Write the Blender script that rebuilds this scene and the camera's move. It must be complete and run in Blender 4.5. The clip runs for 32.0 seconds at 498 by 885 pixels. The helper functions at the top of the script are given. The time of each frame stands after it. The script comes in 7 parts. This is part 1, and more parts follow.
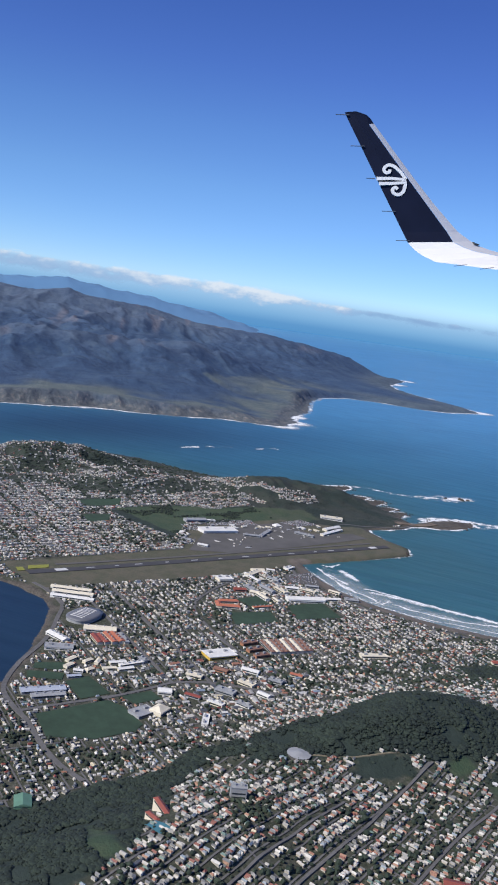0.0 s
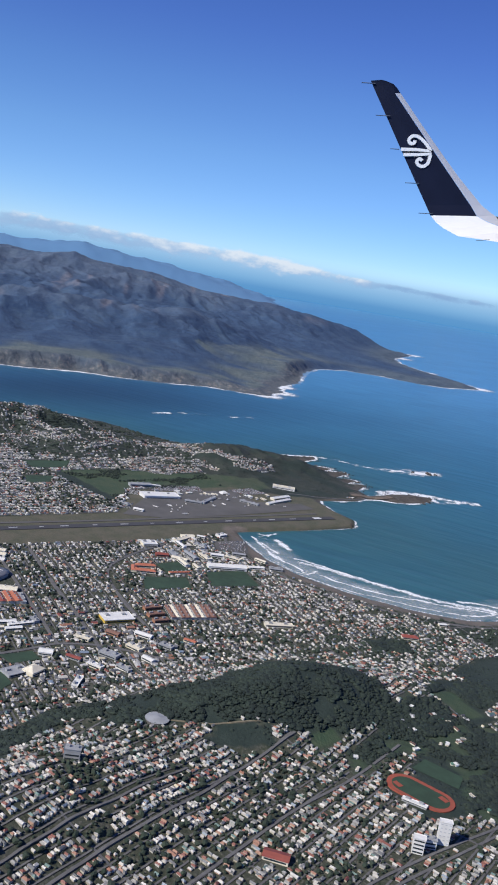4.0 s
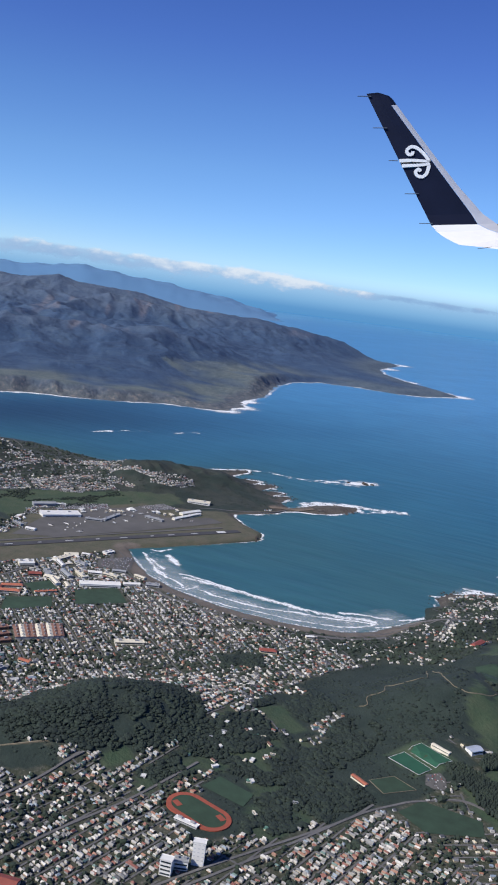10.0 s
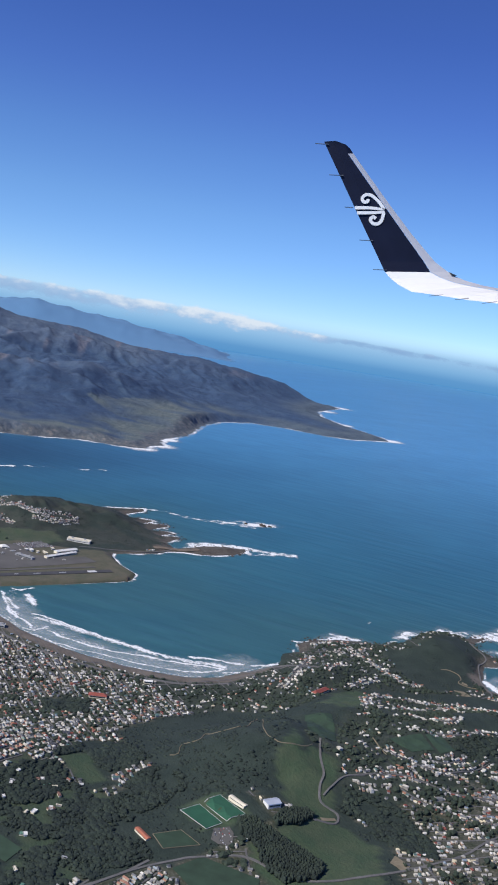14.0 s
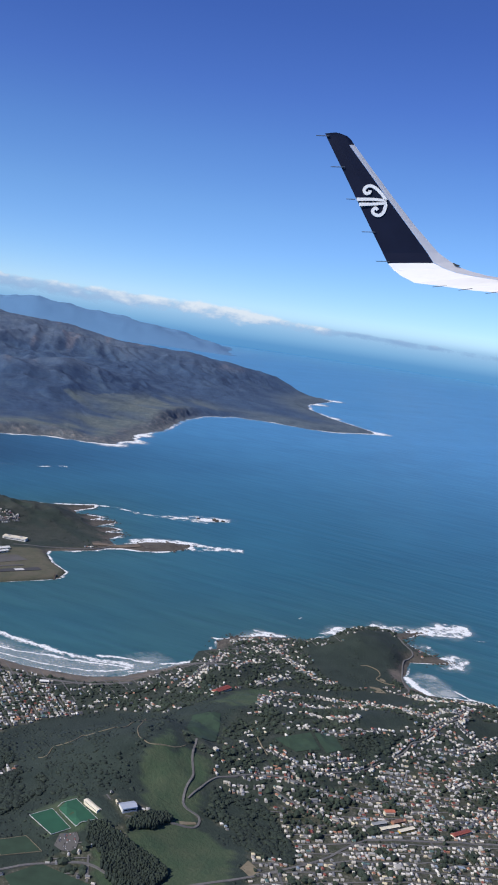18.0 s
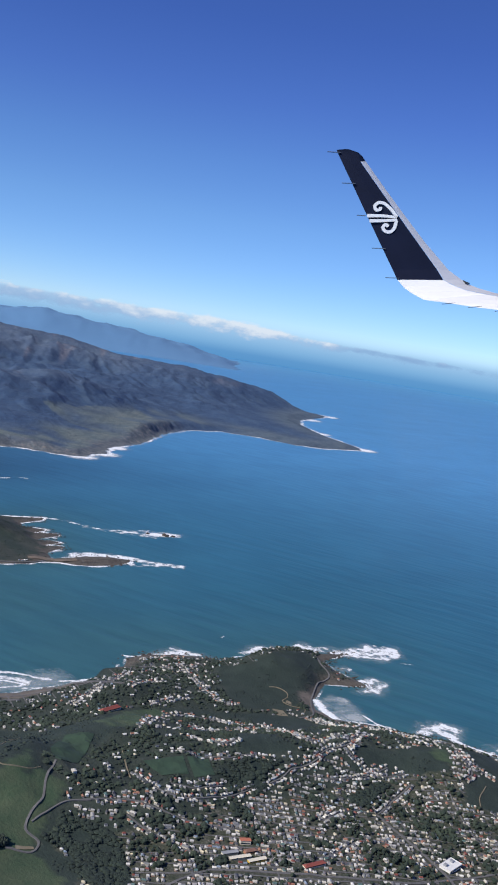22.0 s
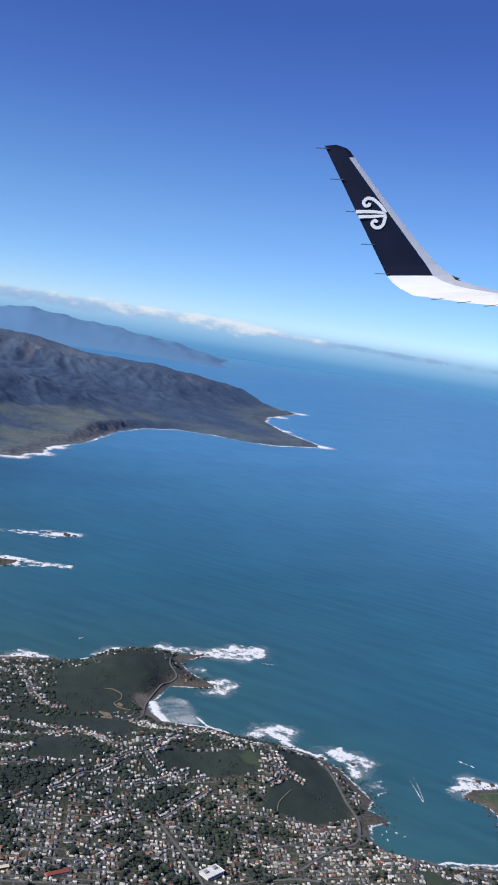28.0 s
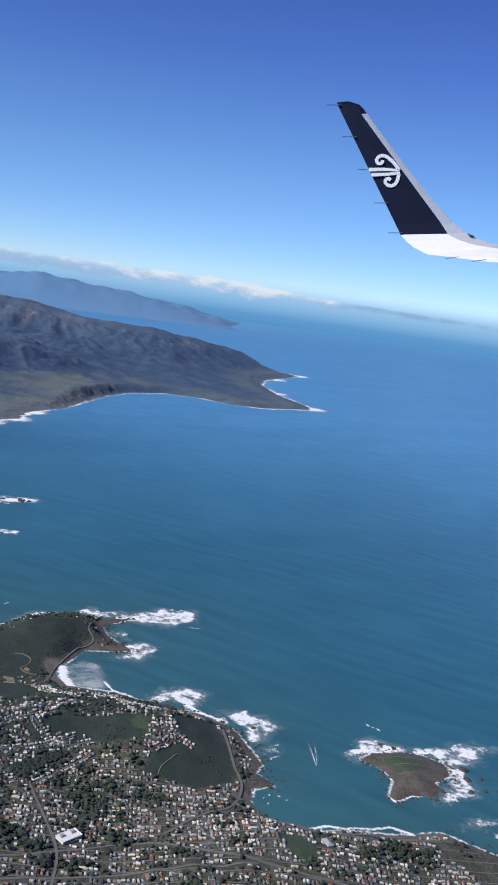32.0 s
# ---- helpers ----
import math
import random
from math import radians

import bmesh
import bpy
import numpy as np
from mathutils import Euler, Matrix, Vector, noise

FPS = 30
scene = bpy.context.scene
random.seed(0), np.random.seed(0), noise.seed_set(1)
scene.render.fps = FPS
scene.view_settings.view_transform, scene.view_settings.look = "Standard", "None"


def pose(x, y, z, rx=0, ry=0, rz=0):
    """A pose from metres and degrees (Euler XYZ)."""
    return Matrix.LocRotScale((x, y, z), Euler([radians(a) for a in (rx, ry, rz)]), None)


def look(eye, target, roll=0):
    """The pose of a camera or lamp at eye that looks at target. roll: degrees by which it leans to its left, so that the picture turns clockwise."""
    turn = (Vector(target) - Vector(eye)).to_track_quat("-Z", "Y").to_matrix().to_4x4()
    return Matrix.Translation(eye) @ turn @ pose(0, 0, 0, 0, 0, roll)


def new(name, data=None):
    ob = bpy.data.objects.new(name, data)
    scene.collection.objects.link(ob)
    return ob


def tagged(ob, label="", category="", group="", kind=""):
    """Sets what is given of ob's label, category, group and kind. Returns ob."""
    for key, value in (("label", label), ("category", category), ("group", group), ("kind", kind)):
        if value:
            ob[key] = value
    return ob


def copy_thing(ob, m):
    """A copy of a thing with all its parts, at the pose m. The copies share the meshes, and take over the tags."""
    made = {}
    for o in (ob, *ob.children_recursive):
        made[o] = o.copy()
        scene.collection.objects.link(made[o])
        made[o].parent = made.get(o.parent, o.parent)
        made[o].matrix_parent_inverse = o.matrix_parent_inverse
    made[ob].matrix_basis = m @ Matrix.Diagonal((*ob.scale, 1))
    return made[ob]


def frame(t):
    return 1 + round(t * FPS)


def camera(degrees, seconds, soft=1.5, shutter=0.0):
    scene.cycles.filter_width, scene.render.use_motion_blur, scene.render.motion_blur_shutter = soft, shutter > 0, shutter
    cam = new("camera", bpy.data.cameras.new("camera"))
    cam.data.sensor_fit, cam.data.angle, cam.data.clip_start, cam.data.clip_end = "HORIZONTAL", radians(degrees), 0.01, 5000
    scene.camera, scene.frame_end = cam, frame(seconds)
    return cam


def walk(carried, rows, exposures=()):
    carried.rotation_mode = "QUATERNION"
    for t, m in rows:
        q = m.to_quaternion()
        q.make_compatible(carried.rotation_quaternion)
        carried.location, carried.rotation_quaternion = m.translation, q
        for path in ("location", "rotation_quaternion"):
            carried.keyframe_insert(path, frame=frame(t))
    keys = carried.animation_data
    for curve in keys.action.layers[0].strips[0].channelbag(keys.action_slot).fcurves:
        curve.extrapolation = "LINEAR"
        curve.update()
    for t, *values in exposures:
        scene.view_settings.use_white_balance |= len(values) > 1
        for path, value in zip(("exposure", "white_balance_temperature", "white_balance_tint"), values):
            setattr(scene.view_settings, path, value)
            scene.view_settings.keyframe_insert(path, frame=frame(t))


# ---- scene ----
# The model is 1:10: one unit of the plan is ten metres of the real coast.
cam = camera(30.42, 32.0, soft=1.9)
PATH = [
    (0, (-330.53, 386.86, 126.15), (-101.43, 198.80, 79.81), 8.04),
    (0.5, (-333.25, 382.35, 126.46), (-103.10, 195.44, 80.66), 8.12),
    (1, (-335.97, 377.83, 126.77), (-105.53, 190.85, 82.78), 8.30),
    (1.5, (-338.69, 373.30, 127.10), (-107.45, 187.92, 80.57), 8.70),
    (2, (-341.39, 368.77, 127.45), (-110.59, 184.65, 74.25), 9.27),
    (2.5, (-344.08, 364.23, 127.84), (-114.52, 180.26, 69.06), 9.46),
    (3, (-346.77, 359.68, 128.26), (-116.85, 176.89, 67.23), 9.38),
    (3.5, (-349.46, 355.13, 128.72), (-118.84, 172.53, 69.78), 9.50),
    (5.5, (-360.28, 336.95, 130.64), (-126.62, 156.68, 76.77), 9.24),
    (6, (-363.09, 332.41, 131.15), (-129.05, 152.98, 76.10), 9.03),
    (6.5, (-365.98, 327.87, 131.67), (-132.41, 146.45, 81.37), 9.11),
    (7, (-368.93, 323.34, 132.22), (-135.83, 140.36, 85.53), 9.16),
    (7.5, (-371.88, 318.82, 132.81), (-136.84, 136.78, 92.56), 9.30),
    (8, (-374.80, 314.29, 133.43), (-135.36, 137.12, 97.71), 9.14),
    (8.5, (-377.72, 309.73, 134.09), (-136.89, 135.09, 95.33), 9.04),
    (9, (-380.64, 305.13, 134.78), (-141.05, 129.47, 93.09), 9.45),
    (9.5, (-383.55, 300.50, 135.51), (-145.98, 123.21, 89.35), 8.93),
    (10, (-386.47, 295.82, 136.27), (-149.60, 119.35, 83.79), 7.44),
    (10.5, (-389.38, 291.09, 137.03), (-155.47, 109.13, 90.37), 8.12),
    (11, (-392.27, 286.30, 137.79), (-159.21, 102.48, 94.29), 8.82),
    (11.5, (-395.15, 281.46, 138.53), (-160.94, 97.78, 101.02), 8.99),
    (12, (-397.99, 276.56, 139.25), (-163.47, 92.30, 106.87), 9.48),
    (12.5, (-400.80, 271.60, 139.94), (-167.88, 85.77, 105.06), 9.50),
    (13, (-403.56, 266.61, 140.61), (-172.73, 79.02, 101.52), 9.50),
    (13.5, (-406.26, 261.59, 141.27), (-177.38, 71.55, 102.51), 9.74),
    (14, (-408.90, 256.55, 141.93), (-176.90, 70.20, 103.90), 9.21),
    (14.5, (-411.50, 251.50, 142.58), (-175.01, 70.11, 108.41), 8.00),
    (16.5, (-421.73, 231.28, 145.16), (-183.98, 53.80, 100.70), 8.90),
    (17, (-424.31, 226.22, 145.81), (-188.47, 45.37, 104.91), 9.25),
    (17.5, (-426.91, 221.15, 146.47), (-192.24, 38.79, 105.54), 8.81),
    (18, (-429.53, 216.08, 147.15), (-195.08, 33.35, 106.64), 8.31),
    (18.5, (-432.18, 211.01, 147.87), (-197.68, 27.35, 112.13), 8.37),
    (19, (-434.85, 205.95, 148.62), (-199.47, 22.90, 115.62), 8.26),
    (19.5, (-437.56, 200.89, 149.41), (-200.09, 20.79, 115.25), 8.31),
    (20, (-440.31, 195.86, 150.24), (-201.89, 16.89, 116.74), 8.48),
    (20.5, (-443.12, 190.83, 151.10), (-203.68, 12.83, 119.67), 8.54),
    (21, (-445.99, 185.81, 151.99), (-206.69, 7.60, 120.73), 8.82),
    (21.5, (-448.93, 180.78, 152.91), (-210.61, 1.74, 119.02), 9.09),
    (22, (-451.94, 175.76, 153.85), (-213.38, -2.40, 117.13), 9.08),
    (22.5, (-455.00, 170.72, 154.82), (-214.78, -4.46, 114.77), 8.78),
    (23, (-458.12, 165.68, 155.81), (-216.23, -6.77, 113.94), 8.33),
    (23.5, (-461.27, 160.60, 156.79), (-219.41, -12.02, 115.52), 8.24),
    (24, (-464.44, 155.50, 157.75), (-223.33, -18.72, 118.87), 8.38),
    (24.5, (-467.63, 150.34, 158.70), (-227.81, -26.04, 121.55), 8.98),
    (25, (-470.81, 145.13, 159.61), (-231.05, -31.06, 121.23), 8.94),
    (25.5, (-473.98, 139.85, 160.49), (-233.91, -36.12, 123.07), 9.00),
    (26, (-477.12, 134.51, 161.34), (-237.45, -41.94, 123.64), 9.22),
    (26.5, (-480.23, 129.12, 162.16), (-241.25, -47.89, 122.70), 9.10),
    (28.5, (-492.47, 107.32, 165.36), (-252.27, -68.57, 128.37), 8.44),
    (29, (-495.51, 101.83, 166.15), (-254.28, -72.98, 130.81), 8.46),
    (29.5, (-498.53, 96.32, 166.94), (-256.86, -77.87, 131.59), 8.39),
    (30, (-501.54, 90.78, 167.74), (-260.18, -83.75, 131.95), 8.39),
    (30.5, (-504.54, 85.23, 168.53), (-262.79, -88.82, 133.00), 8.24),
    (31, (-507.53, 79.67, 169.31), (-265.27, -92.80, 129.78), 8.09),
    (31.5, (-510.54, 74.09, 170.10), (-268.89, -97.64, 124.10), 8.08),
    (32, (-513.54, 68.51, 170.88), (-271.80, -101.73, 120.08), 7.77),
]
walk(cam, [(t, look(eye, target, roll)) for t, eye, target, roll in PATH])

# ---- light: noon sun from the north-north-east, clear blue sky ----
SUN_AZ, SUN_EL = radians(3), radians(40)       # clockwise from north (+y)
world = bpy.data.worlds.new("sky")
scene.world = world
world.use_nodes = True
wn = world.node_tree
sky = wn.nodes.new("ShaderNodeTexSky")
sky.sky_type, sky.sun_disc = "NISHITA", False
sky.sun_elevation, sky.sun_rotation = SUN_EL, SUN_AZ
sky.altitude, sky.air_density, sky.dust_density, sky.ozone_density = 5000.0, 1.0, 0.25, 6.0
tint = wn.nodes.new("ShaderNodeMix")          # colour multiplied into the sky's light: pale near the horizon, violet-blue higher up
tint.data_type, tint.blend_type = "RGBA", "MULTIPLY"
tint.inputs[0].default_value = 1.0
up_coord, up_sep, up_ramp = wn.nodes.new("ShaderNodeTexCoord"), wn.nodes.new("ShaderNodeSeparateXYZ"), wn.nodes.new("ShaderNodeValToRGB")
stops = [(0.0, (0.86, 0.94, 1.07)), (0.11, (0.93, 1.05, 1.15)), (0.17, (0.86, 1.0, 1.21)), (0.23, (0.75, 0.87, 1.25)), (0.30, (0.655, 0.785, 1.24)), (1.0, (0.65, 0.785, 1.22))]
while len(up_ramp.color_ramp.elements) < len(stops):
    up_ramp.color_ramp.elements.new(0.5)
for el, (p, c) in zip(up_ramp.color_ramp.elements, stops):
    el.position, el.color = p, (*c, 1)
wn.links.new(up_coord.outputs["Generated"], up_sep.inputs[0])
wn.links.new(up_sep.outputs["Z"], up_ramp.inputs[0])
wn.links.new(up_ramp.outputs[0], tint.inputs[7])
wn.links.new(sky.outputs[0], tint.inputs[6])
wn.links.new(tint.outputs[2], wn.nodes["Background"].inputs[0])
wn.nodes["Background"].inputs[1].default_value = 0.12
sun = new("sun", bpy.data.lights.new("sun", "SUN"))
sun.data.energy, sun.data.angle, sun.data.color = 4.7, radians(0.53), (1.0, 0.945, 0.865)
sun.matrix_world = look((math.sin(SUN_AZ) * 90, math.cos(SUN_AZ) * 90, 90 * math.tan(SUN_EL)), (0, 0, 0))
scene.view_settings.exposure = 0.0


# ---- materials ----
def mat(name, rough=0.8, metal=0.0):
    m = bpy.data.materials.new(name)
    m.use_nodes = True
    b = m.node_tree.nodes["Principled BSDF"]
    b.inputs["Roughness"].default_value, b.inputs["Metallic"].default_value = rough, metal
    return m, m.node_tree, b


def noise_tex(nt, scale, detail=4.0, rough=0.55, coord="Object", stretch=(1, 1, 1)):
    tc, mp, n = nt.nodes.new("ShaderNodeTexCoord"), nt.nodes.new("ShaderNodeMapping"), nt.nodes.new("ShaderNodeTexNoise")
    mp.inputs["Scale"].default_value = stretch
    nt.links.new(tc.outputs[coord], mp.inputs[0])
    nt.links.new(mp.outputs[0], n.inputs["Vector"])
    n.inputs["Scale"].default_value, n.inputs["Detail"].default_value, n.inputs["Roughness"].default_value = scale, detail, rough
    return n.outputs["Fac"]


def ramp(nt, fac, stops):
    r = nt.nodes.new("ShaderNodeValToRGB")
    e = r.color_ramp.elements
    while len(e) < len(stops):
        e.new(0.5)
    for el, (p, c) in zip(e, stops):
        el.position, el.color = p, (*c, 1)
    nt.links.new(fac, r.inputs[0])
    return r.outputs[0]


def mix(nt, fac, a, b, mode="MIX"):
    m = nt.nodes.new("ShaderNodeMix")
    m.data_type, m.blend_type = "RGBA", mode
    for s, v in ((0, fac), (6, a), (7, b)):
        if isinstance(v, (int, float)):
            m.inputs[s].default_value = v
        elif isinstance(v, tuple):
            m.inputs[s].default_value = (*v, 1)
        else:
            nt.links.new(v, m.inputs[s])
    return m.outputs[2]


def bump(nt, b, fac, strength, dist):
    n = nt.nodes.new("ShaderNodeBump")
    n.inputs["Strength"].default_value, n.inputs["Distance"].default_value = strength, dist
    nt.links.new(fac, n.inputs["Height"])
    nt.links.new(n.outputs[0], b.inputs["Normal"])
    return n


def attr(nt, name):
    a = nt.nodes.new("ShaderNodeAttribute")
    a.attribute_name = name
    return a.outputs["Fac"]


def plain(name, col, var=0.15, scale=3.0, rough=0.75, metal=0.0, bumps=0.2):
    """A painted or natural surface: two scales of uneven colour and a fine relief."""
    m, nt, b = mat(name, rough, metal)
    dark, light = tuple(c * (1 - var) for c in col), tuple(min(1, c * (1 + var)) for c in col)
    a = ramp(nt, noise_tex(nt, scale), [(0.3, dark), (0.7, light)])
    c = mix(nt, 0.35, a, ramp(nt, noise_tex(nt, scale * 0.13, 3), [(0.35, dark), (0.65, light)]))
    nt.links.new(c, b.inputs["Base Color"])
    if bumps:
        bump(nt, b, noise_tex(nt, scale * 4), bumps, 0.05)
    return m


def varied(name, stops, rough=0.7, island=False, bumps=0.0):
    """One colour for each piece, drawn from the stops, with a little dirt."""
    m, nt, b = mat(name, rough)
    if island:
        g = nt.nodes.new("ShaderNodeNewGeometry")
        fac = g.outputs["Random Per Island"]
    else:
        g = nt.nodes.new("ShaderNodeObjectInfo")
        fac = g.outputs["Random"]
    r = ramp(nt, fac, stops)
    nt.nodes[-1].color_ramp.interpolation = "CONSTANT"
    c = mix(nt, 0.25, r, ramp(nt, noise_tex(nt, 2.2), [(0.3, (0.25, 0.24, 0.22)), (0.7, (0.8, 0.8, 0.8))]), "MULTIPLY")
    nt.links.new(c, b.inputs["Base Color"])
    return m


# ---- mesh helpers ----
def mesh(name, verts, faces, material, parent=None, smooth=False, label=""):
    me = bpy.data.meshes.new(name)
    me.from_pydata([tuple(v) for v in verts] if not isinstance(verts, np.ndarray) else verts.tolist(), [], faces if isinstance(faces, list) else faces.tolist())
    me.materials.append(material)
    if smooth:
        me.polygons.foreach_set("use_smooth", np.ones(len(me.polygons), bool))
    me.update()
    ob = new(name, me)
    if parent is not None:
        ob.parent = parent
    if label:
        ob["label"] = label
    return ob


def part(name, bm, material, parent, label=""):
    me = bpy.data.meshes.new(name)
    bm.to_mesh(me)
    bm.free()
    me.materials.append(material)
    ob = new(name, me)
    ob.parent = parent
    if label:
        ob["label"] = label
    return ob


def smoothstep(a, b, x):
    t = np.clip((x - a) / (b - a), 0, 1)
    return t * t * (3 - 2 * t)


def fbm(x, y, octaves=4, seed=0.0):
    """Soft value noise on arrays, about -1 to 1."""
    out, amp, tot = np.zeros_like(x, float), 1.0, 0.0
    for k in range(octaves):
        s = seed * 13.7 + k * 5.31
        xi, yi = np.floor(x + s), np.floor(y - s)
        fx, fy = x + s - xi, y - s - yi
        fx, fy = fx * fx * (3 - 2 * fx), fy * fy * (3 - 2 * fy)
        def h(i, j):
            v = np.sin(i * 127.1 + j * 311.7 + seed * 17.3) * 43758.5453
            return v - np.floor(v)
        n = (h(xi, yi) * (1 - fx) + h(xi + 1, yi) * fx) * (1 - fy) + (h(xi, yi + 1) * (1 - fx) + h(xi + 1, yi + 1) * fx) * fy
        out, tot = out + amp * (2 * n - 1), tot + amp
        x, y, amp = x * 2.03, y * 2.03, amp * 0.5
    return out / tot

# ---- the plan: coastlines (x east, y north; the runway's south end is the origin) ----
COAST_SOUTH = [(-900, 700), (-900, -240), (-600, -215), (-420, -200), (-372, -188), (-347, -168), (-331, -160), (-325, -143), (-316, -129), (-313, -118),
               (-306, -112), (-300, -109), (-290, -109), (-284, -114), (-285, -123), (-276, -121), (-272, -127), (-263, -128), (-249, -131), (-240, -129),
               (-231, -124), (-224, -119), (-217, -113), (-212, -107), (-203, -101), (-198, -93), (-191, -85), (-181, -84), (-174, -88), (-165, -100),
               (-161, -106), (-166, -118), (-168, -126), (-160, -125), (-149, -122), (-137, -125), (-133, -146), (-129, -131), (-120, -117), (-121, -107)]
COAST_LYALL = [(-127, -88), (-128, -79), (-120, -67), (-113, -55), (-111, -42), (-112, -30), (-120, -24), (-120, -14), (-130, -3), (-132, 14),
               (-134, 32), (-130, 45), (-119, 58), (-105, 70), (-91, 79), (-69, 87), (-47, 90), (-28, 86), (-11, 81), (-13, 50), (-15, 15), (-14, 3),
               (-5, -5), (11, -4), (28, -9), (33, -13), (30, -40), (35, -58), (52, -62)]
COAST_MIRAMAR = [(60, -76), (64, -77), (67, -67), (72, -79), (76, -77), (81, -67), (88, -85), (93, -86), (97, -72), (102, -84), (106, -80), (112, -70), (121, -72), (128, -91), (135, -95), (137, -76), (143, -55), (146, -30), (155, -5), (185, 10), (225, 30), (245, 70), (255, 150), (220, 260), (120, 330), (40, 290),
                 (4, 232), (-7, 227), (-21, 225), (-31, 227), (-42, 234), (-58, 246), (-69, 255), (-82, 266), (-95, 290), (-105, 340), (-90, 430),
                 (-60, 520), (-120, 700)]
COAST_EAST = [(480, 700), (480, 300), (467, 35), (458, -10), (455, -57), (432, -97), (420, -136), (412, -190), (388, -214), (376, -240), (395, -262), (402, -278),
              (440, -303), (483, -367), (520, -400), (580, -460), (620, -514), (634, -580), (600, -625), (555, -655), (535, -690), (540, -775),
              (556, -790), (610, -802), (678, -815), (790, -860), (860, -915), (905, -985), (960, -1068), (1020, -1060), (1130, -1030), (1400, -930),
              (1800, -700), (2300, 0), (2300, 700)]
ISLET = [(-282, -164.9), (-280.7, -173.2), (-283.3, -182.7), (-289.7, -191.8), (-299.4, -194.3), (-304.4, -190.6), (-306.2, -181.3), (-311.3, -182), (-313, -174.4), (-309.3, -166.8), (-309.7, -158.2), (-306.1, -158.8), (-299.7, -167.5), (-292, -168.8), (-285.5, -166.1)]
ISLET_GREEN = [(-282, -170.6), (-285.6, -180.6), (-291.3, -184.1), (-298, -179.2), (-296.6, -173.2), (-288.9, -171.7)]
REEF_ISLET = [(44, -48), (39, -58), (40, -70), (42, -82), (39, -97), (32, -109), (27, -105), (23, -95), (22, -80), (24, -70), (31, -60), (34, -46)]
WEST = COAST_SOUTH + COAST_LYALL + COAST_MIRAMAR

# hills of the near land: x, y, height, half widths across and along, turn in degrees
HILLS = []
HILLS.append((-168, 176, 12.5, 15, 38, -8))
HILLS.append((-190, 285, 11, 17, 45, 8))
HILLS.append((-207, 62, 13.5, 17, 22, 0))
HILLS.append((-192, 18, 10.5, 17, 20, 0))
HILLS.append((-228, 26, 6, 14, 22, 0))
HILLS.append((-218, -12, 7.5, 14, 30, 0))
HILLS.append((-225, -58, 9.5, 13, 24, 0))
HILLS.append((-244, -93, 10, 15, 15, 0))
HILLS.append((-153, -6, 6.8, 13, 22, 0))
HILLS.append((-140, -92, 8.0, 15, 18, 20))
HILLS.append((110, 0, 14, 22, 30, 0))
HILLS.append((150, 80, 10.5, 20, 36, 0))
HILLS.append((202, 120, 17, 24, 42, 0))
HILLS.append((98, -42, 7, 20, 13, 0))
HILLS.append((-232, 92, 5, 12, 14, 0))
HILLS.append((-300, 60, 6, 26, 60, 0))
HILLS.append((-470, 40, 20, 60, 120, 0))
HILLS.append((-420, 300, 14, 60, 60, 0))
HILLS.append((-330, -90, 8, 22, 30, 0))
HILLS.append((-292, -178, 1.6, 8, 12, 20))
HILLS.append((40, -86, 1.2, 7, 16, 0))


def seg_dist(px, py, poly, closed=True):
    """Distance to a polyline, and whether inside it."""
    best, inside = np.full(px.shape, 1e9), np.zeros(px.shape, bool)
    n = len(poly)
    for i in range(n if closed else n - 1):
        (ax, ay), (bx, by) = poly[i], poly[(i + 1) % n]
        dx, dy = bx - ax, by - ay
        t = np.clip(((px - ax) * dx + (py - ay) * dy) / (dx * dx + dy * dy + 1e-9), 0, 1)
        best = np.minimum(best, (px - ax - t * dx) ** 2 + (py - ay - t * dy) ** 2)
        if closed:
            cross = ((ay > py) != (by > py)) & (px < dx * (py - ay) / (dy if abs(dy) > 1e-9 else 1e-9) + ax)
            inside ^= cross
    return np.sqrt(best), inside


def shore(x, y, poly, rough=1.0):
    d, ins = seg_dist(x, y, poly)
    s = np.where(ins, d, -d)
    return s + rough * fbm(x / 7.0, y / 7.0, 3, 3)


def blob(x, y, bx, by, sx, sy, turn):
    a = radians(turn)
    u, v = (x - bx) * math.cos(a) + (y - by) * math.sin(a), -(x - bx) * math.sin(a) + (y - by) * math.cos(a)
    return np.exp(-0.5 * ((u / sx) ** 2 + (v / sy) ** 2))


def flat_zone(x, y):
    """1 on the reclaimed airfield."""
    return smoothstep(-6, 4, np.minimum(np.minimum(x + 14, 46 - x), np.minimum(y + 6, 226 - y)))


# sports grounds cut level into the slopes: outline, height
TERRACES = [([(-222.6, 102.3), (-222.2, 96.4), (-233.4, 95.6), (-233.0, 101.7)], 9.2), ([(-222.9, 110.4), (-222.4, 103.5), (-232.8, 103.1), (-233.4, 108.9)], 8.0),
            ([(-227.5, 121.8), (-228.9, 113.7), (-236.7, 112.8), (-234.2, 122.8)], 6.3), ([(-242, 125), (-241, 115), (-255, 107), (-260, 112), (-252, 125)], 6.1)]


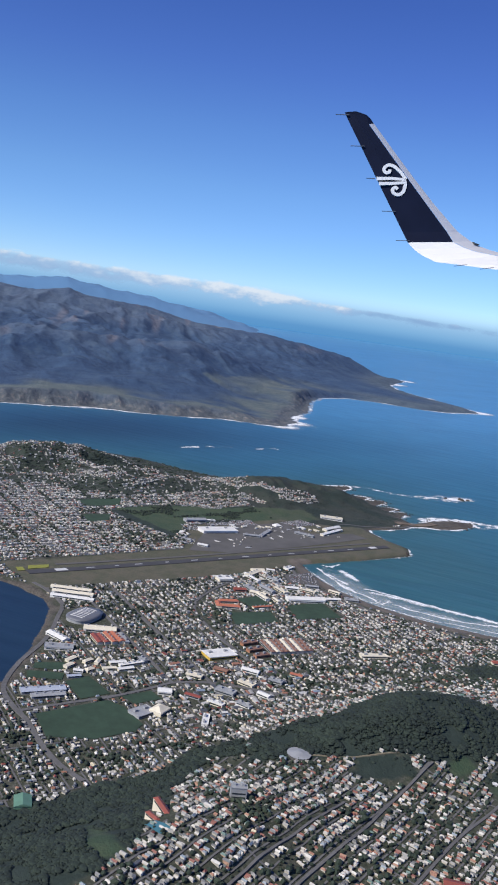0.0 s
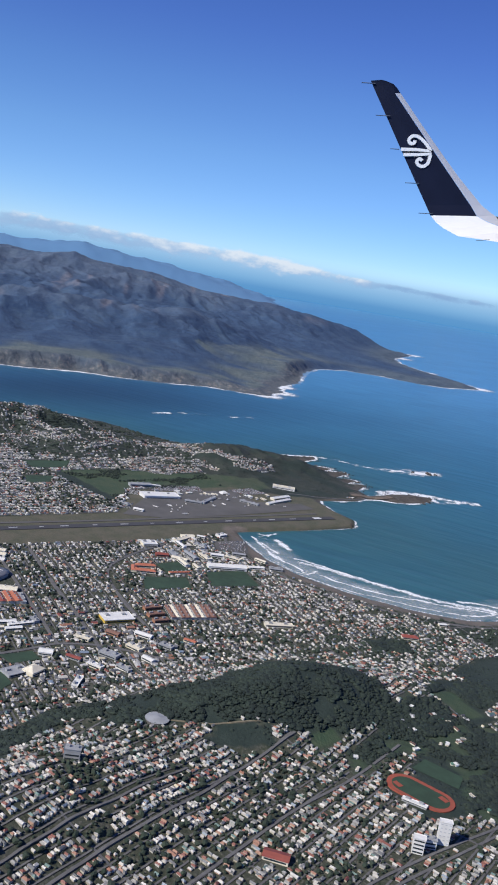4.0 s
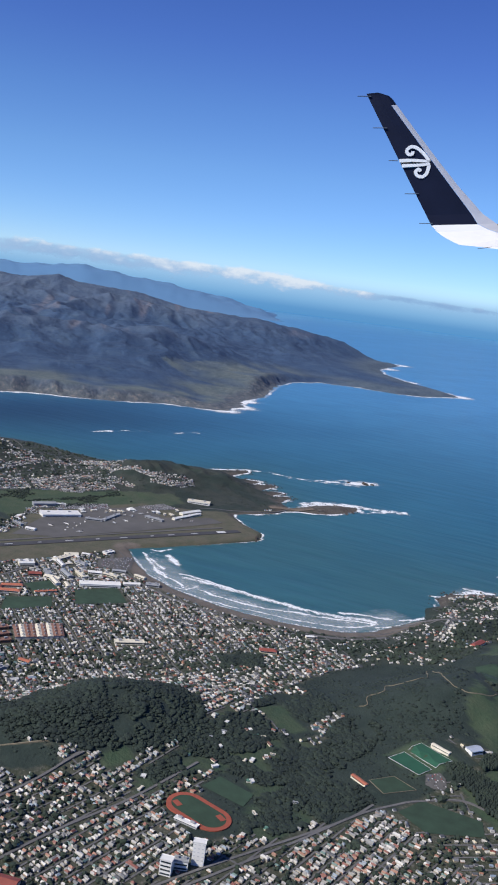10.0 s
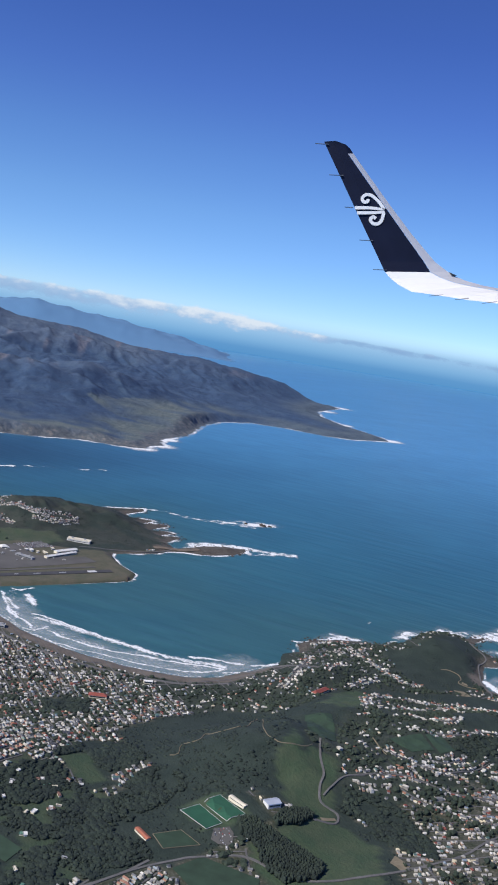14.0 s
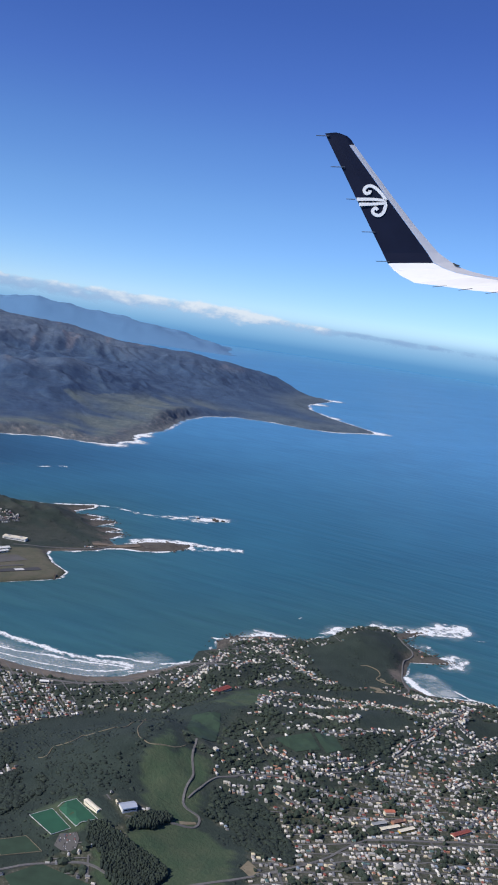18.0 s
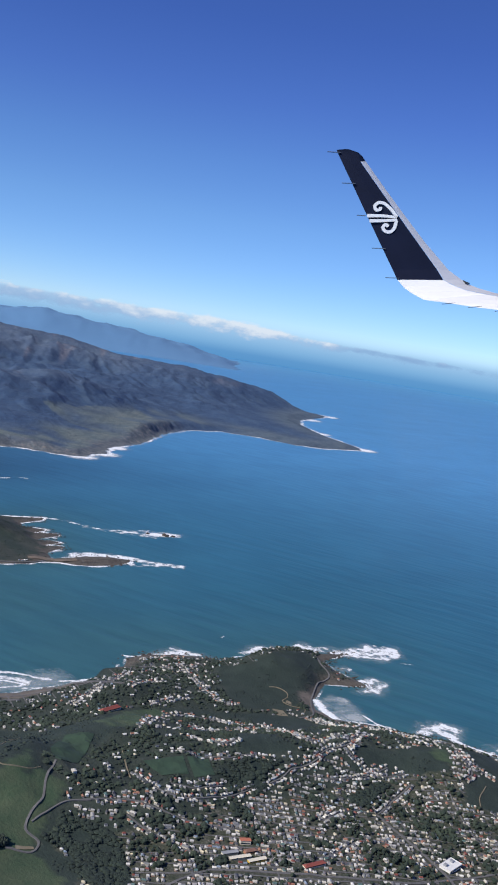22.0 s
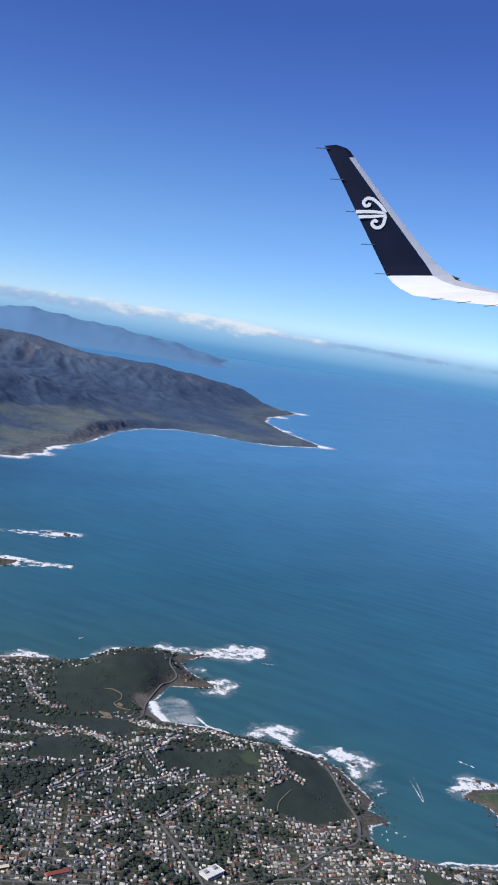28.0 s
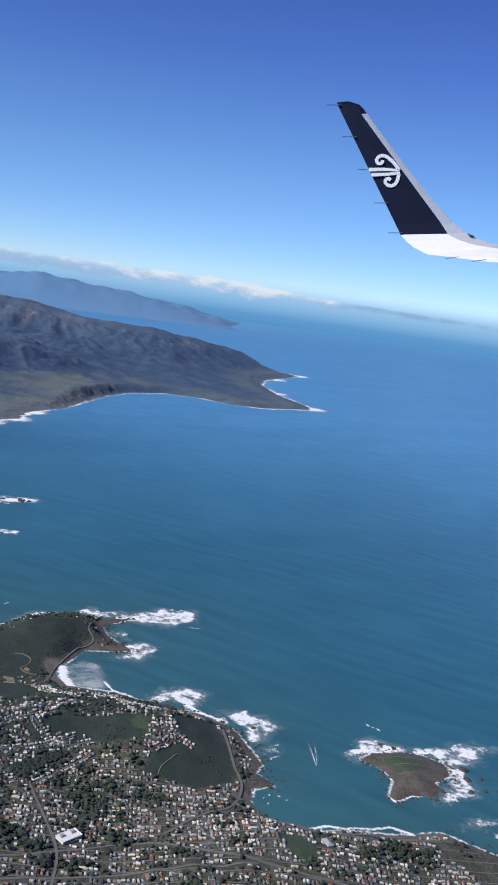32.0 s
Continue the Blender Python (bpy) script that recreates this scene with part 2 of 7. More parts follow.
def west_height(x, y):
    x, y = np.asarray(x, float), np.asarray(y, float)
    d = np.maximum(shore(x, y, WEST, 0.8), np.maximum(shore(x, y, ISLET, 0.8), shore(x, y, REEF_ISLET, 0.6)))
    hill = np.zeros_like(x)
    for hx, hy, h, sx, sy, turn in HILLS:
        hill = hill + (h * blob(x, y, hx, hy, sx, sy, turn)) ** 2
    hill = np.sqrt(hill)
    base = 4.2 * smoothstep(-160, -225, x) * smoothstep(-110, 0, y) + 0.5
    ground = (hill + base) * smoothstep(0.5, 9, d)
    gully = (fbm(x / 22, y / 22, 4, 1) * 0.28 - 0.46 * np.abs(fbm(x / 13, y / 13, 3, 6)) * smoothstep(40, 60, x) - 0.30 * np.abs(fbm(x / 15, y / 15, 3, 27)) * smoothstep(130, 105, y) * smoothstep(0, -60, x)) * np.clip(hill, 0, 9)
    z = ground + gully * smoothstep(2, 10, d)
    for outline, level in TERRACES:
        near = (np.abs(x - outline[0][0]) < 30) & (np.abs(y - outline[0][1]) < 30)
        if near.any():
            away, ins = seg_dist(x[near], y[near], outline)
            w_ = smoothstep(2.6, 0.9, np.where(ins, 0, away))
            z[near] = z[near] * (1 - w_) + (level - .5) * w_
    air = flat_zone(x, y)
    z = z * (1 - air) + 1.0 * air
    z = np.where(d > 0, 0.12 + np.minimum(d * 0.12, 0.4) + np.maximum(z, 0), np.maximum(d * 0.4, -2.0))
    return z, d


RIDGE = [(1750, 250, 92), (1403, -345, 84), (1381, -383, 79), (1354, -430, 84), (1333, -468, 95), (1313, -502, 85), (1275, -569, 82), (1257, -600, 81), (1236, -638, 73), (1205, -690, 62), (1163, -765, 58),
         (1133, -816, 57), (1095, -883, 49), (1042, -976, 34), (1016, -1016, 12), (1000, -1040, 1)]


def east_height(x, y):
    x, y = np.asarray(x, float), np.asarray(y, float)
    d = shore(x, y, COAST_EAST, 4.0)
    best, top = np.full(x.shape, 1e9), np.zeros(x.shape)
    for (ax, ay, az), (bx, by, bz) in zip(RIDGE, RIDGE[1:]):
        dx, dy = bx - ax, by - ay
        t = np.clip(((x - ax) * dx + (y - ay) * dy) / (dx * dx + dy * dy), 0, 1)
        q = (x - ax - t * dx) ** 2 + (y - ay - t * dy) ** 2
        top = np.where(q < best, az + t * (bz - az), top)
        best = np.minimum(best, q)
    r = np.sqrt(best)
    spur = 1 - np.abs(fbm(x / 150, y / 150, 3, 7))
    z = top * np.exp(-r / 260.0) * (0.72 + 0.28 * np.where(r < 40, 1, spur))
    mid = 30 * np.exp(-((x - 740 - 0.12 * (y + 300)) / 150) ** 2) * smoothstep(-720, -420, y)
    z = np.maximum(z, mid * (0.55 + 0.6 * spur)) + (spur - 0.7) * 20 * smoothstep(10, 150, d) * smoothstep(-780, -560, y + 0.0 * x)
    cut = 9 * np.abs(fbm(x / 26, y / 26, 3, 19))
    cliff = 12.5 * smoothstep(2, 20, d - cut) * (0.55 + 0.5 * spur) * smoothstep(-640, -420, y) + 5.0 * smoothstep(2, 30, d) * smoothstep(-420, -640, y)
    cliff = cliff * (1 - .8 * np.minimum(1, 1.3 * blob(x, y, 425, -285, 55, 75, 40)))
    z = cliff + np.maximum(z, 0) * smoothstep(34, 200, d)
    along, across = -0.5 * x - 0.87 * y, -0.87 * x + 0.5 * y
    warp = 34 * fbm(x / 110, y / 110, 3, 41)
    spurs = 1 - np.abs(fbm((along + warp) / 85, (across - .6 * warp) / 300, 4, 43)) ** .85
    fine = 1 - np.abs(fbm((along + 1.3 * warp) / 30, (across + warp) / 90, 4, 47)) ** .85
    env = smoothstep(6, 110, r) * smoothstep(20, 150, d) * np.clip(z / 34, .2, 1)
    z = z + ((spurs - .74) * 13 + (fine - .76) * 6.5 + 2.4 * fbm(x / 13, y / 13, 4, 2)) * env
    crest = np.exp(-(r / 38.0) ** 2) * smoothstep(4, 40, d)
    z = z * (1 - crest) + (top - 0.4 + 2.5 * fbm(x / 16, y / 16, 2, 52)) * crest
    z = np.minimum(z, top + 2 + 0.10 * r)
    return np.where(d > 0, 0.25 + np.maximum(z, 0), np.maximum(d * 0.2, -3)), d


def grid_mesh(name, x0, x1, y0, y1, step, height):
    xs, ys = np.arange(x0, x1 + step, step), np.arange(y0, y1 + step, step)
    gx, gy = np.meshgrid(xs, ys)
    z, d = height(gx, gy)
    v = np.stack([gx, gy, z], -1).reshape(-1, 3)
    n, m = gx.shape
    idx = np.arange(n * m).reshape(n, m)
    f = np.stack([idx[:-1, :-1], idx[:-1, 1:], idx[1:, 1:], idx[1:, :-1]], -1).reshape(-1, 4)
    keep = (z.reshape(-1)[f] > -1.9).any(1)
    me = bpy.data.meshes.new(name)
    f = f[keep]
    me.vertices.add(len(v))
    me.vertices.foreach_set("co", v.ravel())
    me.loops.add(f.size)
    me.loops.foreach_set("vertex_index", f.ravel())
    me.polygons.add(len(f))
    me.polygons.foreach_set("loop_start", np.arange(0, f.size, 4))
    me.polygons.foreach_set("loop_total", np.full(len(f), 4))
    me.polygons.foreach_set("use_smooth", np.ones(len(f), bool))
    me.update(calc_edges=True)
    return me, gx.ravel(), gy.ravel(), z.ravel(), d.ravel()


def put_attr(me, name, values):
    a = me.attributes.new(name, "FLOAT", "POINT")
    a.data.foreach_set("value", np.asarray(values, np.float32))

# ---- land cover of the plan ----
FOREST = []
FOREST.append([(-151, 224), (-153, 214), (-156, 195), (-150, 165), (-155, 150), (-172, 142), (-190, 150), (-192, 180), (-187, 186), (-180, 196), (-172, 214), (-165, 226), (-163, 234)])
FOREST.append([(-150, 298), (-152, 285), (-150, 272), (-152, 262), (-153, 254), (-148, 243), (-152, 227), (-159, 231), (-155, 241), (-160, 251), (-165, 260), (-176, 268), (-171, 270), (-183, 279), (-192, 289), (-196, 304), (-190, 330), (-160, 330)])
FOREST.append([(-221, 145), (-212, 131), (-206, 121), (-196, 108), (-196, 102), (-205, 98), (-212, 100), (-217, 120), (-225, 125), (-235, 126), (-239, 131), (-237, 145), (-228, 148)])
FOREST.append([(-190, 159), (-186, 152), (-183, 137), (-184, 128), (-190, 128), (-198, 132), (-201, 140), (-200, 153), (-194, 161)])
FOREST.append([(-229, 2), (-224, -11), (-231, -15), (-239, -10), (-237, -1)])
FOREST.append([(-250, -38), (-246, -58), (-248, -61), (-253, -50), (-257, -40)])
FOREST.append([(-135, 100), (-140, 93), (-149, 99), (-142, 113), (-132, 109)])
FOREST.append([(196, 97), (182, 61), (160, 66), (158, 95), (184, 102)])
FOREST.append([(-236, 69), (-232, 57), (-242, 47), (-250, 47), (-266, 52), (-270, 58), (-258, 64), (-246, 62)])
FOREST.append([(-225, -8), (-227, -21), (-231, -25), (-234, -16), (-239, -12), (-237, -4)])
FOREST.append([(-196, 120), (-190, 100), (-178, 98), (-170, 110), (-180, 128), (-188, 126)])
# the wooded animal park: trees, lawns, sheds and paths mixed
PARK = [(-179, 136), (-190, 134), (-198, 127), (-206, 121), (-219, 129), (-236, 149), (-236, 163), (-231, 167), (-221, 157), (-210, 152), (-204, 159), (-203, 172), (-207, 184), (-198, 179), (-194, 160), (-187, 148)]
SCRUB = []
SCRUB.append([(-221, 80), (-223, 64), (-234, 70), (-233, 82), (-228, 88)])
SCRUB.append([(-165, 98), (-160, 78), (-163, 52), (-176, 41), (-190, 40), (-208, 54), (-222, 59), (-228, 80), (-220, 98), (-205, 104), (-185, 100)])
SCRUB.append([(-135.5, -62.4), (-143.4, -74.9), (-139.3, -97.7), (-135.1, -113.6), (-152.6, -112.1), (-158, -104.3), (-167, -90.9), (-175.7, -79.7), (-181.5, -65.2), (-174.1, -50.8), (-160.8, -51.1), (-145.5, -57.5)])
SCRUB.append([(-182, -44), (-193, -66), (-218, -54), (-196, -46)])
SCRUB.append([(-234, -52), (-230, -67), (-238, -67), (-241, -60), (-240, -50)])
SCRUB.append([(-231, -54), (-236, -82), (-240, -94), (-253, -86), (-248, -73), (-239, -56)])
SCRUB.append([(-240, -108), (-243, -124), (-257, -120), (-276, -113), (-281, -109), (-280, -94), (-272, -85), (-266, -80), (-258, -88), (-256, -100), (-246, -104)])
SCRUB.append([(48, 40), (78, 36), (100, 40), (118, 14), (150, -4), (160, -50), (130, -75), (60, -72), (36, -58), (34, -10)])
SCRUB.append([(-240, 92), (-243, 76), (-240, 64), (-258, 62), (-276, 76), (-272, 100), (-262, 104), (-250, 92)])
SCRUB.append([(-178, 20), (-168, -2), (-172, -15), (-190, 3), (-198, 24), (-214, 48), (-206, 54), (-180, 40)])
SCRUB.append([(-184, 126), (-180, 114), (-192, 117), (-201, 115), (-200, 126)])
SCRUB.append([(-175, 206), (-182, 194), (-190, 196), (-186, 208), (-180, 214)])
SCRUB.append([(-213, 168), (-205, 158), (-205, 150), (-224, 150), (-232, 166), (-230, 178), (-214, 180)])
SCRUB.append([(-206, 90), (-238, 90), (-241, 127), (-212, 127), (-204, 112)])
SCRUB.append([(46, 124), (94, 132), (96, 102), (92, 78), (82, 40), (50, 50), (46, 70), (60, 84), (66, 100), (40, 122)])
GRASS = []
GRASS.append([(-219, 64), (-218.5, 57), (-224, 52), (-233, 62), (-243.5, 70), (-255, 80), (-266, 94), (-259, 108), (-250, 105), (-243, 103), (-243, 92), (-233, 76), (-226, 67)])
GRASS.append([(97.5, 125.4), (98.5, 99.5), (94.5, 75.1), (84.6, 61.7), (79.5, 32.3), (70.4, 8.6), (55.4, 7.1), (49.4, 33.7), (55.5, 61.7), (59.6, 80.1), (67.3, 95.8), (43.7, 118), (71.2, 120.2)])
GRASS.append([(-182, 127), (-180, 117), (-192, 118), (-198, 117), (-198, 123), (-193, 126)])
GRASS.append([(-189, 183), (-189, 175), (-193, 175), (-195, 181), (-193, 186)])
GRASS.append([(-184, 23), (-169, -2), (-172, -15), (-190, 3), (-196, 23)])
GRASS.append([(-242, 90), (-243, 78), (-247, 69), (-258, 68), (-274, 82), (-270, 96), (-260, 90), (-250, 89)])
GRASS.append([(-208, 56), (-214, 60), (-222, 66), (-226, 78), (-218, 74), (-212, 66)])
GRASS.append([(-170, 286), (-191, 289), (-193, 295), (-186, 295)])
GRASS.append([(-317, -100), (-321, -107), (-331, -108), (-332, -99), (-328, -96)])
GRASS.append([(-242, -96), (-238, -92), (-244, -86), (-250, -90)])
GRASS.append([(-219.4, 109.8), (-219.3, 96), (-233.6, 94.2), (-234.5, 103.7), (-234.7, 109.5)])
GRASS.append([(-222.5, 73.1), (-222.9, 64.1), (-219.7, 57.6), (-227.8, 59.7), (-234.3, 66.8), (-238.2, 68), (-236.8, 76), (-233.8, 80.2), (-229, 79.5)])
SCRUB.append([(-172.1, 3.5), (-169.4, -20.6), (-174.9, -35.2), (-179.9, -52.9), (-190.8, -70.3), (-201.9, -65.8), (-197.3, -50.5), (-184.8, -47.6), (-176.6, -29.5), (-174.4, -9.1), (-192.5, 11.7)])
SCRUB.append([(-200.8, -28.9), (-227.7, -34.2), (-227.7, -25.4), (-222.1, -13)])
FIELDS = []
FIELDS.append([(-108.7, 269.2), (-108.8, 245.5), (-114.6, 243.2), (-126.5, 243.9), (-129.2, 248.3), (-128.6, 260.9), (-122, 272.3)])
FIELDS.append([(-92.5, 251.6), (-91.6, 242.7), (-105.1, 242.5), (-105.1, 252.7)])
FIELDS.append([(-107.9, 240.3), (-108.1, 229.6), (-114.2, 229.5), (-114.2, 239.2)])
FIELDS.append([(-76.1, 254), (-79.7, 245.2), (-85, 248.8), (-79.7, 256.6)])
FIELDS.append([(-80.8, 258.9), (-87.1, 249), (-91.3, 252), (-85.5, 261.1)])
FIELDS.append([(116, 139.5), (113, 111.7), (103, 119.2), (103, 138)])
FIELDS.append([(88.4, 149), (86.2, 133.8), (74.2, 142.3), (76.1, 154)])
FIELDS.append([(-59.1, 131.2), (-61.2, 112.7), (-78.1, 116.8), (-73.3, 137.4)])
FIELDS.append([(-46, 148), (-45.7, 136.6), (-56, 137.5), (-57, 148)])
FIELDS.append([(-58.3, 160.8), (-63, 143.3), (-73.2, 147.4), (-70, 166.9)])
FIELDS.append([(-209.6, 164.8), (-207.8, 157.8), (-218.9, 154.7), (-222.4, 160.5)])
FIELDS.append([(-227.5, 121.8), (-228.9, 113.7), (-236.7, 112.8), (-234.2, 122.8)])
FIELDS.append([(-218, 23), (-220, 9), (-229, 12), (-227, 21)])
FIELDS.append([(-221, 8), (-222, 0), (-231, 3), (-231, 11)])
FIELDS.append([(-197, 30), (-205, 36), (-214, 44), (-215, 52), (-206, 50), (-192, 38)])
FIELDS.append([(-242, 125), (-241, 115), (-255, 107), (-260, 112), (-252, 125)])
TURF = [[(-222.6, 102.3), (-222.2, 96.4), (-233.4, 95.6), (-233.0, 101.7)], [(-222.9, 110.4), (-222.4, 103.5), (-232.8, 103.1), (-233.4, 108.9)]]
PINES = [[(-234.5, 98.9), (-235.9, 94.9), (-240.2, 94.4), (-245.4, 92.5), (-251.6, 89.5), (-257.2, 88.7), (-259.7, 89.5), (-262.1, 95.6), (-259, 102.5), (-250.8, 103), (-245.2, 100.3), (-239.2, 101.5)],
         [(-238.6, 89.9), (-236.4, 84.8), (-237.7, 76.8), (-240.2, 76.4), (-242, 83), (-240.7, 90.6)]]
# streets on the slopes, with houses along both sides
HILL_STREETS = []
HILL_STREETS.append([(106.2, 75.2), (113.2, 66.8), (117.4, 51.8), (105.7, 42.3), (95.9, 28.2)])
HILL_STREETS.append([(101.3, 73.7), (102.9, 58.6), (95.5, 47.3), (93.2, 31.3), (85.4, 26.5)])
HILL_STREETS.append([(103.3, 76.5), (95.9, 74.3), (89.5, 68.3), (85.8, 59.9)])
HILL_STREETS.append([(106.9, 22.9), (97.9, 11.7), (91.6, 2.9), (87.9, -7.7), (86.3, -16.4)])
HILL_STREETS.append([(85.8, 14), (81.2, 4.4), (80.4, -7.7)])
HILL_STREETS.append([(180.2, 38), (183.2, 19.8), (184.2, 4.6), (185.3, -15.8), (170.4, -20.4)])
HILL_STREETS.append([(152.8, 78.4), (139.5, 73.5), (140.1, 56.2), (141.1, 33.6), (179.5, -2)])
HILL_STREETS.append([(129.3, 94.6), (132.5, 81.3), (138.3, 65.7)])
HILL_STREETS.append([(157.1, 115), (141.3, 107.8), (143.4, 99.2), (138.8, 97.7)])
HILL_STREETS.append([(183.3, 118.5), (179.3, 104.7), (148.2, 104.6)])
HILL_STREETS.append([(121, 31.9), (110, 24.4), (99.2, 14.5), (89.7, 8), (83.1, -1.1), (82, -14.4)])
HILL_STREETS.append([(-195.2, 9.6), (-178.5, -7.3), (-175.6, -18), (-178.5, -26.2), (-184.2, -33.1), (-192.3, -41)])
HILL_STREETS.append([(-191.8, -12.7), (-194.3, -20.8), (-194.9, -32.2), (-196, -41.3)])
HILL_STREETS.append([(-215.7, 10.7), (-219.7, 2.3), (-223.1, -6.3), (-225.3, -15.7), (-228.9, -22.6)])
HILL_STREETS.append([(-206.2, -1.5), (-210, -6.1), (-217, -9), (-216.7, -15.5)])
HILL_STREETS.append([(-191.8, -46.2), (-208.6, -43.3), (-219.1, -43.9), (-223.1, -51), (-226.4, -61.3), (-219.6, -76.9)])
HILL_STREETS.append([(-232, -38.8), (-228.9, -46.4), (-230.1, -54), (-228.8, -63.6)])
HILL_STREETS.append([(-238.1, -13), (-236.6, -21), (-234.3, -26.4), (-234, -33.2), (-232, -42.3)])
HILL_STREETS.append([(-237.6, -31.3), (-241.3, -38.3), (-242.8, -51.4), (-242, -61.5), (-241.2, -65.8)])
HILL_STREETS.append([(-231.6, 20.4), (-235.4, 12.6), (-235.3, 2.9)])
HILL_STREETS.append([(-125.3, -48.1), (-142.5, -45.4), (-157.3, -42.3), (-167.4, -43.9), (-171, -49.9)])
HILL_STREETS.append([(-155.4, -7), (-149.5, -16.5), (-147.3, -27.5)])
HILL_STREETS.append([(-126.9, -39.3), (-135, -43.6), (-130.7, -53.8)])
HILL_STREETS.append([(-165.6, -10.3), (-164.5, -20.2), (-162.9, -30.7)])
HILL_STREETS.append([(-190.8, -70.3), (-199.5, -75.5), (-210.7, -78.4)])
HILL_STREETS.append([(-261, -43), (-255, -57), (-251, -68)])
HILL_STREETS.append([(-259, -20), (-257, -30), (-257, -39)])
HILL_STREETS.append([(-271, 7), (-277, -5), (-273, -24), (-279, -34)])
HILL_STREETS.append([(-238, -103), (-248, -98), (-255, -96), (-258, -89)])
HILL_STREETS.append([(-248, -100), (-254, -101), (-259, -104)])
HILL_STREETS.append([(-194, -70), (-204, -78), (-210, -91), (-224, -96), (-238, -108)])
HILL_STREETS.append([(-231, 50), (-236, 36), (-246, 24), (-256, 8)])
HILL_STREETS.append([(-240, 40), (-252, 34), (-262, 28)])
HILL_STREETS.append([(-222, 28), (-236, 24), (-240, 8), (-238, -8)])
HILL_STREETS.append([(-231, -54), (-243, -58), (-246, -70)])
HILL_STREETS.append([(-130, -20), (-140, -10), (-150, 4), (-158, 20)])
HILL_STREETS.append([(168, 162), (160, 130), (150, 110)])
ROADS = []
ROADS.append((1.5, [(-72.7, 257.9), (-82.9, 266.6), (-92.5, 271.7), (-104.4, 273.1), (-111.5, 273), (-123.3, 274.9), (-135.4, 275.7), (-147.2, 274.2)]))
ROADS.append((1.5, [(-6, 222), (-18, 220), (-30, 221), (-42, 229), (-58, 241), (-72.7, 257.9)]))
ROADS.append((1.2, [(-105.2, 273.5), (-106, 257.6), (-107.2, 244.6), (-106.4, 228.6), (-105.8, 218.9), (-112, 205), (-128, 190)]))
ROADS.append((1.3, [(-186.8, 188.1), (-192.2, 206.7), (-202.1, 232.8), (-210.2, 258.5), (-222, 290)]))
ROADS.append((1.3, [(-200, 160), (-207.5, 185.8), (-212.2, 207.2), (-220.1, 232), (-232, 270)]))
ROADS.append((1.1, [(-190, 225), (-195.4, 241.6), (-203.2, 266.3), (-212, 290)]))
ROADS.append((1.2, [(-20, 193), (-32.5, 195.1), (-60.9, 200.1), (-88.3, 203.9), (-112, 208)]))
ROADS.append((1.1, [(-30, 209), (-43.2, 210.8), (-69.6, 214.6), (-88.4, 217.3), (-106, 220)]))
ROADS.append((1.1, [(-24, 130), (-34.1, 153.3), (-48.7, 171.9), (-75.5, 180.6), (-100, 184)]))
ROADS.append((1.2, [(-236, 128), (-237.9, 137.9), (-238.5, 153.2), (-238.4, 174.8), (-238.9, 192.9), (-241, 215), (-250, 250)]))
ROADS.append((1.1, [(-214.5, 52), (-221, 57.7), (-227, 61), (-231, 66), (-236, 69.5), (-241, 67.5), (-244, 71), (-241, 77)]))
ROADS.append((0.9, [(-234, 67), (-232, 62), (-230, 55), (-232, 48)]))
ROADS.append((1.3, [(-318, -26), (-312.5, -28.6), (-298.4, -35.9), (-278.9, -39.5), (-260.9, -42.1)]))
ROADS.append((1.3, [(-270, 30), (-286, 0), (-296.1, -20.1), (-299, -40), (-304.7, -63), (-327.8, -84), (-350, -110)]))
ROADS.append((1.4, [(-301.8, -68.2), (-295.9, -87.2), (-294.5, -98.6), (-283, -110.5), (-272, -114.5), (-258, -120.5), (-247, -125)]))
ROADS.append((1.3, [(-293, -101), (-303, -103), (-313, -108), (-320.7, -116), (-328, -136), (-336, -155)]))
ROADS.append((1.2, [(-305.4, -16.9), (-310.9, -34.7), (-320.2, -61.3), (-330, -84)]))
ROADS.append((1.1, [(-189.6, -67), (-188, -76), (-176, -85), (-170, -91), (-160.5, -102), (-157.5, -111), (-148, -113), (-138, -119)]))
ROADS.append((1.2, [(-132, 20), (-140, 10), (-146, 0), (-152, -6)]))
ROADS.append((1.2, [(-144, 34), (-139, 49), (-127, 65), (-113, 78), (-96, 89), (-72, 98), (-47, 101), (-28, 98), (-17, 92)]))
ROADS.append((1.2, [(-250, 250), (-244, 215), (-240, 160), (-238, 128), (-246, 106), (-262, 96), (-272, 60), (-270, 30)]))
ROADS.append((0.8, [(36, -57), (32, -38), (38, -14), (44, 4)]))
PATHS = [(0.32, [(-193.1, 94.5), (-194.8, 92.6), (-190.1, 88.1), (-192.2, 83.2), (-186.2, 76), (-193, 75), (-195, 67), (-184, 54), (-179, 48)]), (0.3, [(-180.8, 47), (-192, 57), (-205.2, 68.2), (-213.8, 69.7), (-217.4, 61.9), (-217.2, 57.9)]), (0.5, [(-161.8, -72.5), (-163.2, -75.7), (-167.6, -77.6), (-171.5, -75.2), (-173.3, -71.2), (-178.0, -71.9), (-182.1, -76.1), (-185.5, -73.3), (-187.5, -70.0)]),
         (0.6, [(-165, 221), (-172, 213), (-178, 203), (-181, 195)]), (0.4, [(-262, -96), (-266, -88), (-270, -84)]), (0.5, [(-225, 31), (-215, 28), (-206, 24)])]
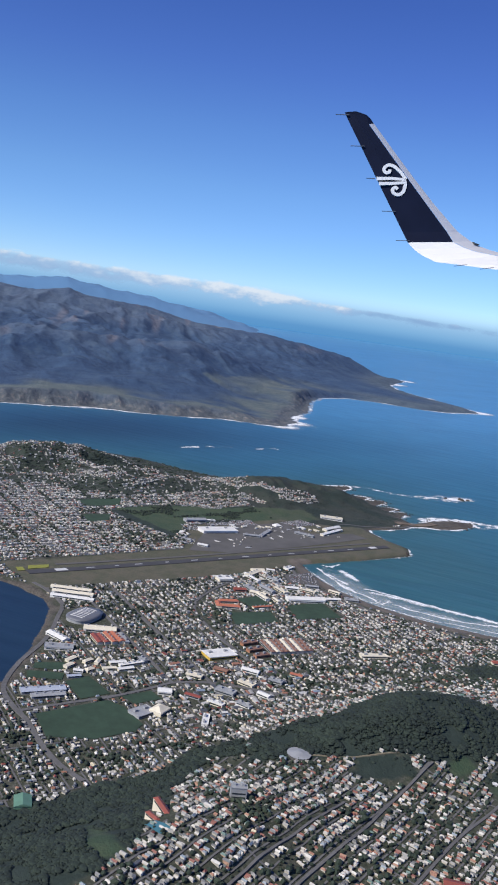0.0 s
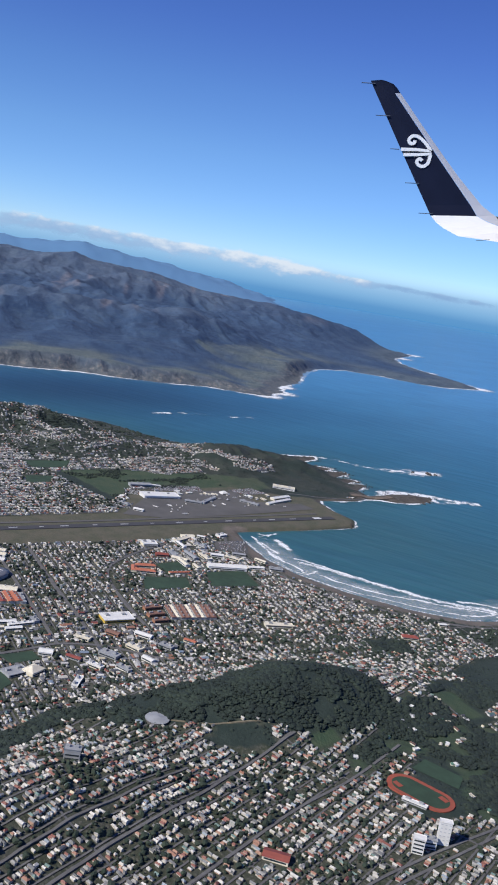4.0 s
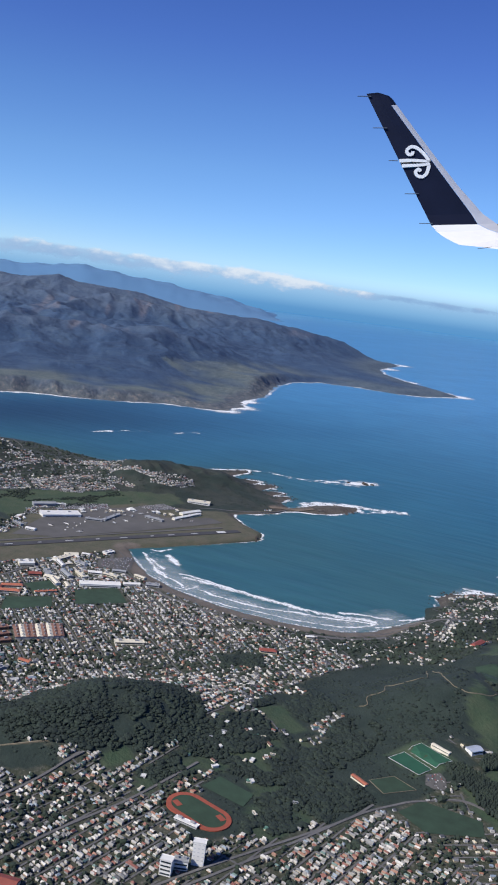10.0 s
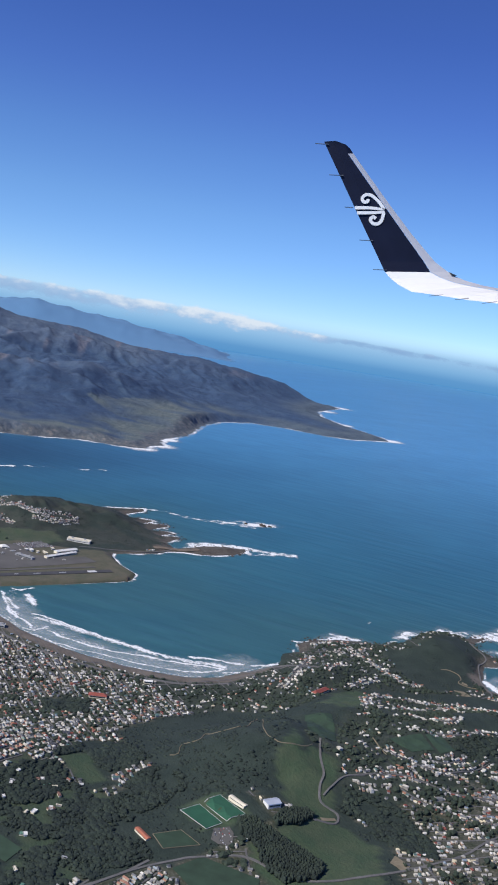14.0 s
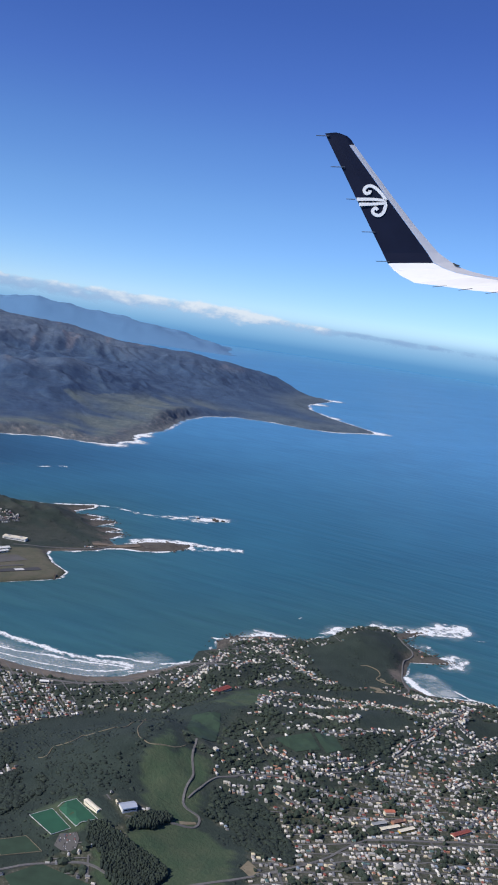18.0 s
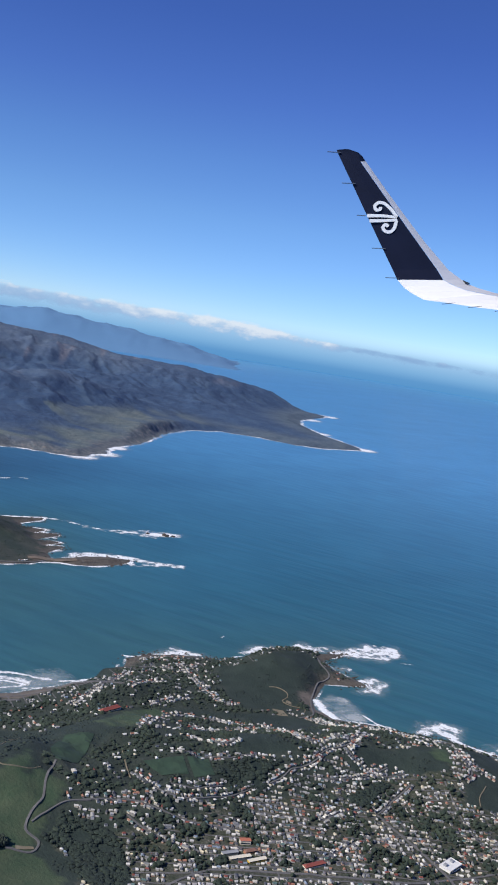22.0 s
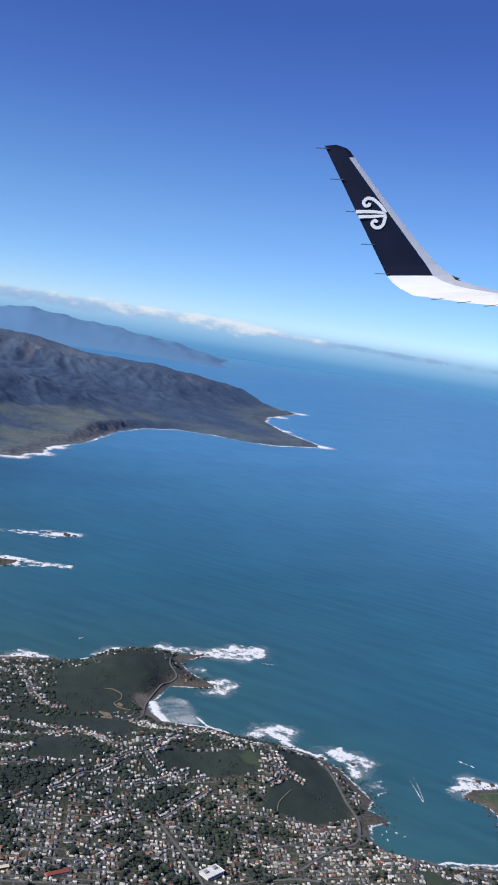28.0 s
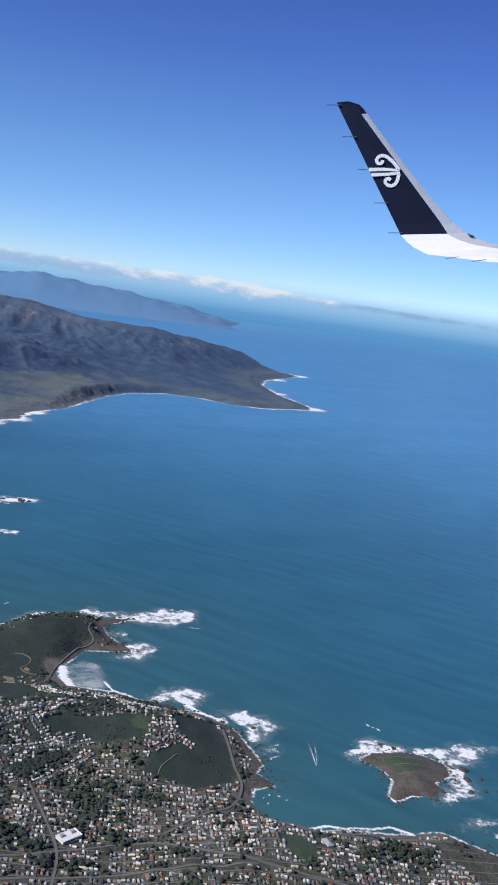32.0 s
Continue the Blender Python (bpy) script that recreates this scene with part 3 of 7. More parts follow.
# special buildings: two ends of the long axis, width, wall height, roof, wall, roof colour, label
SPECIAL = []
SPECIAL.append((-16.5, 218.6, -26.3, 205.7, 3.2, .9, "gable", "white", "cream", "long white metal-roofed warehouse by the bay"))
SPECIAL.append((-12, 217, -22, 204, 3.0, .8, "gable", "white", "cream", "long cream-roofed warehouse by the bay"))
SPECIAL.append((-20, 221, -31, 208, 3.0, .8, "gable", "white", "white", "long white shed beside the airfield"))
SPECIAL.append((-23, 141.4, -24.6, 135, 5.2, 1.4, "flat", "cream", "white", "square white hangar at the airfield's edge"))
SPECIAL.append((-55.5, 225.4, -61.4, 215.4, 4.5, 1.0, "gable", "white", "cream", "cream industrial shed with low gable roof"))
SPECIAL.append((-62.6, 225.5, -70.4, 226.9, 2.2, 1.0, "gable", "cream", "red", "red-roofed factory hall with a low gable"))
SPECIAL.append((-63.1, 223.3, -71.1, 224.4, 2.2, 1.0, "gable", "cream", "red", "red-roofed factory hall with a low gable"))
SPECIAL.append((-62.8, 220.5, -71.9, 221.8, 2.4, 1.1, "gable", "cream", "orange", "orange-roofed factory hall with a low gable"))
SPECIAL.append((-63.4, 218.2, -72.2, 219.1, 2.4, 1.1, "gable", "cream", "orange", "orange-roofed factory hall with a low gable"))
SPECIAL.append((-64.7, 215.9, -72.9, 217.7, 1.8, 0.8, "flat", "cream", "grey", "dark grey annexe of the factory"))
SPECIAL.append((-65.9, 245.8, -70.6, 237.5, 4.0, 1.0, "flat", "white", "grey", "grey flat-roofed marine building"))
SPECIAL.append((-54.7, 238.5, -63.7, 236.5, 3.4, .8, "gable", "white", "white", "white shed by the marina road"))
SPECIAL.append((-120.7, 243.7, -119.5, 236.8, 5.0, 0.8, "flat", "grey", "grey", "low grey indoor sports centre"))
SPECIAL.append((-122.8, 237.6, -120.6, 232.8, 4.2, 1.3, "hip", "cream", "cream", "cream hip-roofed sports hall"))
SPECIAL.append((-109.7, 228.2, -112.1, 224.5, 3.2, 1.1, "gable", "white", "white", "white gabled community hall"))
SPECIAL.append((-152.5, 293, -148, 291, 4.0, .9, "gable", "green", "green", "green-roofed clubhouse among the trees"))
SPECIAL.append((-174.5, 271.2, -184.2, 273.0, 1.4, .9, "hip", "cream", "red", "long red-roofed school building"))
SPECIAL.append((-179, 276.5, -183, 276.2, 1.2, .8, "hip", "cream", "red", "red-roofed school wing"))
SPECIAL.append((-179.5, 253.6, -181.6, 250.4, 2.0, 2.8, "flat", "grey", "grey", "grey mid-rise office block"))
SPECIAL.append((-85.6, 231.9, -86.8, 226.3, 1.7, 0.8, "gable", "cream", "white", "white-roofed school wing"))
SPECIAL.append((-88.9, 236.2, -89.9, 231.9, 1.6, 0.8, "gable", "cream", "cream", "cream-roofed school wing"))
SPECIAL.append((-88.6, 229.8, -88.7, 220.8, 1.6, 0.8, "gable", "white", "white", "long white-roofed school wing"))
SPECIAL.append((-91.2, 231.9, -91.8, 226.3, 1.7, 0.8, "gable", "cream", "white", "white-roofed school wing"))
SPECIAL.append((-85.5, 219.8, -89.2, 220.0, 2.2, 0.9, "flat", "grey", "grey", "grey flat-roofed school hall"))
SPECIAL.append((-79.3, 244.3, -77.6, 240.4, 1.7, 0.8, "gable", "cream", "cream", "cream-roofed clubhouse beside the field"))
SPECIAL.append((-83.5, 247.0, -82.0, 243.7, 1.7, 0.8, "gable", "cream", "cream", "cream-roofed clubhouse beside the field"))
SPECIAL.append((-82.2, 239.6, -81.1, 235.9, 1.5, 0.8, "hip", "cream", "cream", "cream hip-roofed classroom"))
SPECIAL.append((-88.4, 242.1, -87.5, 239.0, 1.7, 0.8, "hip", "cream", "cream", "cream hip-roofed classroom"))
SPECIAL.append((-86.6, 245.6, -88.4, 243.1, 1.7, 0.8, "gable", "white", "white", "white-roofed classroom"))
SPECIAL.append((-84.6, 236.3, -82.2, 233.6, 1.5, 0.8, "hip", "cream", "cream", "cream hip-roofed classroom"))
SPECIAL.append((-90.1, 249.6, -91.0, 245.4, 1.5, 0.7, "gable", "grey", "blue", "blue-roofed changing rooms by the field"))
SPECIAL.append((-94.5, 267.4, -97.6, 254.2, 3.2, .9, "gable", "grey", "blue", "blue-roofed school block"))
SPECIAL.append((-98.8, 266, -101, 256, 2.6, .9, "gable", "grey", "grey", "grey-roofed school block"))
SPECIAL.append((-53.7, 126.6, -60, 110.8, 4.6, 1.4, "gable", "white", "white", "long white warehouse beside a playing field"))
SPECIAL.append((-46.5, 158, -49.5, 150, 2.2, .9, "hip", "cream", "orange", "orange-tiled school wing"))
SPECIAL.append((-51, 161.5, -55.5, 153.5, 2.4, .9, "hip", "cream", "orange", "orange-tiled school block"))
SPECIAL.append((-47, 159, -52.5, 162, 2.2, .9, "hip", "cream", "orange", "orange-tiled school hall"))
SPECIAL.append((-57, 148, -58.2, 139, 1.6, .7, "gable", "cream", "orange", "orange-roofed grandstand by the field"))
SPECIAL.append((-36, 142, -38, 137, 3, .9, "gable", "red", "red", "red-roofed shed"))
SPECIAL.append((-88.1, 168.2, -98.7, 171.3, 1.95, 1.0, "gable", "grey", "rust", "rust-red saw-tooth depot roof"))
SPECIAL.append((-88.5, 166.2, -99.1, 169.5, 1.95, 1.0, "gable", "grey", "cream", "pale saw-tooth depot roof"))
SPECIAL.append((-88.9, 164.3, -99.9, 167.8, 1.95, 1.0, "gable", "grey", "rust", "rust-red saw-tooth depot roof"))
SPECIAL.append((-89.3, 162.3, -100.3, 165.9, 1.95, 1.0, "gable", "grey", "rust", "rust-red saw-tooth depot roof"))
SPECIAL.append((-89.8, 160.4, -100.7, 164.0, 1.95, 1.0, "gable", "grey", "cream", "pale saw-tooth depot roof"))
SPECIAL.append((-90.2, 158.4, -101.1, 162.1, 1.95, 1.0, "gable", "grey", "rust", "rust-red saw-tooth depot roof"))
SPECIAL.append((-90.7, 156.5, -101.6, 160.2, 1.95, 1.0, "gable", "grey", "cream", "pale saw-tooth depot roof"))
SPECIAL.append((-91.1, 154.5, -102.0, 158.3, 1.95, 1.0, "gable", "grey", "rust", "rust-red saw-tooth depot roof"))
SPECIAL.append((-91.6, 152.6, -102.5, 156.4, 1.95, 1.0, "gable", "grey", "rust", "rust-red saw-tooth depot roof"))
SPECIAL.append((-87.7, 177.6, -88.0, 170.9, 2.2, 1.0, "flat", "brick", "rust", "brown brick depot workshop"))
SPECIAL.append((-93.5, 179.2, -93.6, 172.9, 2.2, 1.0, "flat", "brick", "rust", "brown brick depot workshop"))
SPECIAL.append((-98.6, 180.0, -99.0, 174.3, 2.2, 1.0, "flat", "brick", "rust", "brown brick depot workshop"))
SPECIAL.append((-92, 197, -93.5, 186, 6.5, 1.1, "flat", "yellow", "white", "white-roofed store with yellow walls"))
SPECIAL.append((46, 102, 42.5, 82, 8, 1.5, "flat", "white", "white", "white-roofed passenger terminal"))
SPECIAL.append((67, 98, 65, 85.6, 4, 1.4, "gable", "grey", "grey", "pale grey aircraft hangar"))
SPECIAL.append((34.8, 82, 29.7, 74.8, 2.2, .9, "flat", "grey", "grey", "grey pier of the terminal"))
SPECIAL.append((30, 74, 38.6, 60.4, 2.0, .9, "flat", "white", "grey", "angled pier of the terminal"))
SPECIAL.append((24.6, 34, 30.9, 13, 2.4, 1.1, "gable", "cream", "white", "long white freight hangar"))
SPECIAL.append((33, 24, 36, 10, 3.2, 1.2, "gable", "cream", "white", "white freight shed"))
SPECIAL.append((58.4, 3.9, 49.8, -6.3, 4.6, 1.2, "flat", "white", "cream", "pale terraced building on the headland"))
SPECIAL.append((-235.7, 184.3, -237.6, 182.2, 1.5, 5.8, "flat", "white", "white", "white high-rise apartment tower"))
SPECIAL.append((-235.4, 192.4, -237.4, 190.6, 1.8, 3.8, "flat", "white", "white", "white mid-rise apartment tower"))
SPECIAL.append((-235.2, 188.8, -237.2, 186.2, 1.7, 2.2, "flat", "white", "grey", "white apartment block beside the towers"))
SPECIAL.append((-219.5, 178.9, -225.2, 176, 1.3, .6, "flat", "grey", "white", "white-roofed grandstand beside the running track"))
SPECIAL.append((-222.8, 226.0, -227.2, 222.2, 3.2, .9, "gable", "cream", "red", "red-roofed church hall"))
SPECIAL.append((-223.2, 124, -228.8, 123.9, 1.4, .6, "gable", "cream", "orange", "orange-roofed clubrooms"))
SPECIAL.append((-224.9, 94.8, -231, 94, 1.5, .6, "gable", "cream", "cream", "cream pavilion beside the hockey turf"))
SPECIAL.append((-233.1, 88.6, -233.7, 84.4, 3.0, 1.1, "gable", "white", "blue", "pale blue-roofed sports hall on the hill"))
SPECIAL.append((-261, 13.6, -262.3, 10.8, 1.6, 1.3, "gable", "cream", "orange", "orange-roofed school hall with gable"))
SPECIAL.append((-264.6, 22.4, -265.4, 17.6, 1.2, .7, "gable", "cream", "grey", "grey-roofed classroom block"))
SPECIAL.append((-267.6, 22, -268.6, 15.4, 1.2, .7, "gable", "cream", "cream", "cream-roofed classroom block"))
SPECIAL.append((-270.8, 17.6, -271.3, 12, 1.2, .7, "gable", "yellow", "cream", "cream classroom block with yellow walls"))
SPECIAL.append((-266.2, 15.6, -266.6, 11.8, 1.4, .8, "hip", "brick", "rust", "rust-roofed brick school building"))
SPECIAL.append((-279.6, 4.6, -280, -2.6, 1.5, .7, "hip", "cream", "red", "long red-roofed school building"))
SPECIAL.append((-170.4, 13.5, -168.3, 4.7, 2.4, .8, "hip", "cream", "red", "red-roofed school on the hillside"))
SPECIAL.append((-293.9, -38.5, -292.6, -45, 3.8, 1.0, "flat", "white", "white", "white-roofed supermarket"))
SPECIAL.append((-325.0, -112.7, -328.8, -112.2, 2.2, 0.8, "hip", "cream", "grey", "cream seaside lodge building with a grey roof"))
SPECIAL.append((-22, 124, -18, 114, 3, .9, "gable", "white", "cream", "cream shed by the airfield"))
SPECIAL.append((-19, 97.5, -17.5, 92.5, 3, .9, "flat", "white", "white", "white depot building"))
SPECIAL.append((-40.5, 136.5, -46, 132, 2.8, .9, "gable", "cream", "cream", "cream workshop"))
SPECIAL.append((-58.5, 108.3, -60.8, 101.5, 2.4, .8, "gable", "white", "white", "white workshop near the beach"))
SPECIAL.append((-61.5, 99, -64.5, 94, 3, .8, "flat", "grey", "grey", "grey beachside depot"))
SPECIAL.append((-131.5, 66, -133, 63, 1.6, .9, "gable", "cream", "white", "white surf club near the beach"))
SPECIAL.append((-136, 92, -139.5, 86.5, 2.6, .9, "hip", "cream", "red", "red-roofed school"))
SPECIAL.append((47.3, 50, 47.3, 46, 3.6, .8, "hip", "white", "white", "white round-cornered terminal annexe"))
SPECIAL.append((-112, 140, -116, 130, 2.6, .8, "flat", "cream", "cream", "cream flat-roofed hall"))
SPECIAL.append((-19.1, 122.5, -30.8, 123.6, 1.8, 0.9, 'gable', 'white', 'white', 'white curved workshop near the runway'))
SPECIAL.append((-16.6, 116.7, -18.1, 110.7, 3.2, 1.0, 'gable', 'cream', 'cream', 'cream airfield workshop hall'))
SPECIAL.append((-40.8, 116.4, -43.8, 111.3, 2.6, 0.9, 'gable', 'white', 'white', 'white industrial shed'))
SPECIAL.append((-33.3, 133.0, -42.1, 134.9, 2.6, 0.9, 'flat', 'grey', 'grey', 'grey flat-roofed works'))
SPECIAL.append((-43.4, 134.6, -51.7, 135.4, 2.4, 0.9, 'gable', 'white', 'cream', 'cream works shed'))
SPECIAL.append((-36.2, 126.4, -45.0, 126.6, 2.6, 0.9, 'gable', 'grey', 'grey', 'grey industrial shed with low gable'))
SPECIAL.append((-39.3, 120.8, -47.3, 121.3, 2.4, 0.9, 'flat', 'cream', 'cream', 'cream flat-roofed works'))
SPECIAL.append((-44.0, 110.5, -50.2, 106.6, 2.6, 0.8, 'flat', 'cream', 'cream', 'cream flat-roofed yard building'))
SPECIAL.append((-49.8, 97.8, -54.8, 95.7, 2.0, 0.8, 'gable', 'cream', 'cream', 'cream beachside shed'))
SPECIAL.append((-17.1, 108.1, -19.6, 105.2, 2.0, 0.8, 'gable', 'white', 'white', 'white airfield shed'))
SPECIAL.append((65.9, 87.2, 62.8, 80.5, 1.6, 0.9, 'flat', 'white', 'white', 'long low white airport building'))
SPECIAL.append((32.3, 47.2, 22.9, 41.8, 2.0, 1.0, 'flat', 'grey', 'grey', 'long grey freight building'))
SPECIAL.append((24.7, 118.8, 20.8, 115.5, 2.4, 1.0, 'gable', 'white', 'white', 'white fire station beside the taxiway'))
SPECIAL.append((36.4, 120.2, 30.0, 118.8, 1.8, 0.8, 'flat', 'grey', 'grey', 'grey airport depot'))
SPECIAL.append((-50.5, 131.5, -55.5, 132.4, 1.6, 0.8, 'gable', 'cream', 'cream', 'cream corner shop building'))
SPECIAL.append((-26.8, 115.7, -32.6, 113.5, 2.2, 0.9, 'flat', 'white', 'grey', 'grey-roofed hangar annexe'))
SPECIAL.append((-41.5, 105.0, -44.6, 99.8, 2.2, 0.8, 'gable', 'grey', 'grey', 'grey storage shed'))
SPECIAL.append((-115.2, 209.3, -120.9, 206.1, 3.2, 1.0, 'flat', 'grey', 'grey', 'grey flat-roofed shopping block'))
SPECIAL.append((-113.0, 198.1, -118.4, 196.2, 2.7, 0.9, 'flat', 'cream', 'cream', 'cream flat-roofed shops'))
SPECIAL.append((-105.2, 190.9, -110.5, 187.6, 2.4, 0.9, 'gable', 'white', 'white', 'white-roofed town hall building'))
SPECIAL.append((-102.0, 212.0, -106.3, 208.7, 2.4, 0.9, 'flat', 'cream', 'cream', 'cream commercial building'))
SPECIAL.append((-123.2, 198.2, -127.4, 196.9, 2.1, 0.9, 'gable', 'white', 'white', 'white gabled workshop'))
SPECIAL.append((-101.5, 200.0, -105.8, 197.5, 2.4, 0.9, 'gable', 'brick', 'rust', 'rust-roofed brick store'))
SPECIAL.append((-135.7, 228.7, -130.6, 224.2, 1.9, 0.9, 'flat', 'white', 'white', 'long white-roofed depot'))
SPECIAL.append((-115.9, 187.6, -120.2, 185.3, 2.1, 0.9, 'flat', 'grey', 'grey', 'grey commercial building with plant boxes'))
SPECIAL.append((-121.6, 217.1, -126.5, 214.8, 2.1, 0.9, 'flat', 'cream', 'white', 'white-roofed retail building'))
SPECIAL.append((-114.6, 220.9, -118.9, 218.2, 1.9, 0.8, 'gable', 'grey', 'red', 'red-roofed bus workshop'))
SPECIAL.append((-126.3, 209.3, -131.4, 207.8, 1.9, 0.8, 'flat', 'white', 'grey', 'grey-roofed parade of shops'))
SPECIAL.append((-114.9, 177.2, -118.5, 174.9, 1.8, 0.8, 'gable', 'cream', 'orange', 'orange-roofed church hall'))


def in_any(x, y, polys, grow=0.0):
    out = np.zeros(np.shape(x), bool)
    for p in polys:
        bx, by = [q[0] for q in p], [q[1] for q in p]
        near = (x > min(bx) - 2) & (x < max(bx) + 2) & (y > min(by) - 2) & (y < max(by) + 2)
        if near.any():
            d, ins = seg_dist(x[near], y[near], p)
            sub = ins | (d < grow)
            out[near] |= sub
    return out


def near_lines(x, y, lines, dist):
    out = np.zeros(np.shape(x), bool)
    for line in lines:
        bx, by = [q[0] for q in line], [q[1] for q in line]
        near = (x > min(bx) - dist) & (x < max(bx) + dist) & (y > min(by) - dist) & (y < max(by) + dist)
        if near.any():
            out[near] |= seg_dist(x[near], y[near], line, False)[0] < dist
    return out


def resample(line, step):
    """A smooth curve through the corners of a street."""
    p = np.array(line, float)
    q = np.vstack([2 * p[0] - p[1], p, 2 * p[-1] - p[-2]])
    out = []
    for i in range(1, len(q) - 2):
        n = max(2, int(np.linalg.norm(q[i + 1] - q[i]) / step))
        t = np.linspace(0, 1, n, endpoint=False)[:, None]
        out.append(0.5 * (2 * q[i] + (q[i + 1] - q[i - 1]) * t + (2 * q[i - 1] - 5 * q[i] + 4 * q[i + 1] - q[i + 2]) * t ** 2 + (3 * q[i] - q[i - 1] - 3 * q[i + 1] + q[i + 2]) * t ** 3))
    return np.vstack(out + [p[-1:]])


AIRFIELD = [(-14, -6), (-14, 84), (-18, 130), (-12, 224), (22, 224), (20, 130), (60, 100), (60, 36), (40, 8), (34, -10), (12, -5)]
special_pads = []
for x1, y1, x2, y2, w, h, *_ in SPECIAL:
    d = np.array([x2 - x1, y2 - y1]) / math.hypot(x2 - x1, y2 - y1)
    n = np.array([-d[1], d[0]]) * (w / 2 + 0.4)
    a, b_ = np.array([x1, y1]) - d * .4, np.array([x2, y2]) + d * .4
    special_pads.append([tuple(a + n), tuple(b_ + n), tuple(b_ - n), tuple(a - n)])
OVAL = (-45.5, 219.8, 8.0, 5.4, 118)
RUN_TRACK = [(-211.4, 176.5), (-209.7, 171.3), (-211.8, 168.8), (-224.9, 165.7), (-227.7, 167.4), (-228.1, 173.1), (-226.4, 175.6), (-215.3, 178.2)]
RESERVED = FIELDS + TURF + special_pads + [RUN_TRACK, AIRFIELD, [(-36, 228), (-36, 211), (-55, 211), (-55, 229)], [(-24.8, 103.6), (-24.6, 84.2), (-42.2, 96.1), (-35.1, 109)]]
GREEN = FOREST + PINES + SCRUB + GRASS + [PARK]

# ---- ground ----
mland, nt, b = mat("land", 0.95)
n_fine, n_mid = noise_tex(nt, 1.1, 5), noise_tex(nt, 0.16, 5)
scrub = mix(nt, 0.5, ramp(nt, n_fine, [(0.3, (0.011, 0.021, 0.017)), (0.72, (0.025, 0.042, 0.034))]), ramp(nt, n_mid, [(0.35, (0.013, 0.025, 0.020)), (0.65, (0.033, 0.048, 0.038))]))
grass = mix(nt, 0.5, ramp(nt, n_fine, [(0.3, (0.030, 0.062, 0.030)), (0.7, (0.058, 0.092, 0.047))]), ramp(nt, n_mid, [(0.35, (0.026, 0.052, 0.029)), (0.7, (0.074, 0.083, 0.049))]))
town_c = mix(nt, 0.45, ramp(nt, n_fine, [(0.36, (0.026, 0.034, 0.017)), (0.56, (0.070, 0.072, 0.050)), (0.74, (0.24, 0.22, 0.19))]), ramp(nt, n_mid, [(0.42, (0.024, 0.036, 0.017)), (0.68, (0.10, 0.098, 0.085))]))
airf = mix(nt, 0.5, ramp(nt, n_mid, [(0.4, (0.062, 0.076, 0.042)), (0.6, (0.115, 0.105, 0.072))]), ramp(nt, n_fine, [(0.3, (0.07, 0.07, 0.05)), (0.7, (0.13, 0.115, 0.08))]))
sand = mix(nt, 0.4, ramp(nt, n_mid, [(0.35, (0.10, 0.085, 0.07)), (0.65, (0.185, 0.155, 0.125))]), ramp(nt, n_fine, [(0.3, (0.095, 0.082, 0.07)), (0.7, (0.18, 0.155, 0.13))]))
rock = mix(nt, 0.5, ramp(nt, n_fine, [(0.34, (0.034, 0.030, 0.028)), (0.66, (0.140, 0.124, 0.104))]), ramp(nt, n_mid, [(0.35, (0.055, 0.046, 0.038)), (0.68, (0.130, 0.117, 0.094))]))
c = mix(nt, attr(nt, "town"), scrub, town_c)
c = mix(nt, attr(nt, "grass"), c, grass)
c = mix(nt, attr(nt, "field"), c, airf)
c = mix(nt, attr(nt, "sand"), c, sand)
c = mix(nt, attr(nt, "rock"), c, rock)
nt.links.new(c, b.inputs["Base Color"])
bump(nt, b, n_fine, 0.6, 0.5)

me, gx, gy, gz, gd = grid_mesh("ground", -700, 258, -260, 440, 1.6, west_height)
me.materials.append(mland)
ground = tagged(new("ground", me), "rolling coastal land with suburbs, dark scrub hills and sandy bays", "ground", kind="structure")
wob_x, wob_y = gx + 1.5 * fbm(gx / 5, gy / 5, 2, 4), gy + 1.5 * fbm(gx / 5, gy / 5, 2, 9)
is_green = in_any(wob_x, wob_y, GREEN)
is_air = in_any(gx, gy, [AIRFIELD])
is_grass = in_any(wob_x, wob_y, GRASS) | in_any(wob_x, wob_y, [ISLET_GREEN], 1.5)
beach_line = [(-134, 8), (-135, 32), (-130, 45), (-119, 58), (-105, 70), (-91, 79), (-69, 87), (-47, 90), (-28, 86), (-13, 81)]
d_beach = seg_dist(gx, gy, beach_line, False)[0]
d_beach = np.minimum(d_beach, 1.2 + seg_dist(gx, gy, [(-191, -85), (-181, -84), (-174, -88)], False)[0])
d_beach = np.minimum(d_beach, 1.5 + seg_dist(gx, gy, [(-331, -160), (-316, -129), (-306, -112), (-290, -109)], False)[0])
slopes = ((gx > -245) & (gx < -118) & (gy < 62)) | (gx > 96)
put_attr(me, "town", (~is_green & ~is_air & (gd > 2)) * np.where(slopes, .22, 1.0))
park_lawn = in_any(wob_x, wob_y, [PARK]) * smoothstep(.05, -.2, fbm(gx / 5, gy / 5, 3, 61))
put_attr(me, "grass", np.maximum(is_grass.astype(float), .8 * park_lawn))
put_attr(me, "field", is_air.astype(float))
put_attr(me, "sand", smoothstep(8.6, 6.6, d_beach) * (gd > -6))
rocky = smoothstep(4.5, 1.5, gd + 2.2 * fbm(gx / 6, gy / 6, 2, 5)) * (d_beach > 5) * ((gy < -20) | (gx > 28) | (gy > 200) & (gx < 20))
rocky = np.maximum(rocky, smoothstep(9.5, 5.0, gd + 3 * fbm(gx / 5, gy / 5, 2, 8)) * blob(gx, gy, -265, -120, 16, 10, 15))
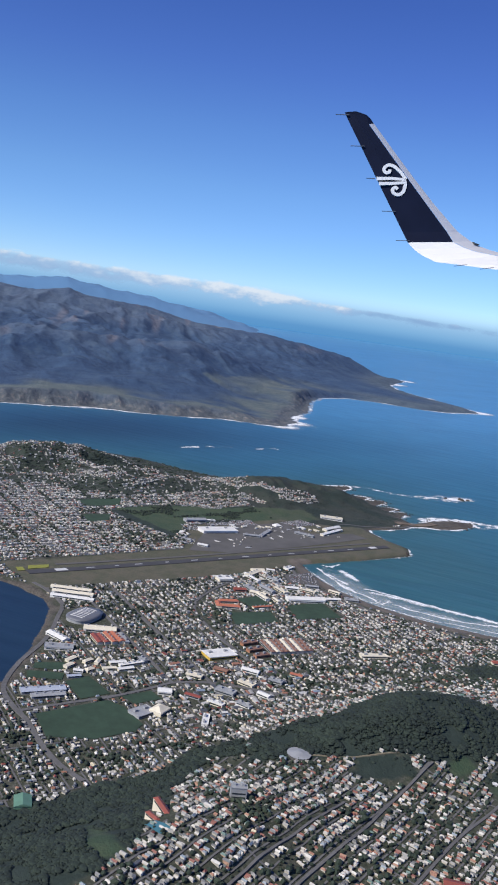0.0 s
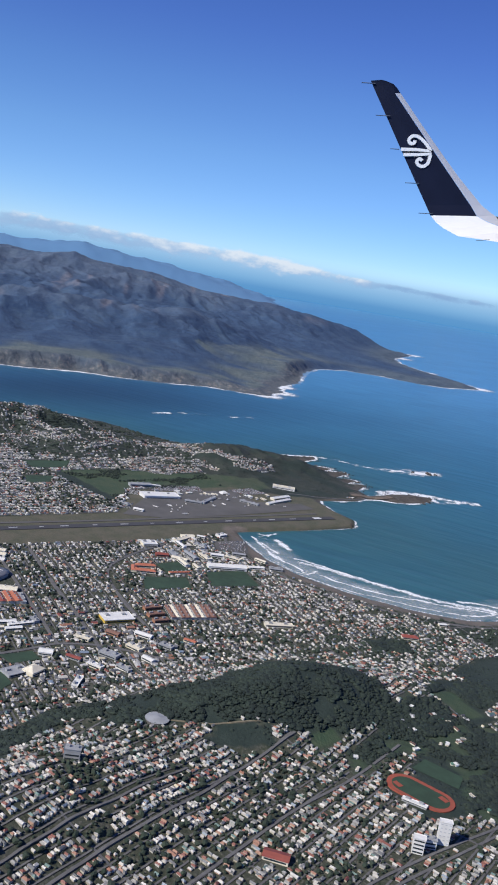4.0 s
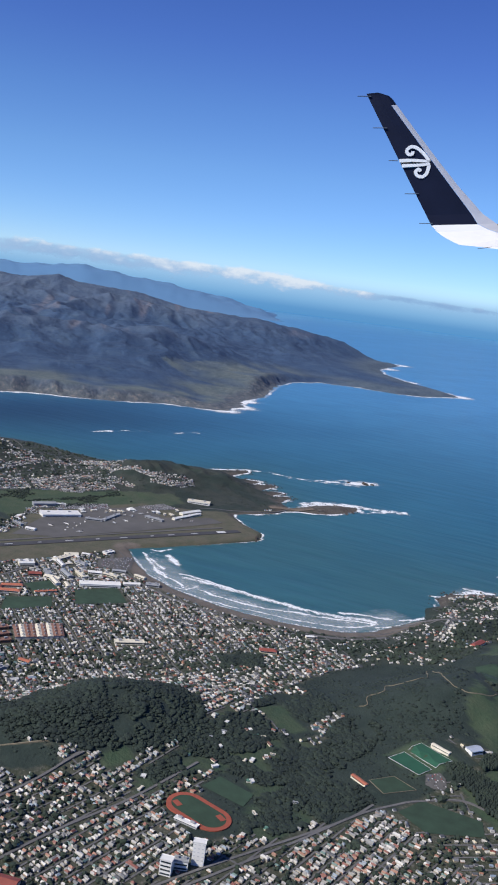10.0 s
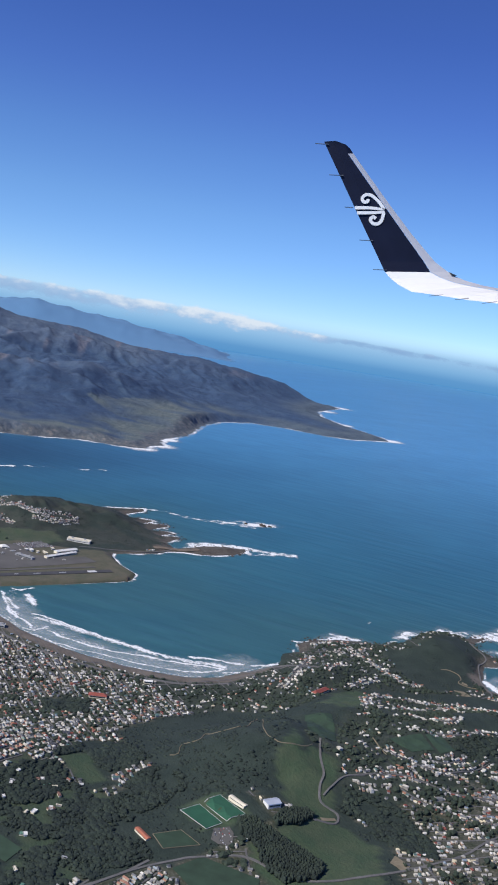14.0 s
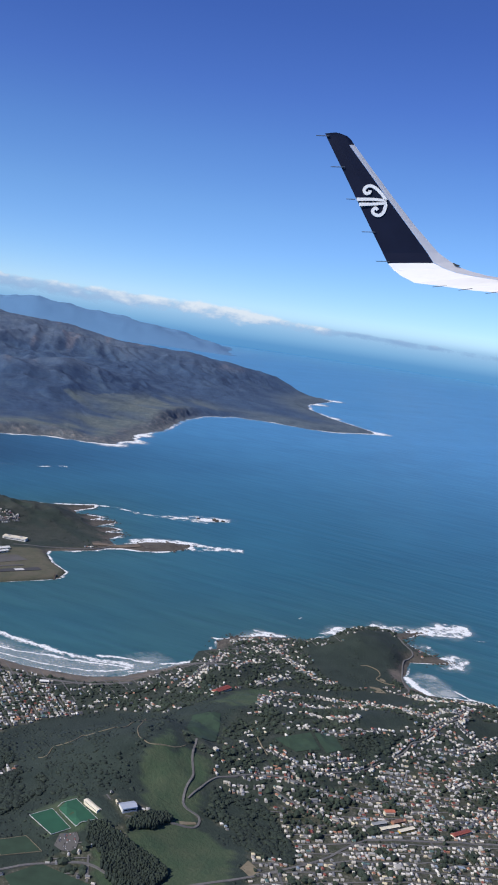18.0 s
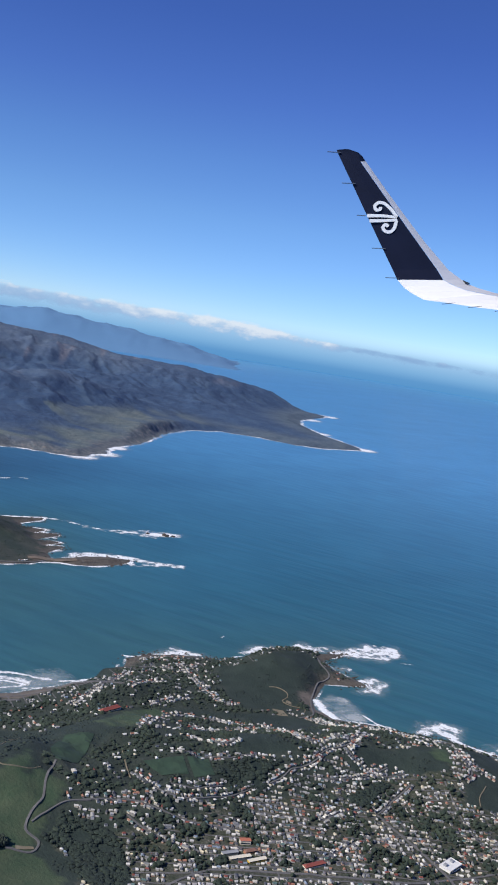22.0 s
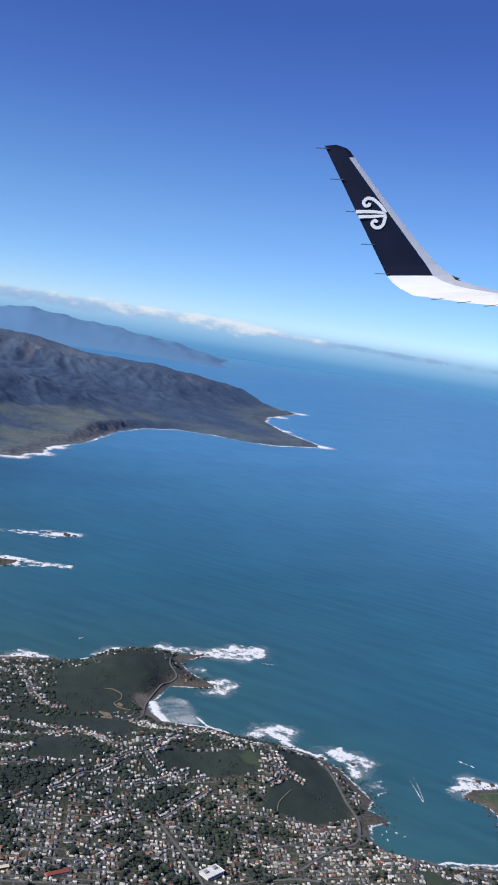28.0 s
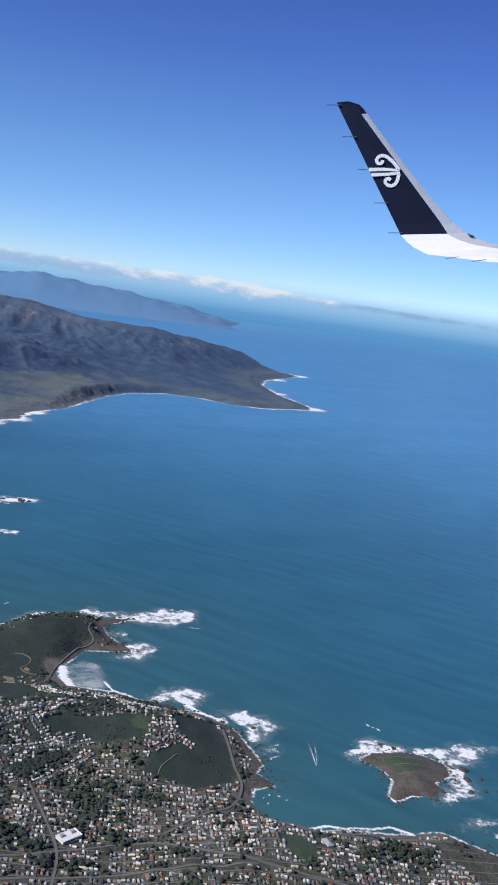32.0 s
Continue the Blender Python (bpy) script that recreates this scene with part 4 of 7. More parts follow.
rocky = np.maximum(rocky, smoothstep(9.5, 5.0, gd + 3 * fbm(gx / 5, gy / 5, 2, 8)) * blob(gx, gy, -140, -128, 22, 14, 0))
for a_, b__, r_ in ((-134, -132, 12), (-152, -120, 12), (-166, -120, 8), (-236, -126, 12), (-268, -124, 10), (-115, -38, 9), (60, -70, 14), (74, -74, 12), (92, -78, 14), (104, -78, 10), (38, -56, 9), (132, -82, 14), (121, -70, 10)):
    rocky = np.maximum(rocky, smoothstep(9.0, 3.5, gd + 4 * fbm(gx / 4, gy / 4, 3, 18)) * np.minimum(1, 1.4 * blob(gx, gy, a_, b__, r_, r_, 0)))
rocky = np.maximum(rocky, in_any(gx, gy, [ISLET, REEF_ISLET], 1.5) * ~in_any(wob_x, wob_y, [ISLET_GREEN], 1.5))
rocky = np.maximum(rocky, .2 * in_any(gx, gy, [SCRUB[7]]) * smoothstep(-.1, .35, fbm(gx / 9, gy / 9, 3, 23) + .15))
put_attr(me, "rock", np.clip(rocky, 0, 1))

mhill, nt, b = mat("hazed_far_hills", 0.95)
# all these base colours are shifted to blue to hold the distance haze
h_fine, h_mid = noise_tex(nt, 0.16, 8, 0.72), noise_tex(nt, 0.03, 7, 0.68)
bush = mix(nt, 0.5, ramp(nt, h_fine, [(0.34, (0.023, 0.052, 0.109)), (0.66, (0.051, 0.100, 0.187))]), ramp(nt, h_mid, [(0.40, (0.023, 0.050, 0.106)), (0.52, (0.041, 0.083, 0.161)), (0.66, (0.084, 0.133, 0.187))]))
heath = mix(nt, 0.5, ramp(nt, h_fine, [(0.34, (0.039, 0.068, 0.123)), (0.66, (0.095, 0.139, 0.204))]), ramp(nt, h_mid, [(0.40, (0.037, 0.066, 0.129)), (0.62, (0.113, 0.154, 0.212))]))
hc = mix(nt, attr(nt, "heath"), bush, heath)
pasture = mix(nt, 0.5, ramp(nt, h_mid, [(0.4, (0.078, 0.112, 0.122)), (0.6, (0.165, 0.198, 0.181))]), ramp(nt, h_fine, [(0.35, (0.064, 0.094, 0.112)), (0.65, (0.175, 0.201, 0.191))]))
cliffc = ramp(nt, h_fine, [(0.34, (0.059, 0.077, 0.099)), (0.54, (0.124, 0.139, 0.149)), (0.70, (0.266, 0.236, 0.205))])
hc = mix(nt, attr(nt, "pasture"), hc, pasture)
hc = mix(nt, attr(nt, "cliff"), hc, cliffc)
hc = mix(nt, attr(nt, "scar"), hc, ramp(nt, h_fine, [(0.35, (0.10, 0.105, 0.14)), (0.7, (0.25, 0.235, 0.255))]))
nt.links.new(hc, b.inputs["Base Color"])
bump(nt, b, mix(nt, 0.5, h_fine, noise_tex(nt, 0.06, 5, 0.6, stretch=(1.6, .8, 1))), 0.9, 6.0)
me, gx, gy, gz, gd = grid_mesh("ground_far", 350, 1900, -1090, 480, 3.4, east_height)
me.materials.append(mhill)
tagged(new("ground_far", me), "coastal hills tinted blue for haze, rising to a long ridge across the harbour mouth", "hills", kind="structure")
past = smoothstep(105, 60, gd) * smoothstep(14, 24, gd) * smoothstep(-0.45, 0.15, fbm(gx / 50, gy / 50, 3, 12)) * smoothstep(-640, -500, gy)
past = np.maximum(past, in_any(gx + 14 * fbm(gx / 30, gy / 30, 3, 14), gy, [[(600, -290), (655, -400), (640, -470), (600, -460), (490, -345), (540, -300)]]) * (0.55 + 0.6 * fbm(gx / 24, gy / 24, 3, 15)))
past = np.maximum(past, smoothstep(90, 30, gd) * smoothstep(-560, -640, gy) * 0.5)
# bare slips below the crest, long down the slope
slip = fbm((-0.5 * gx - 0.87 * gy) / 22, (-0.87 * gx + 0.5 * gy) / 80, 3, 81)
put_attr(me, "scar", .6 * smoothstep(.22, .5, slip) * smoothstep(30, 52, gz) * smoothstep(-.3, .2, fbm(gx / 130, gy / 130, 2, 82)))
put_attr(me, "heath", smoothstep(34, 66, gz + 14 * fbm(gx / 60, gy / 60, 3, 83)))
put_attr(me, "pasture", np.clip(past, 0, 1))
put_attr(me, "cliff", smoothstep(30, 12, gd + 10 * fbm(gx / 30, gy / 30, 3, 2)) * smoothstep(-560, -400, gy))

# ---- sea ----
msea, nt, b = mat("sea", 0.42)
b.inputs["IOR"].default_value = 1.33
deep = ramp(nt, noise_tex(nt, 0.006, 3), [(0.35, (0.020, 0.106, 0.160)), (0.65, (0.027, 0.130, 0.198))])
# far water blends to a paler blue: haze put into its colour
deep = mix(nt, attr(nt, "distance_haze"), deep, (0.080, 0.262, 0.48))
deep = mix(nt, attr(nt, "harbour"), deep, (0.016, 0.039, 0.074))
c = mix(nt, attr(nt, "shallow"), deep, (0.038, 0.118, 0.138))
SEA_COLOUR = c
tc, mp = nt.nodes.new("ShaderNodeTexCoord"), nt.nodes.new("ShaderNodeMapping")
mp.vector_type = "TEXTURE"
mp.inputs["Rotation"].default_value = (0, 0, radians(29))
mp.inputs["Scale"].default_value = (5, 1, 1)
nt.links.new(tc.outputs["Object"], mp.inputs[0])
swell, chop = nt.nodes.new("ShaderNodeTexNoise"), nt.nodes.new("ShaderNodeTexNoise")
for tex, s, dt in ((swell, 0.13, 2.0), (chop, 0.6, 4.0)):
    tex.inputs["Scale"].default_value, tex.inputs["Detail"].default_value = s, dt
    nt.links.new(mp.outputs[0], tex.inputs["Vector"])
streak, ruffle = ramp(nt, swell.outputs["Fac"], [(0.35, (0.89, 0.90, 0.92)), (0.65, (1.10, 1.09, 1.07))]), ramp(nt, noise_tex(nt, 0.012, 5, 0.6, stretch=(1, .35, 1)), [(0.35, (0.93, 0.94, 0.95)), (0.65, (1.07, 1.06, 1.05))])
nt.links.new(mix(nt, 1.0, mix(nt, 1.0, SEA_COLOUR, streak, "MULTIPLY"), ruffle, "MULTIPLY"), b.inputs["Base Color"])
b1, b2 = nt.nodes.new("ShaderNodeBump"), nt.nodes.new("ShaderNodeBump")
b1.inputs["Strength"].default_value, b1.inputs["Distance"].default_value = 0.28, 2.2
b2.inputs["Strength"].default_value, b2.inputs["Distance"].default_value = 0.14, 0.4
nt.links.new(swell.outputs["Fac"], b1.inputs["Height"])
nt.links.new(chop.outputs["Fac"], b2.inputs["Height"])
nt.links.new(b1.outputs[0], b2.inputs["Normal"])
nt.links.new(b2.outputs[0], b.inputs["Normal"])
ax = np.concatenate([[-5400, -3500, -2000, -1200, -800], np.arange(-460, 620, 7.0), [640, 700, 800, 1000, 1200, 1500, 1800, 2200, 2600, 3100, 3600, 4400, 5200]])
ay = np.concatenate([[-5200, -4400, -3600, -3100, -2600, -2200, -1800, -1500, -1200, -1000, -800, -650, -500, -400], np.arange(-320, 330, 7.0), [500, 900, 1600, 3000, 5400]])
sx, sy = np.meshgrid(ax, ay)
idx = np.arange(sx.size).reshape(sx.shape)
f = np.stack([idx[:-1, :-1], idx[:-1, 1:], idx[1:, 1:], idx[1:, :-1]], -1).reshape(-1, 4)
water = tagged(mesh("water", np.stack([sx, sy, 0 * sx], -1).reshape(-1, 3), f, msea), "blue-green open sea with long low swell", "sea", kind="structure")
sd = shore(sx.ravel(), sy.ravel(), WEST, 0)
shal = np.exp(np.minimum(sd, 0) / 55.0) * 0.95 * (sy.ravel() < 150)
put_attr(water.data, "shallow", np.clip(shal + 0.5 * blob(sx.ravel(), sy.ravel(), -60, 0, 60, 70, 0), 0, 1))
# haze weight: distance from the middle of the viewing path
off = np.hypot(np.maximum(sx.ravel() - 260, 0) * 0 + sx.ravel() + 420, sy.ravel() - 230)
put_attr(water.data, "distance_haze", smoothstep(400, 1450, off))
hb = smoothstep(150, 190, sy.ravel()) * (sx.ravel() < 120)
put_attr(water.data, "harbour", np.clip(hb + 0.88 * blob(sx.ravel(), sy.ravel(), 345, 10, 85, 160, 0), 0, 1))

# ---- roads, paths, playing fields ----
M_road = plain("asphalt", (0.125, 0.123, 0.122), 0.25, 0.8, 0.9)
M_path = plain("clay_path", (0.20, 0.17, 0.115), 0.3, 0.9, 0.95)
M_field = plain("mown_grass", (0.030, 0.060, 0.036), 0.28, 0.35, 0.95)
M_turf = plain("green_turf", (0.018, 0.085, 0.048), 0.2, 0.3, 0.9)
M_red_track = plain("red_track", (0.30, 0.075, 0.045), 0.14, 0.6, 0.85)
M_line = plain("white_line", (0.60, 0.60, 0.59), 0.08, 1.0, 0.7)
M_apron = plain("concrete_apron", (0.104, 0.101, 0.096), 0.22, 0.12, 0.9)
M_runway = plain("runway_asphalt", (0.055, 0.056, 0.062), 0.25, 0.12, 0.9)
M_dry = plain("dry_grass", (0.24, 0.25, 0.05), 0.2, 0.4, 0.95)


def land_z(x, y):
    return west_height(np.asarray(x, float), np.asarray(y, float))[0]


def ribbon(name, line, width, material, lift, label="", category="", kind="structure", thick=0.1):
    p = resample(line, 1.2)
    t = np.gradient(p, axis=0)
    t /= np.linalg.norm(t, axis=1, keepdims=True) + 1e-9
    n = np.stack([-t[:, 1], t[:, 0]], 1) * width / 2
    a, b_, m_ = p + n, p - n, p
    z = np.maximum.reduce([land_z(a[:, 0], a[:, 1]), land_z(b_[:, 0], b_[:, 1]), land_z(m_[:, 0], m_[:, 1])]) + lift
    k = len(p)
    v = np.vstack([np.c_[a, z], np.c_[b_, z], np.c_[a, z - thick - 0.25], np.c_[b_, z - thick - 0.25]])
    f = []
    for i in range(k - 1):
        f += [[i, i + 1, k + i + 1, k + i][::-1], [i, 2 * k + i, 2 * k + i + 1, i + 1][::-1], [k + i, k + i + 1, 3 * k + i + 1, 3 * k + i][::-1]]
    ob = mesh(name, v, f, material)
    return tagged(ob, label, category, kind=kind)


def drape(name, poly, material, lift, label, category, kind="structure", cut=1.5):
    bm = bmesh.new()
    bm.faces.new([bm.verts.new((x, y, 0)) for x, y in poly])
    bmesh.ops.triangulate(bm, faces=bm.faces)
    for _ in range(6):
        long = [e for e in bm.edges if e.calc_length() > cut * 2]
        if not long:
            break
        bmesh.ops.subdivide_edges(bm, edges=long, cuts=1, use_grid_fill=False)
        bmesh.ops.triangulate(bm, faces=bm.faces)
    co = np.array([v.co[:] for v in bm.verts])
    z = land_z(co[:, 0], co[:, 1]) + lift
    for v, h in zip(bm.verts, z):
        v.co.z = h
    bmesh.ops.recalc_face_normals(bm, faces=bm.faces)
    if sum(fc.normal.z for fc in bm.faces) < 0:
        bmesh.ops.reverse_faces(bm, faces=bm.faces)
    me = bpy.data.meshes.new(name)
    bm.to_mesh(me)
    bm.free()
    me.materials.append(material)
    return tagged(new(name, me), label, category, kind=kind)


for w, line in ROADS:
    ribbon("road", line, w * .62 if line[0][0] < -180 else w + .1, M_road, 0.20, "grey asphalt suburban road", "road")
for line in HILL_STREETS:
    ribbon("road", line, 0.55, M_road, 0.18, "narrow grey asphalt hill street", "road")
for w, line in PATHS:
    ribbon("path", line, w * .7, M_path, 0.20, "pale clay track over the hillside", "path")
for poly in FIELDS:
    drape("playing_field", poly, M_field, 0.16, "mown green playing field", "playing field")
for poly in TURF:
    drape("hockey_turf", poly, M_turf, 0.24, "bright green artificial hockey turf", "sports turf")
    ring = poly + poly[:1]
    for a, b_ in zip(ring, ring[1:]):
        ribbon("turf_line", [a, b_], 0.10, M_line, 0.26, "white painted boundary line", "line", thick=-.15)
for a, b_ in ((0, 1), (1, 2), (2, 3), (3, 0)):
    ribbon("pitch_line", [FIELDS[11][a], FIELDS[11][b_]], 0.14, M_path, 0.2, "pale gravel edge of the pitch", "line", thick=-.1)

# running track: a red ring round a green infield
tc_ = np.mean(RUN_TRACK, 0)
u_, v_ = np.array([-0.962, -0.27]), np.array([0.27, -0.962])
def stadium(L, r, n=14):
    pts = [(L / 2 + r * math.sin(a), -r * math.cos(a)) for a in np.linspace(0, math.pi, n)] + [(-L / 2 - r * math.sin(a), r * math.cos(a)) for a in np.linspace(0, math.pi, n)]
    return [tuple(tc_ + u_ * x + v_ * y) for x, y in pts]
out, inn = stadium(8.6, 5.0), stadium(8.6, 3.7)
zt = float(np.max(land_z([p[0] for p in out], [p[1] for p in out]))) * 0.5 + float(np.mean(land_z([p[0] for p in out], [p[1] for p in out]))) * 0.5 + 0.35
k = len(out)
track_v = [(*p, zt) for p in out] + [(*p, zt) for p in inn] + [(*p, zt - 1.6) for p in out]
track_f = [[i, (i + 1) % k, k + (i + 1) % k, k + i] for i in range(k)] + [[i, 2 * k + i, 2 * k + (i + 1) % k, (i + 1) % k] for i in range(k)]
track = tagged(mesh("running_track", track_v, track_f, M_red_track), "red oval athletics track round a green infield", "running track")
mesh("infield", [(*p, zt - 0.02) for p in inn], [list(range(k))], M_field, track, label="dark green grass infield")
for x0, y0 in ((5.6, 2.0), (-5.8, -1.6)):
    c0 = tc_ + u_ * x0 + v_ * y0
    mesh("landing_pit", [(c0[0] + a * 1.3, c0[1] + b_ * .8, zt + 0.03) for a, b_ in ((-1, -1), (1, -1), (1, 1), (-1, 1))], [[0, 1, 2, 3]], M_red_track, track, label="red jumping area inside the track")
drape("bare_clay", [(-178, -62), (-181, -65.5), (-186.5, -64), (-184.6, -60)], M_path, 0.12, "bare clay clearing on the headland's slope", "clearing")
drape("bare_clay", [(-173.4, -73.6), (-175.6, -74.2), (-177.6, -72.8), (-174.8, -71.6)], M_path, 0.12, "bare clay clearing beside the zigzag path", "clearing")
drape("bare_clay", [(-265.5, 71.1), (-263.4, 66.8), (-269.4, 67.6), (-270.6, 71.5)], M_path, 0.14, "bare clay slip on the grassy slope", "clearing")
drape("bare_clay", [(-240.8, 74.2), (-242.2, 69.5), (-243.1, 69.6), (-242.1, 74.6)], M_path, 0.14, "pale clay lay-by beside the winding road", "clearing")
drape("court", [(-182.5, 280), (-188.5, 279.5), (-188.6, 276), (-183, 276.8)], plain("court_blue", (0.05, 0.17, 0.22), 0.1, 0.5), 0.25, "blue-green school sports court", "court")
drape("car_park", [(-24.8, 103.6), (-24.6, 84.2), (-42.2, 96.1), (-35.1, 109)], M_apron, 0.12, "grey asphalt car park", "car park")

# airfield
drape("apron", [(18, 129), (44, 101), (54, 74), (53, 38), (30, 38), (24, 10), (14, 8), (10, 60), (10, 110)], M_apron, 0.14, "grey concrete airport apron", "apron", cut=4)
ribbon("runway", [(6.2, 219), (4.4, 180), (2.2, 110), (-0.5, 40), (-1.6, 8)], 4.5, M_runway, 0.22, "dark asphalt runway with white markings", "runway")
ribbon("taxiway", [(13, 203), (11.5, 180), (9.6, 140), (8.8, 98), (7, 40), (6, 14)], 2.0, M_apron, 0.19, "grey asphalt taxiway", "taxiway")
for y0, y1, off in ((201, 206.5, 0), (17, 22, 0), (188, 192, .0), (34, 38, 0), (176, 178, 0), (164, 168, 0), (150, 152, 0), (134, 138, 0), (120, 122, 0), (104, 108, 0), (90, 92, 0), (75, 79, 0), (60, 62, 0), (48, 52, 0)):
    xa, xb = np.interp([y0, y1], [8, 219], [-1.6, 6.2])
    ribbon("runway_marking", [(xa, y0), (xb, y1)], 2.8 if y1 - y0 > 4.6 else 0.5, M_line, 0.30, "white painted runway marking", "marking")
drape("dry_grass_patch", [(14.3, 214.9), (13.3, 205.9), (9.6, 207.6), (10.0, 217)], M_dry, 0.2, "yellow-green dry grass patch beside the runway", "grass")
drape("dry_grass_patch", [(13.5, 221), (13.0, 218), (8.5, 219), (9, 222)], M_dry, 0.2, "yellow-green dry grass patch beside the runway", "grass")

# ---- houses ----
ROOFS = [(0.0, (0.58, 0.55, 0.48)), (0.15, (0.20, 0.205, 0.21)), (0.30, (0.76, 0.74, 0.68)), (0.42, (0.095, 0.10, 0.11)), (0.57, (0.40, 0.39, 0.37)), (0.70, (0.54, 0.53, 0.51)), (0.78, (0.24, 0.075, 0.055)), (0.83, (0.36, 0.18, 0.115)), (0.90, (0.10, 0.17, 0.16)), (0.935, (0.24, 0.30, 0.37)), (0.965, (0.64, 0.57, 0.40))]
WALLS = [(0.0, (0.58, 0.55, 0.49)), (0.36, (0.50, 0.45, 0.36)), (0.56, (0.36, 0.36, 0.355)), (0.72, (0.64, 0.63, 0.60)), (0.84, (0.27, 0.255, 0.23)), (0.93, (0.52, 0.33, 0.24))]
M_roofs, M_walls = varied("house_roofs", ROOFS, 0.55, True), varied("house_walls", WALLS, 0.8, True)
VILLA_ROOFS = [(0.0, (0.30, 0.295, 0.28)), (0.16, (0.18, 0.185, 0.19)), (0.32, (0.23, 0.085, 0.065)), (0.43, (0.48, 0.46, 0.42)), (0.58, (0.11, 0.115, 0.12)), (0.70, (0.36, 0.19, 0.13)), (0.77, (0.62, 0.60, 0.55)), (0.88, (0.13, 0.21, 0.19)), (0.94, (0.26, 0.31, 0.36))]
VILLA_WALLS = [(0.0, (0.50, 0.47, 0.40)), (0.34, (0.40, 0.36, 0.29)), (0.56, (0.30, 0.30, 0.295)), (0.74, (0.58, 0.56, 0.52)), (0.86, (0.40, 0.27, 0.20))]
M_villa_roofs, M_villa_walls = varied("villa_roofs", VILLA_ROOFS, 0.6, True), varied("villa_walls", VILLA_WALLS, 0.8, True)
M_roof1, M_wall1 = varied("roof_paint", ROOFS, 0.55), varied("weatherboard", WALLS, 0.8)
M_brick = plain("chimney_brick", (0.30, 0.13, 0.09), 0.2, 3.0)

# street grids: name, turn, distance between streets, house plots along them, phase
ZONES = [("flat", -9, 5.4, 1.36, 0.0), ("terraces", 108, 4.725, 0.98, 1.025), ("valley", 62, 5.2, 1.3, 0.0), ("peninsula", 84, 4.8, 1.2, 0.0)]


def zone_of(x, y):
    z = np.zeros(np.shape(x), int)
    z[(x < -150) & (y > 128)] = 1
    z[(x < -232) & (y < 128)] = 2
    z[x > 0] = 3
    return z


rng = np.random.default_rng(7)
hx, hy, ha, streets = [], [], [], []
for zi, (_, turn, period, step, phase) in enumerate(ZONES):
    a = radians(turn)
    ca, sa = math.cos(a), math.sin(a)
    us, vs = np.arange(-520, 520, step), np.arange(-520, 520, period) + phase
    for row, off in ((0, 1.42), (1, -1.42), (2, 2.8)):
        U, V = np.meshgrid(us, vs + off)
        U = U + rng.uniform(-0.2, 0.2, U.shape) * step
        V = V + rng.uniform(-0.34, 0.34, V.shape)
        keep = (np.mod(U + 7 * np.floor(V / 40), 24.0) > 1.7) & (rng.random(U.shape) < ((0.86 if zi == 2 else 0.84 if zi == 1 else 0.93) if row < 2 else (0.22 if zi == 2 else 0.40 if zi == 1 else 0.46)))
        U, V = U[keep], V[keep]
        X, Y = U * ca - V * sa, U * sa + V * ca
        ok = (X > -420) & (X < 240) & (Y > -200) & (Y < 345) & (zone_of(X, Y) == zi)
        hx.append(X[ok]), hy.append(Y[ok]), ha.append(np.full(ok.sum(), a))
    U, V = np.meshgrid(np.arange(-520, 520, 3.0), vs)
    X, Y = (U * ca - V * sa).ravel(), (U * sa + V * ca).ravel()
    ok = (X > -420) & (X < 240) & (Y > -200) & (Y < 345) & (zone_of(X, Y) == zi)
    streets.append((X[ok], Y[ok], np.full(ok.sum(), a), 0.52))
    U, V = np.meshgrid(np.arange(-528, 520, 24.0) + 0.85, np.arange(-520, 520, 3.0))
    X, Y = (U * ca - V * sa).ravel(), (U * sa + V * ca).ravel()
    ok = (X > -420) & (X < 240) & (Y > -200) & (Y < 345) & (zone_of(X, Y) == zi)
    streets.append((X[ok], Y[ok], np.full(ok.sum(), a + math.pi / 2), 0.6))
hx, hy, ha = np.concatenate(hx), np.concatenate(hy), np.concatenate(ha)
all_lines = [l for _, l in ROADS]
slope_town = (hx > -245) & (hx < -118) & (hy < 62) | (hx > 96)          # hillsides: sparser, along the contour streets
leafy = fbm(hx / 16, hy / 16, 3, 21)
h_here = west_height(hx, hy)[0]
chance = np.where(slope_town, np.where(hx > 96, np.where(h_here < 3.2, 1.0, 0.30), 0.14) + 0.5 * leafy, 1.02 + 0.9 * np.minimum(leafy, 0))
chance = np.where((hx < -232) & (hy < 128), np.clip(1.02 + 1.5 * leafy, .35, 1), chance)
chance = np.where((hx < -150) & (hy > 128), 0.98 + 1.5 * np.minimum(leafy, 0), chance)
keep = rng.random(len(hx)) < chance
hillside = (hx > -180) & (hx < -125) & (hy > 60) & (hy < 150)            # the leafy slope above the flat
keep &= ~hillside | (rng.random(len(hx)) < 0.85 + 0.8 * leafy)
hilly = (hx < -232) & (hy < 128)
keep &= ~hilly | (fbm(hx / 5.5, hy / 5.5, 3, 71) < .33)             # groves between the gardens
hx, hy, ha = hx[keep], hy[keep], ha[keep]
sx_, sy_, sa_ = [], [], []
for line in HILL_STREETS:
    p = resample(line, 1.25)
    t = np.gradient(p, axis=0)
    t /= np.linalg.norm(t, axis=1, keepdims=True) + 1e-9
    n = np.stack([-t[:, 1], t[:, 0]], 1)
    for off in (1.0, -1.0, 2.3):
        keep_ = rng.random(len(p)) < (.84 if off < 2 else .3)
        q = (p + n * off * rng.uniform(.85, 1.3, (len(p), 1)) + rng.uniform(-.25, .25, p.shape))[keep_]
        sx_.append(q[:, 0]), sy_.append(q[:, 1]), sa_.append(np.arctan2(t[keep_, 1], t[keep_, 0]))
n_grid = len(hx)
hx, hy, ha = np.concatenate([hx, *sx_]), np.concatenate([hy, *sy_]), np.concatenate([ha, *sa_])
hz, hd = west_height(hx, hy)
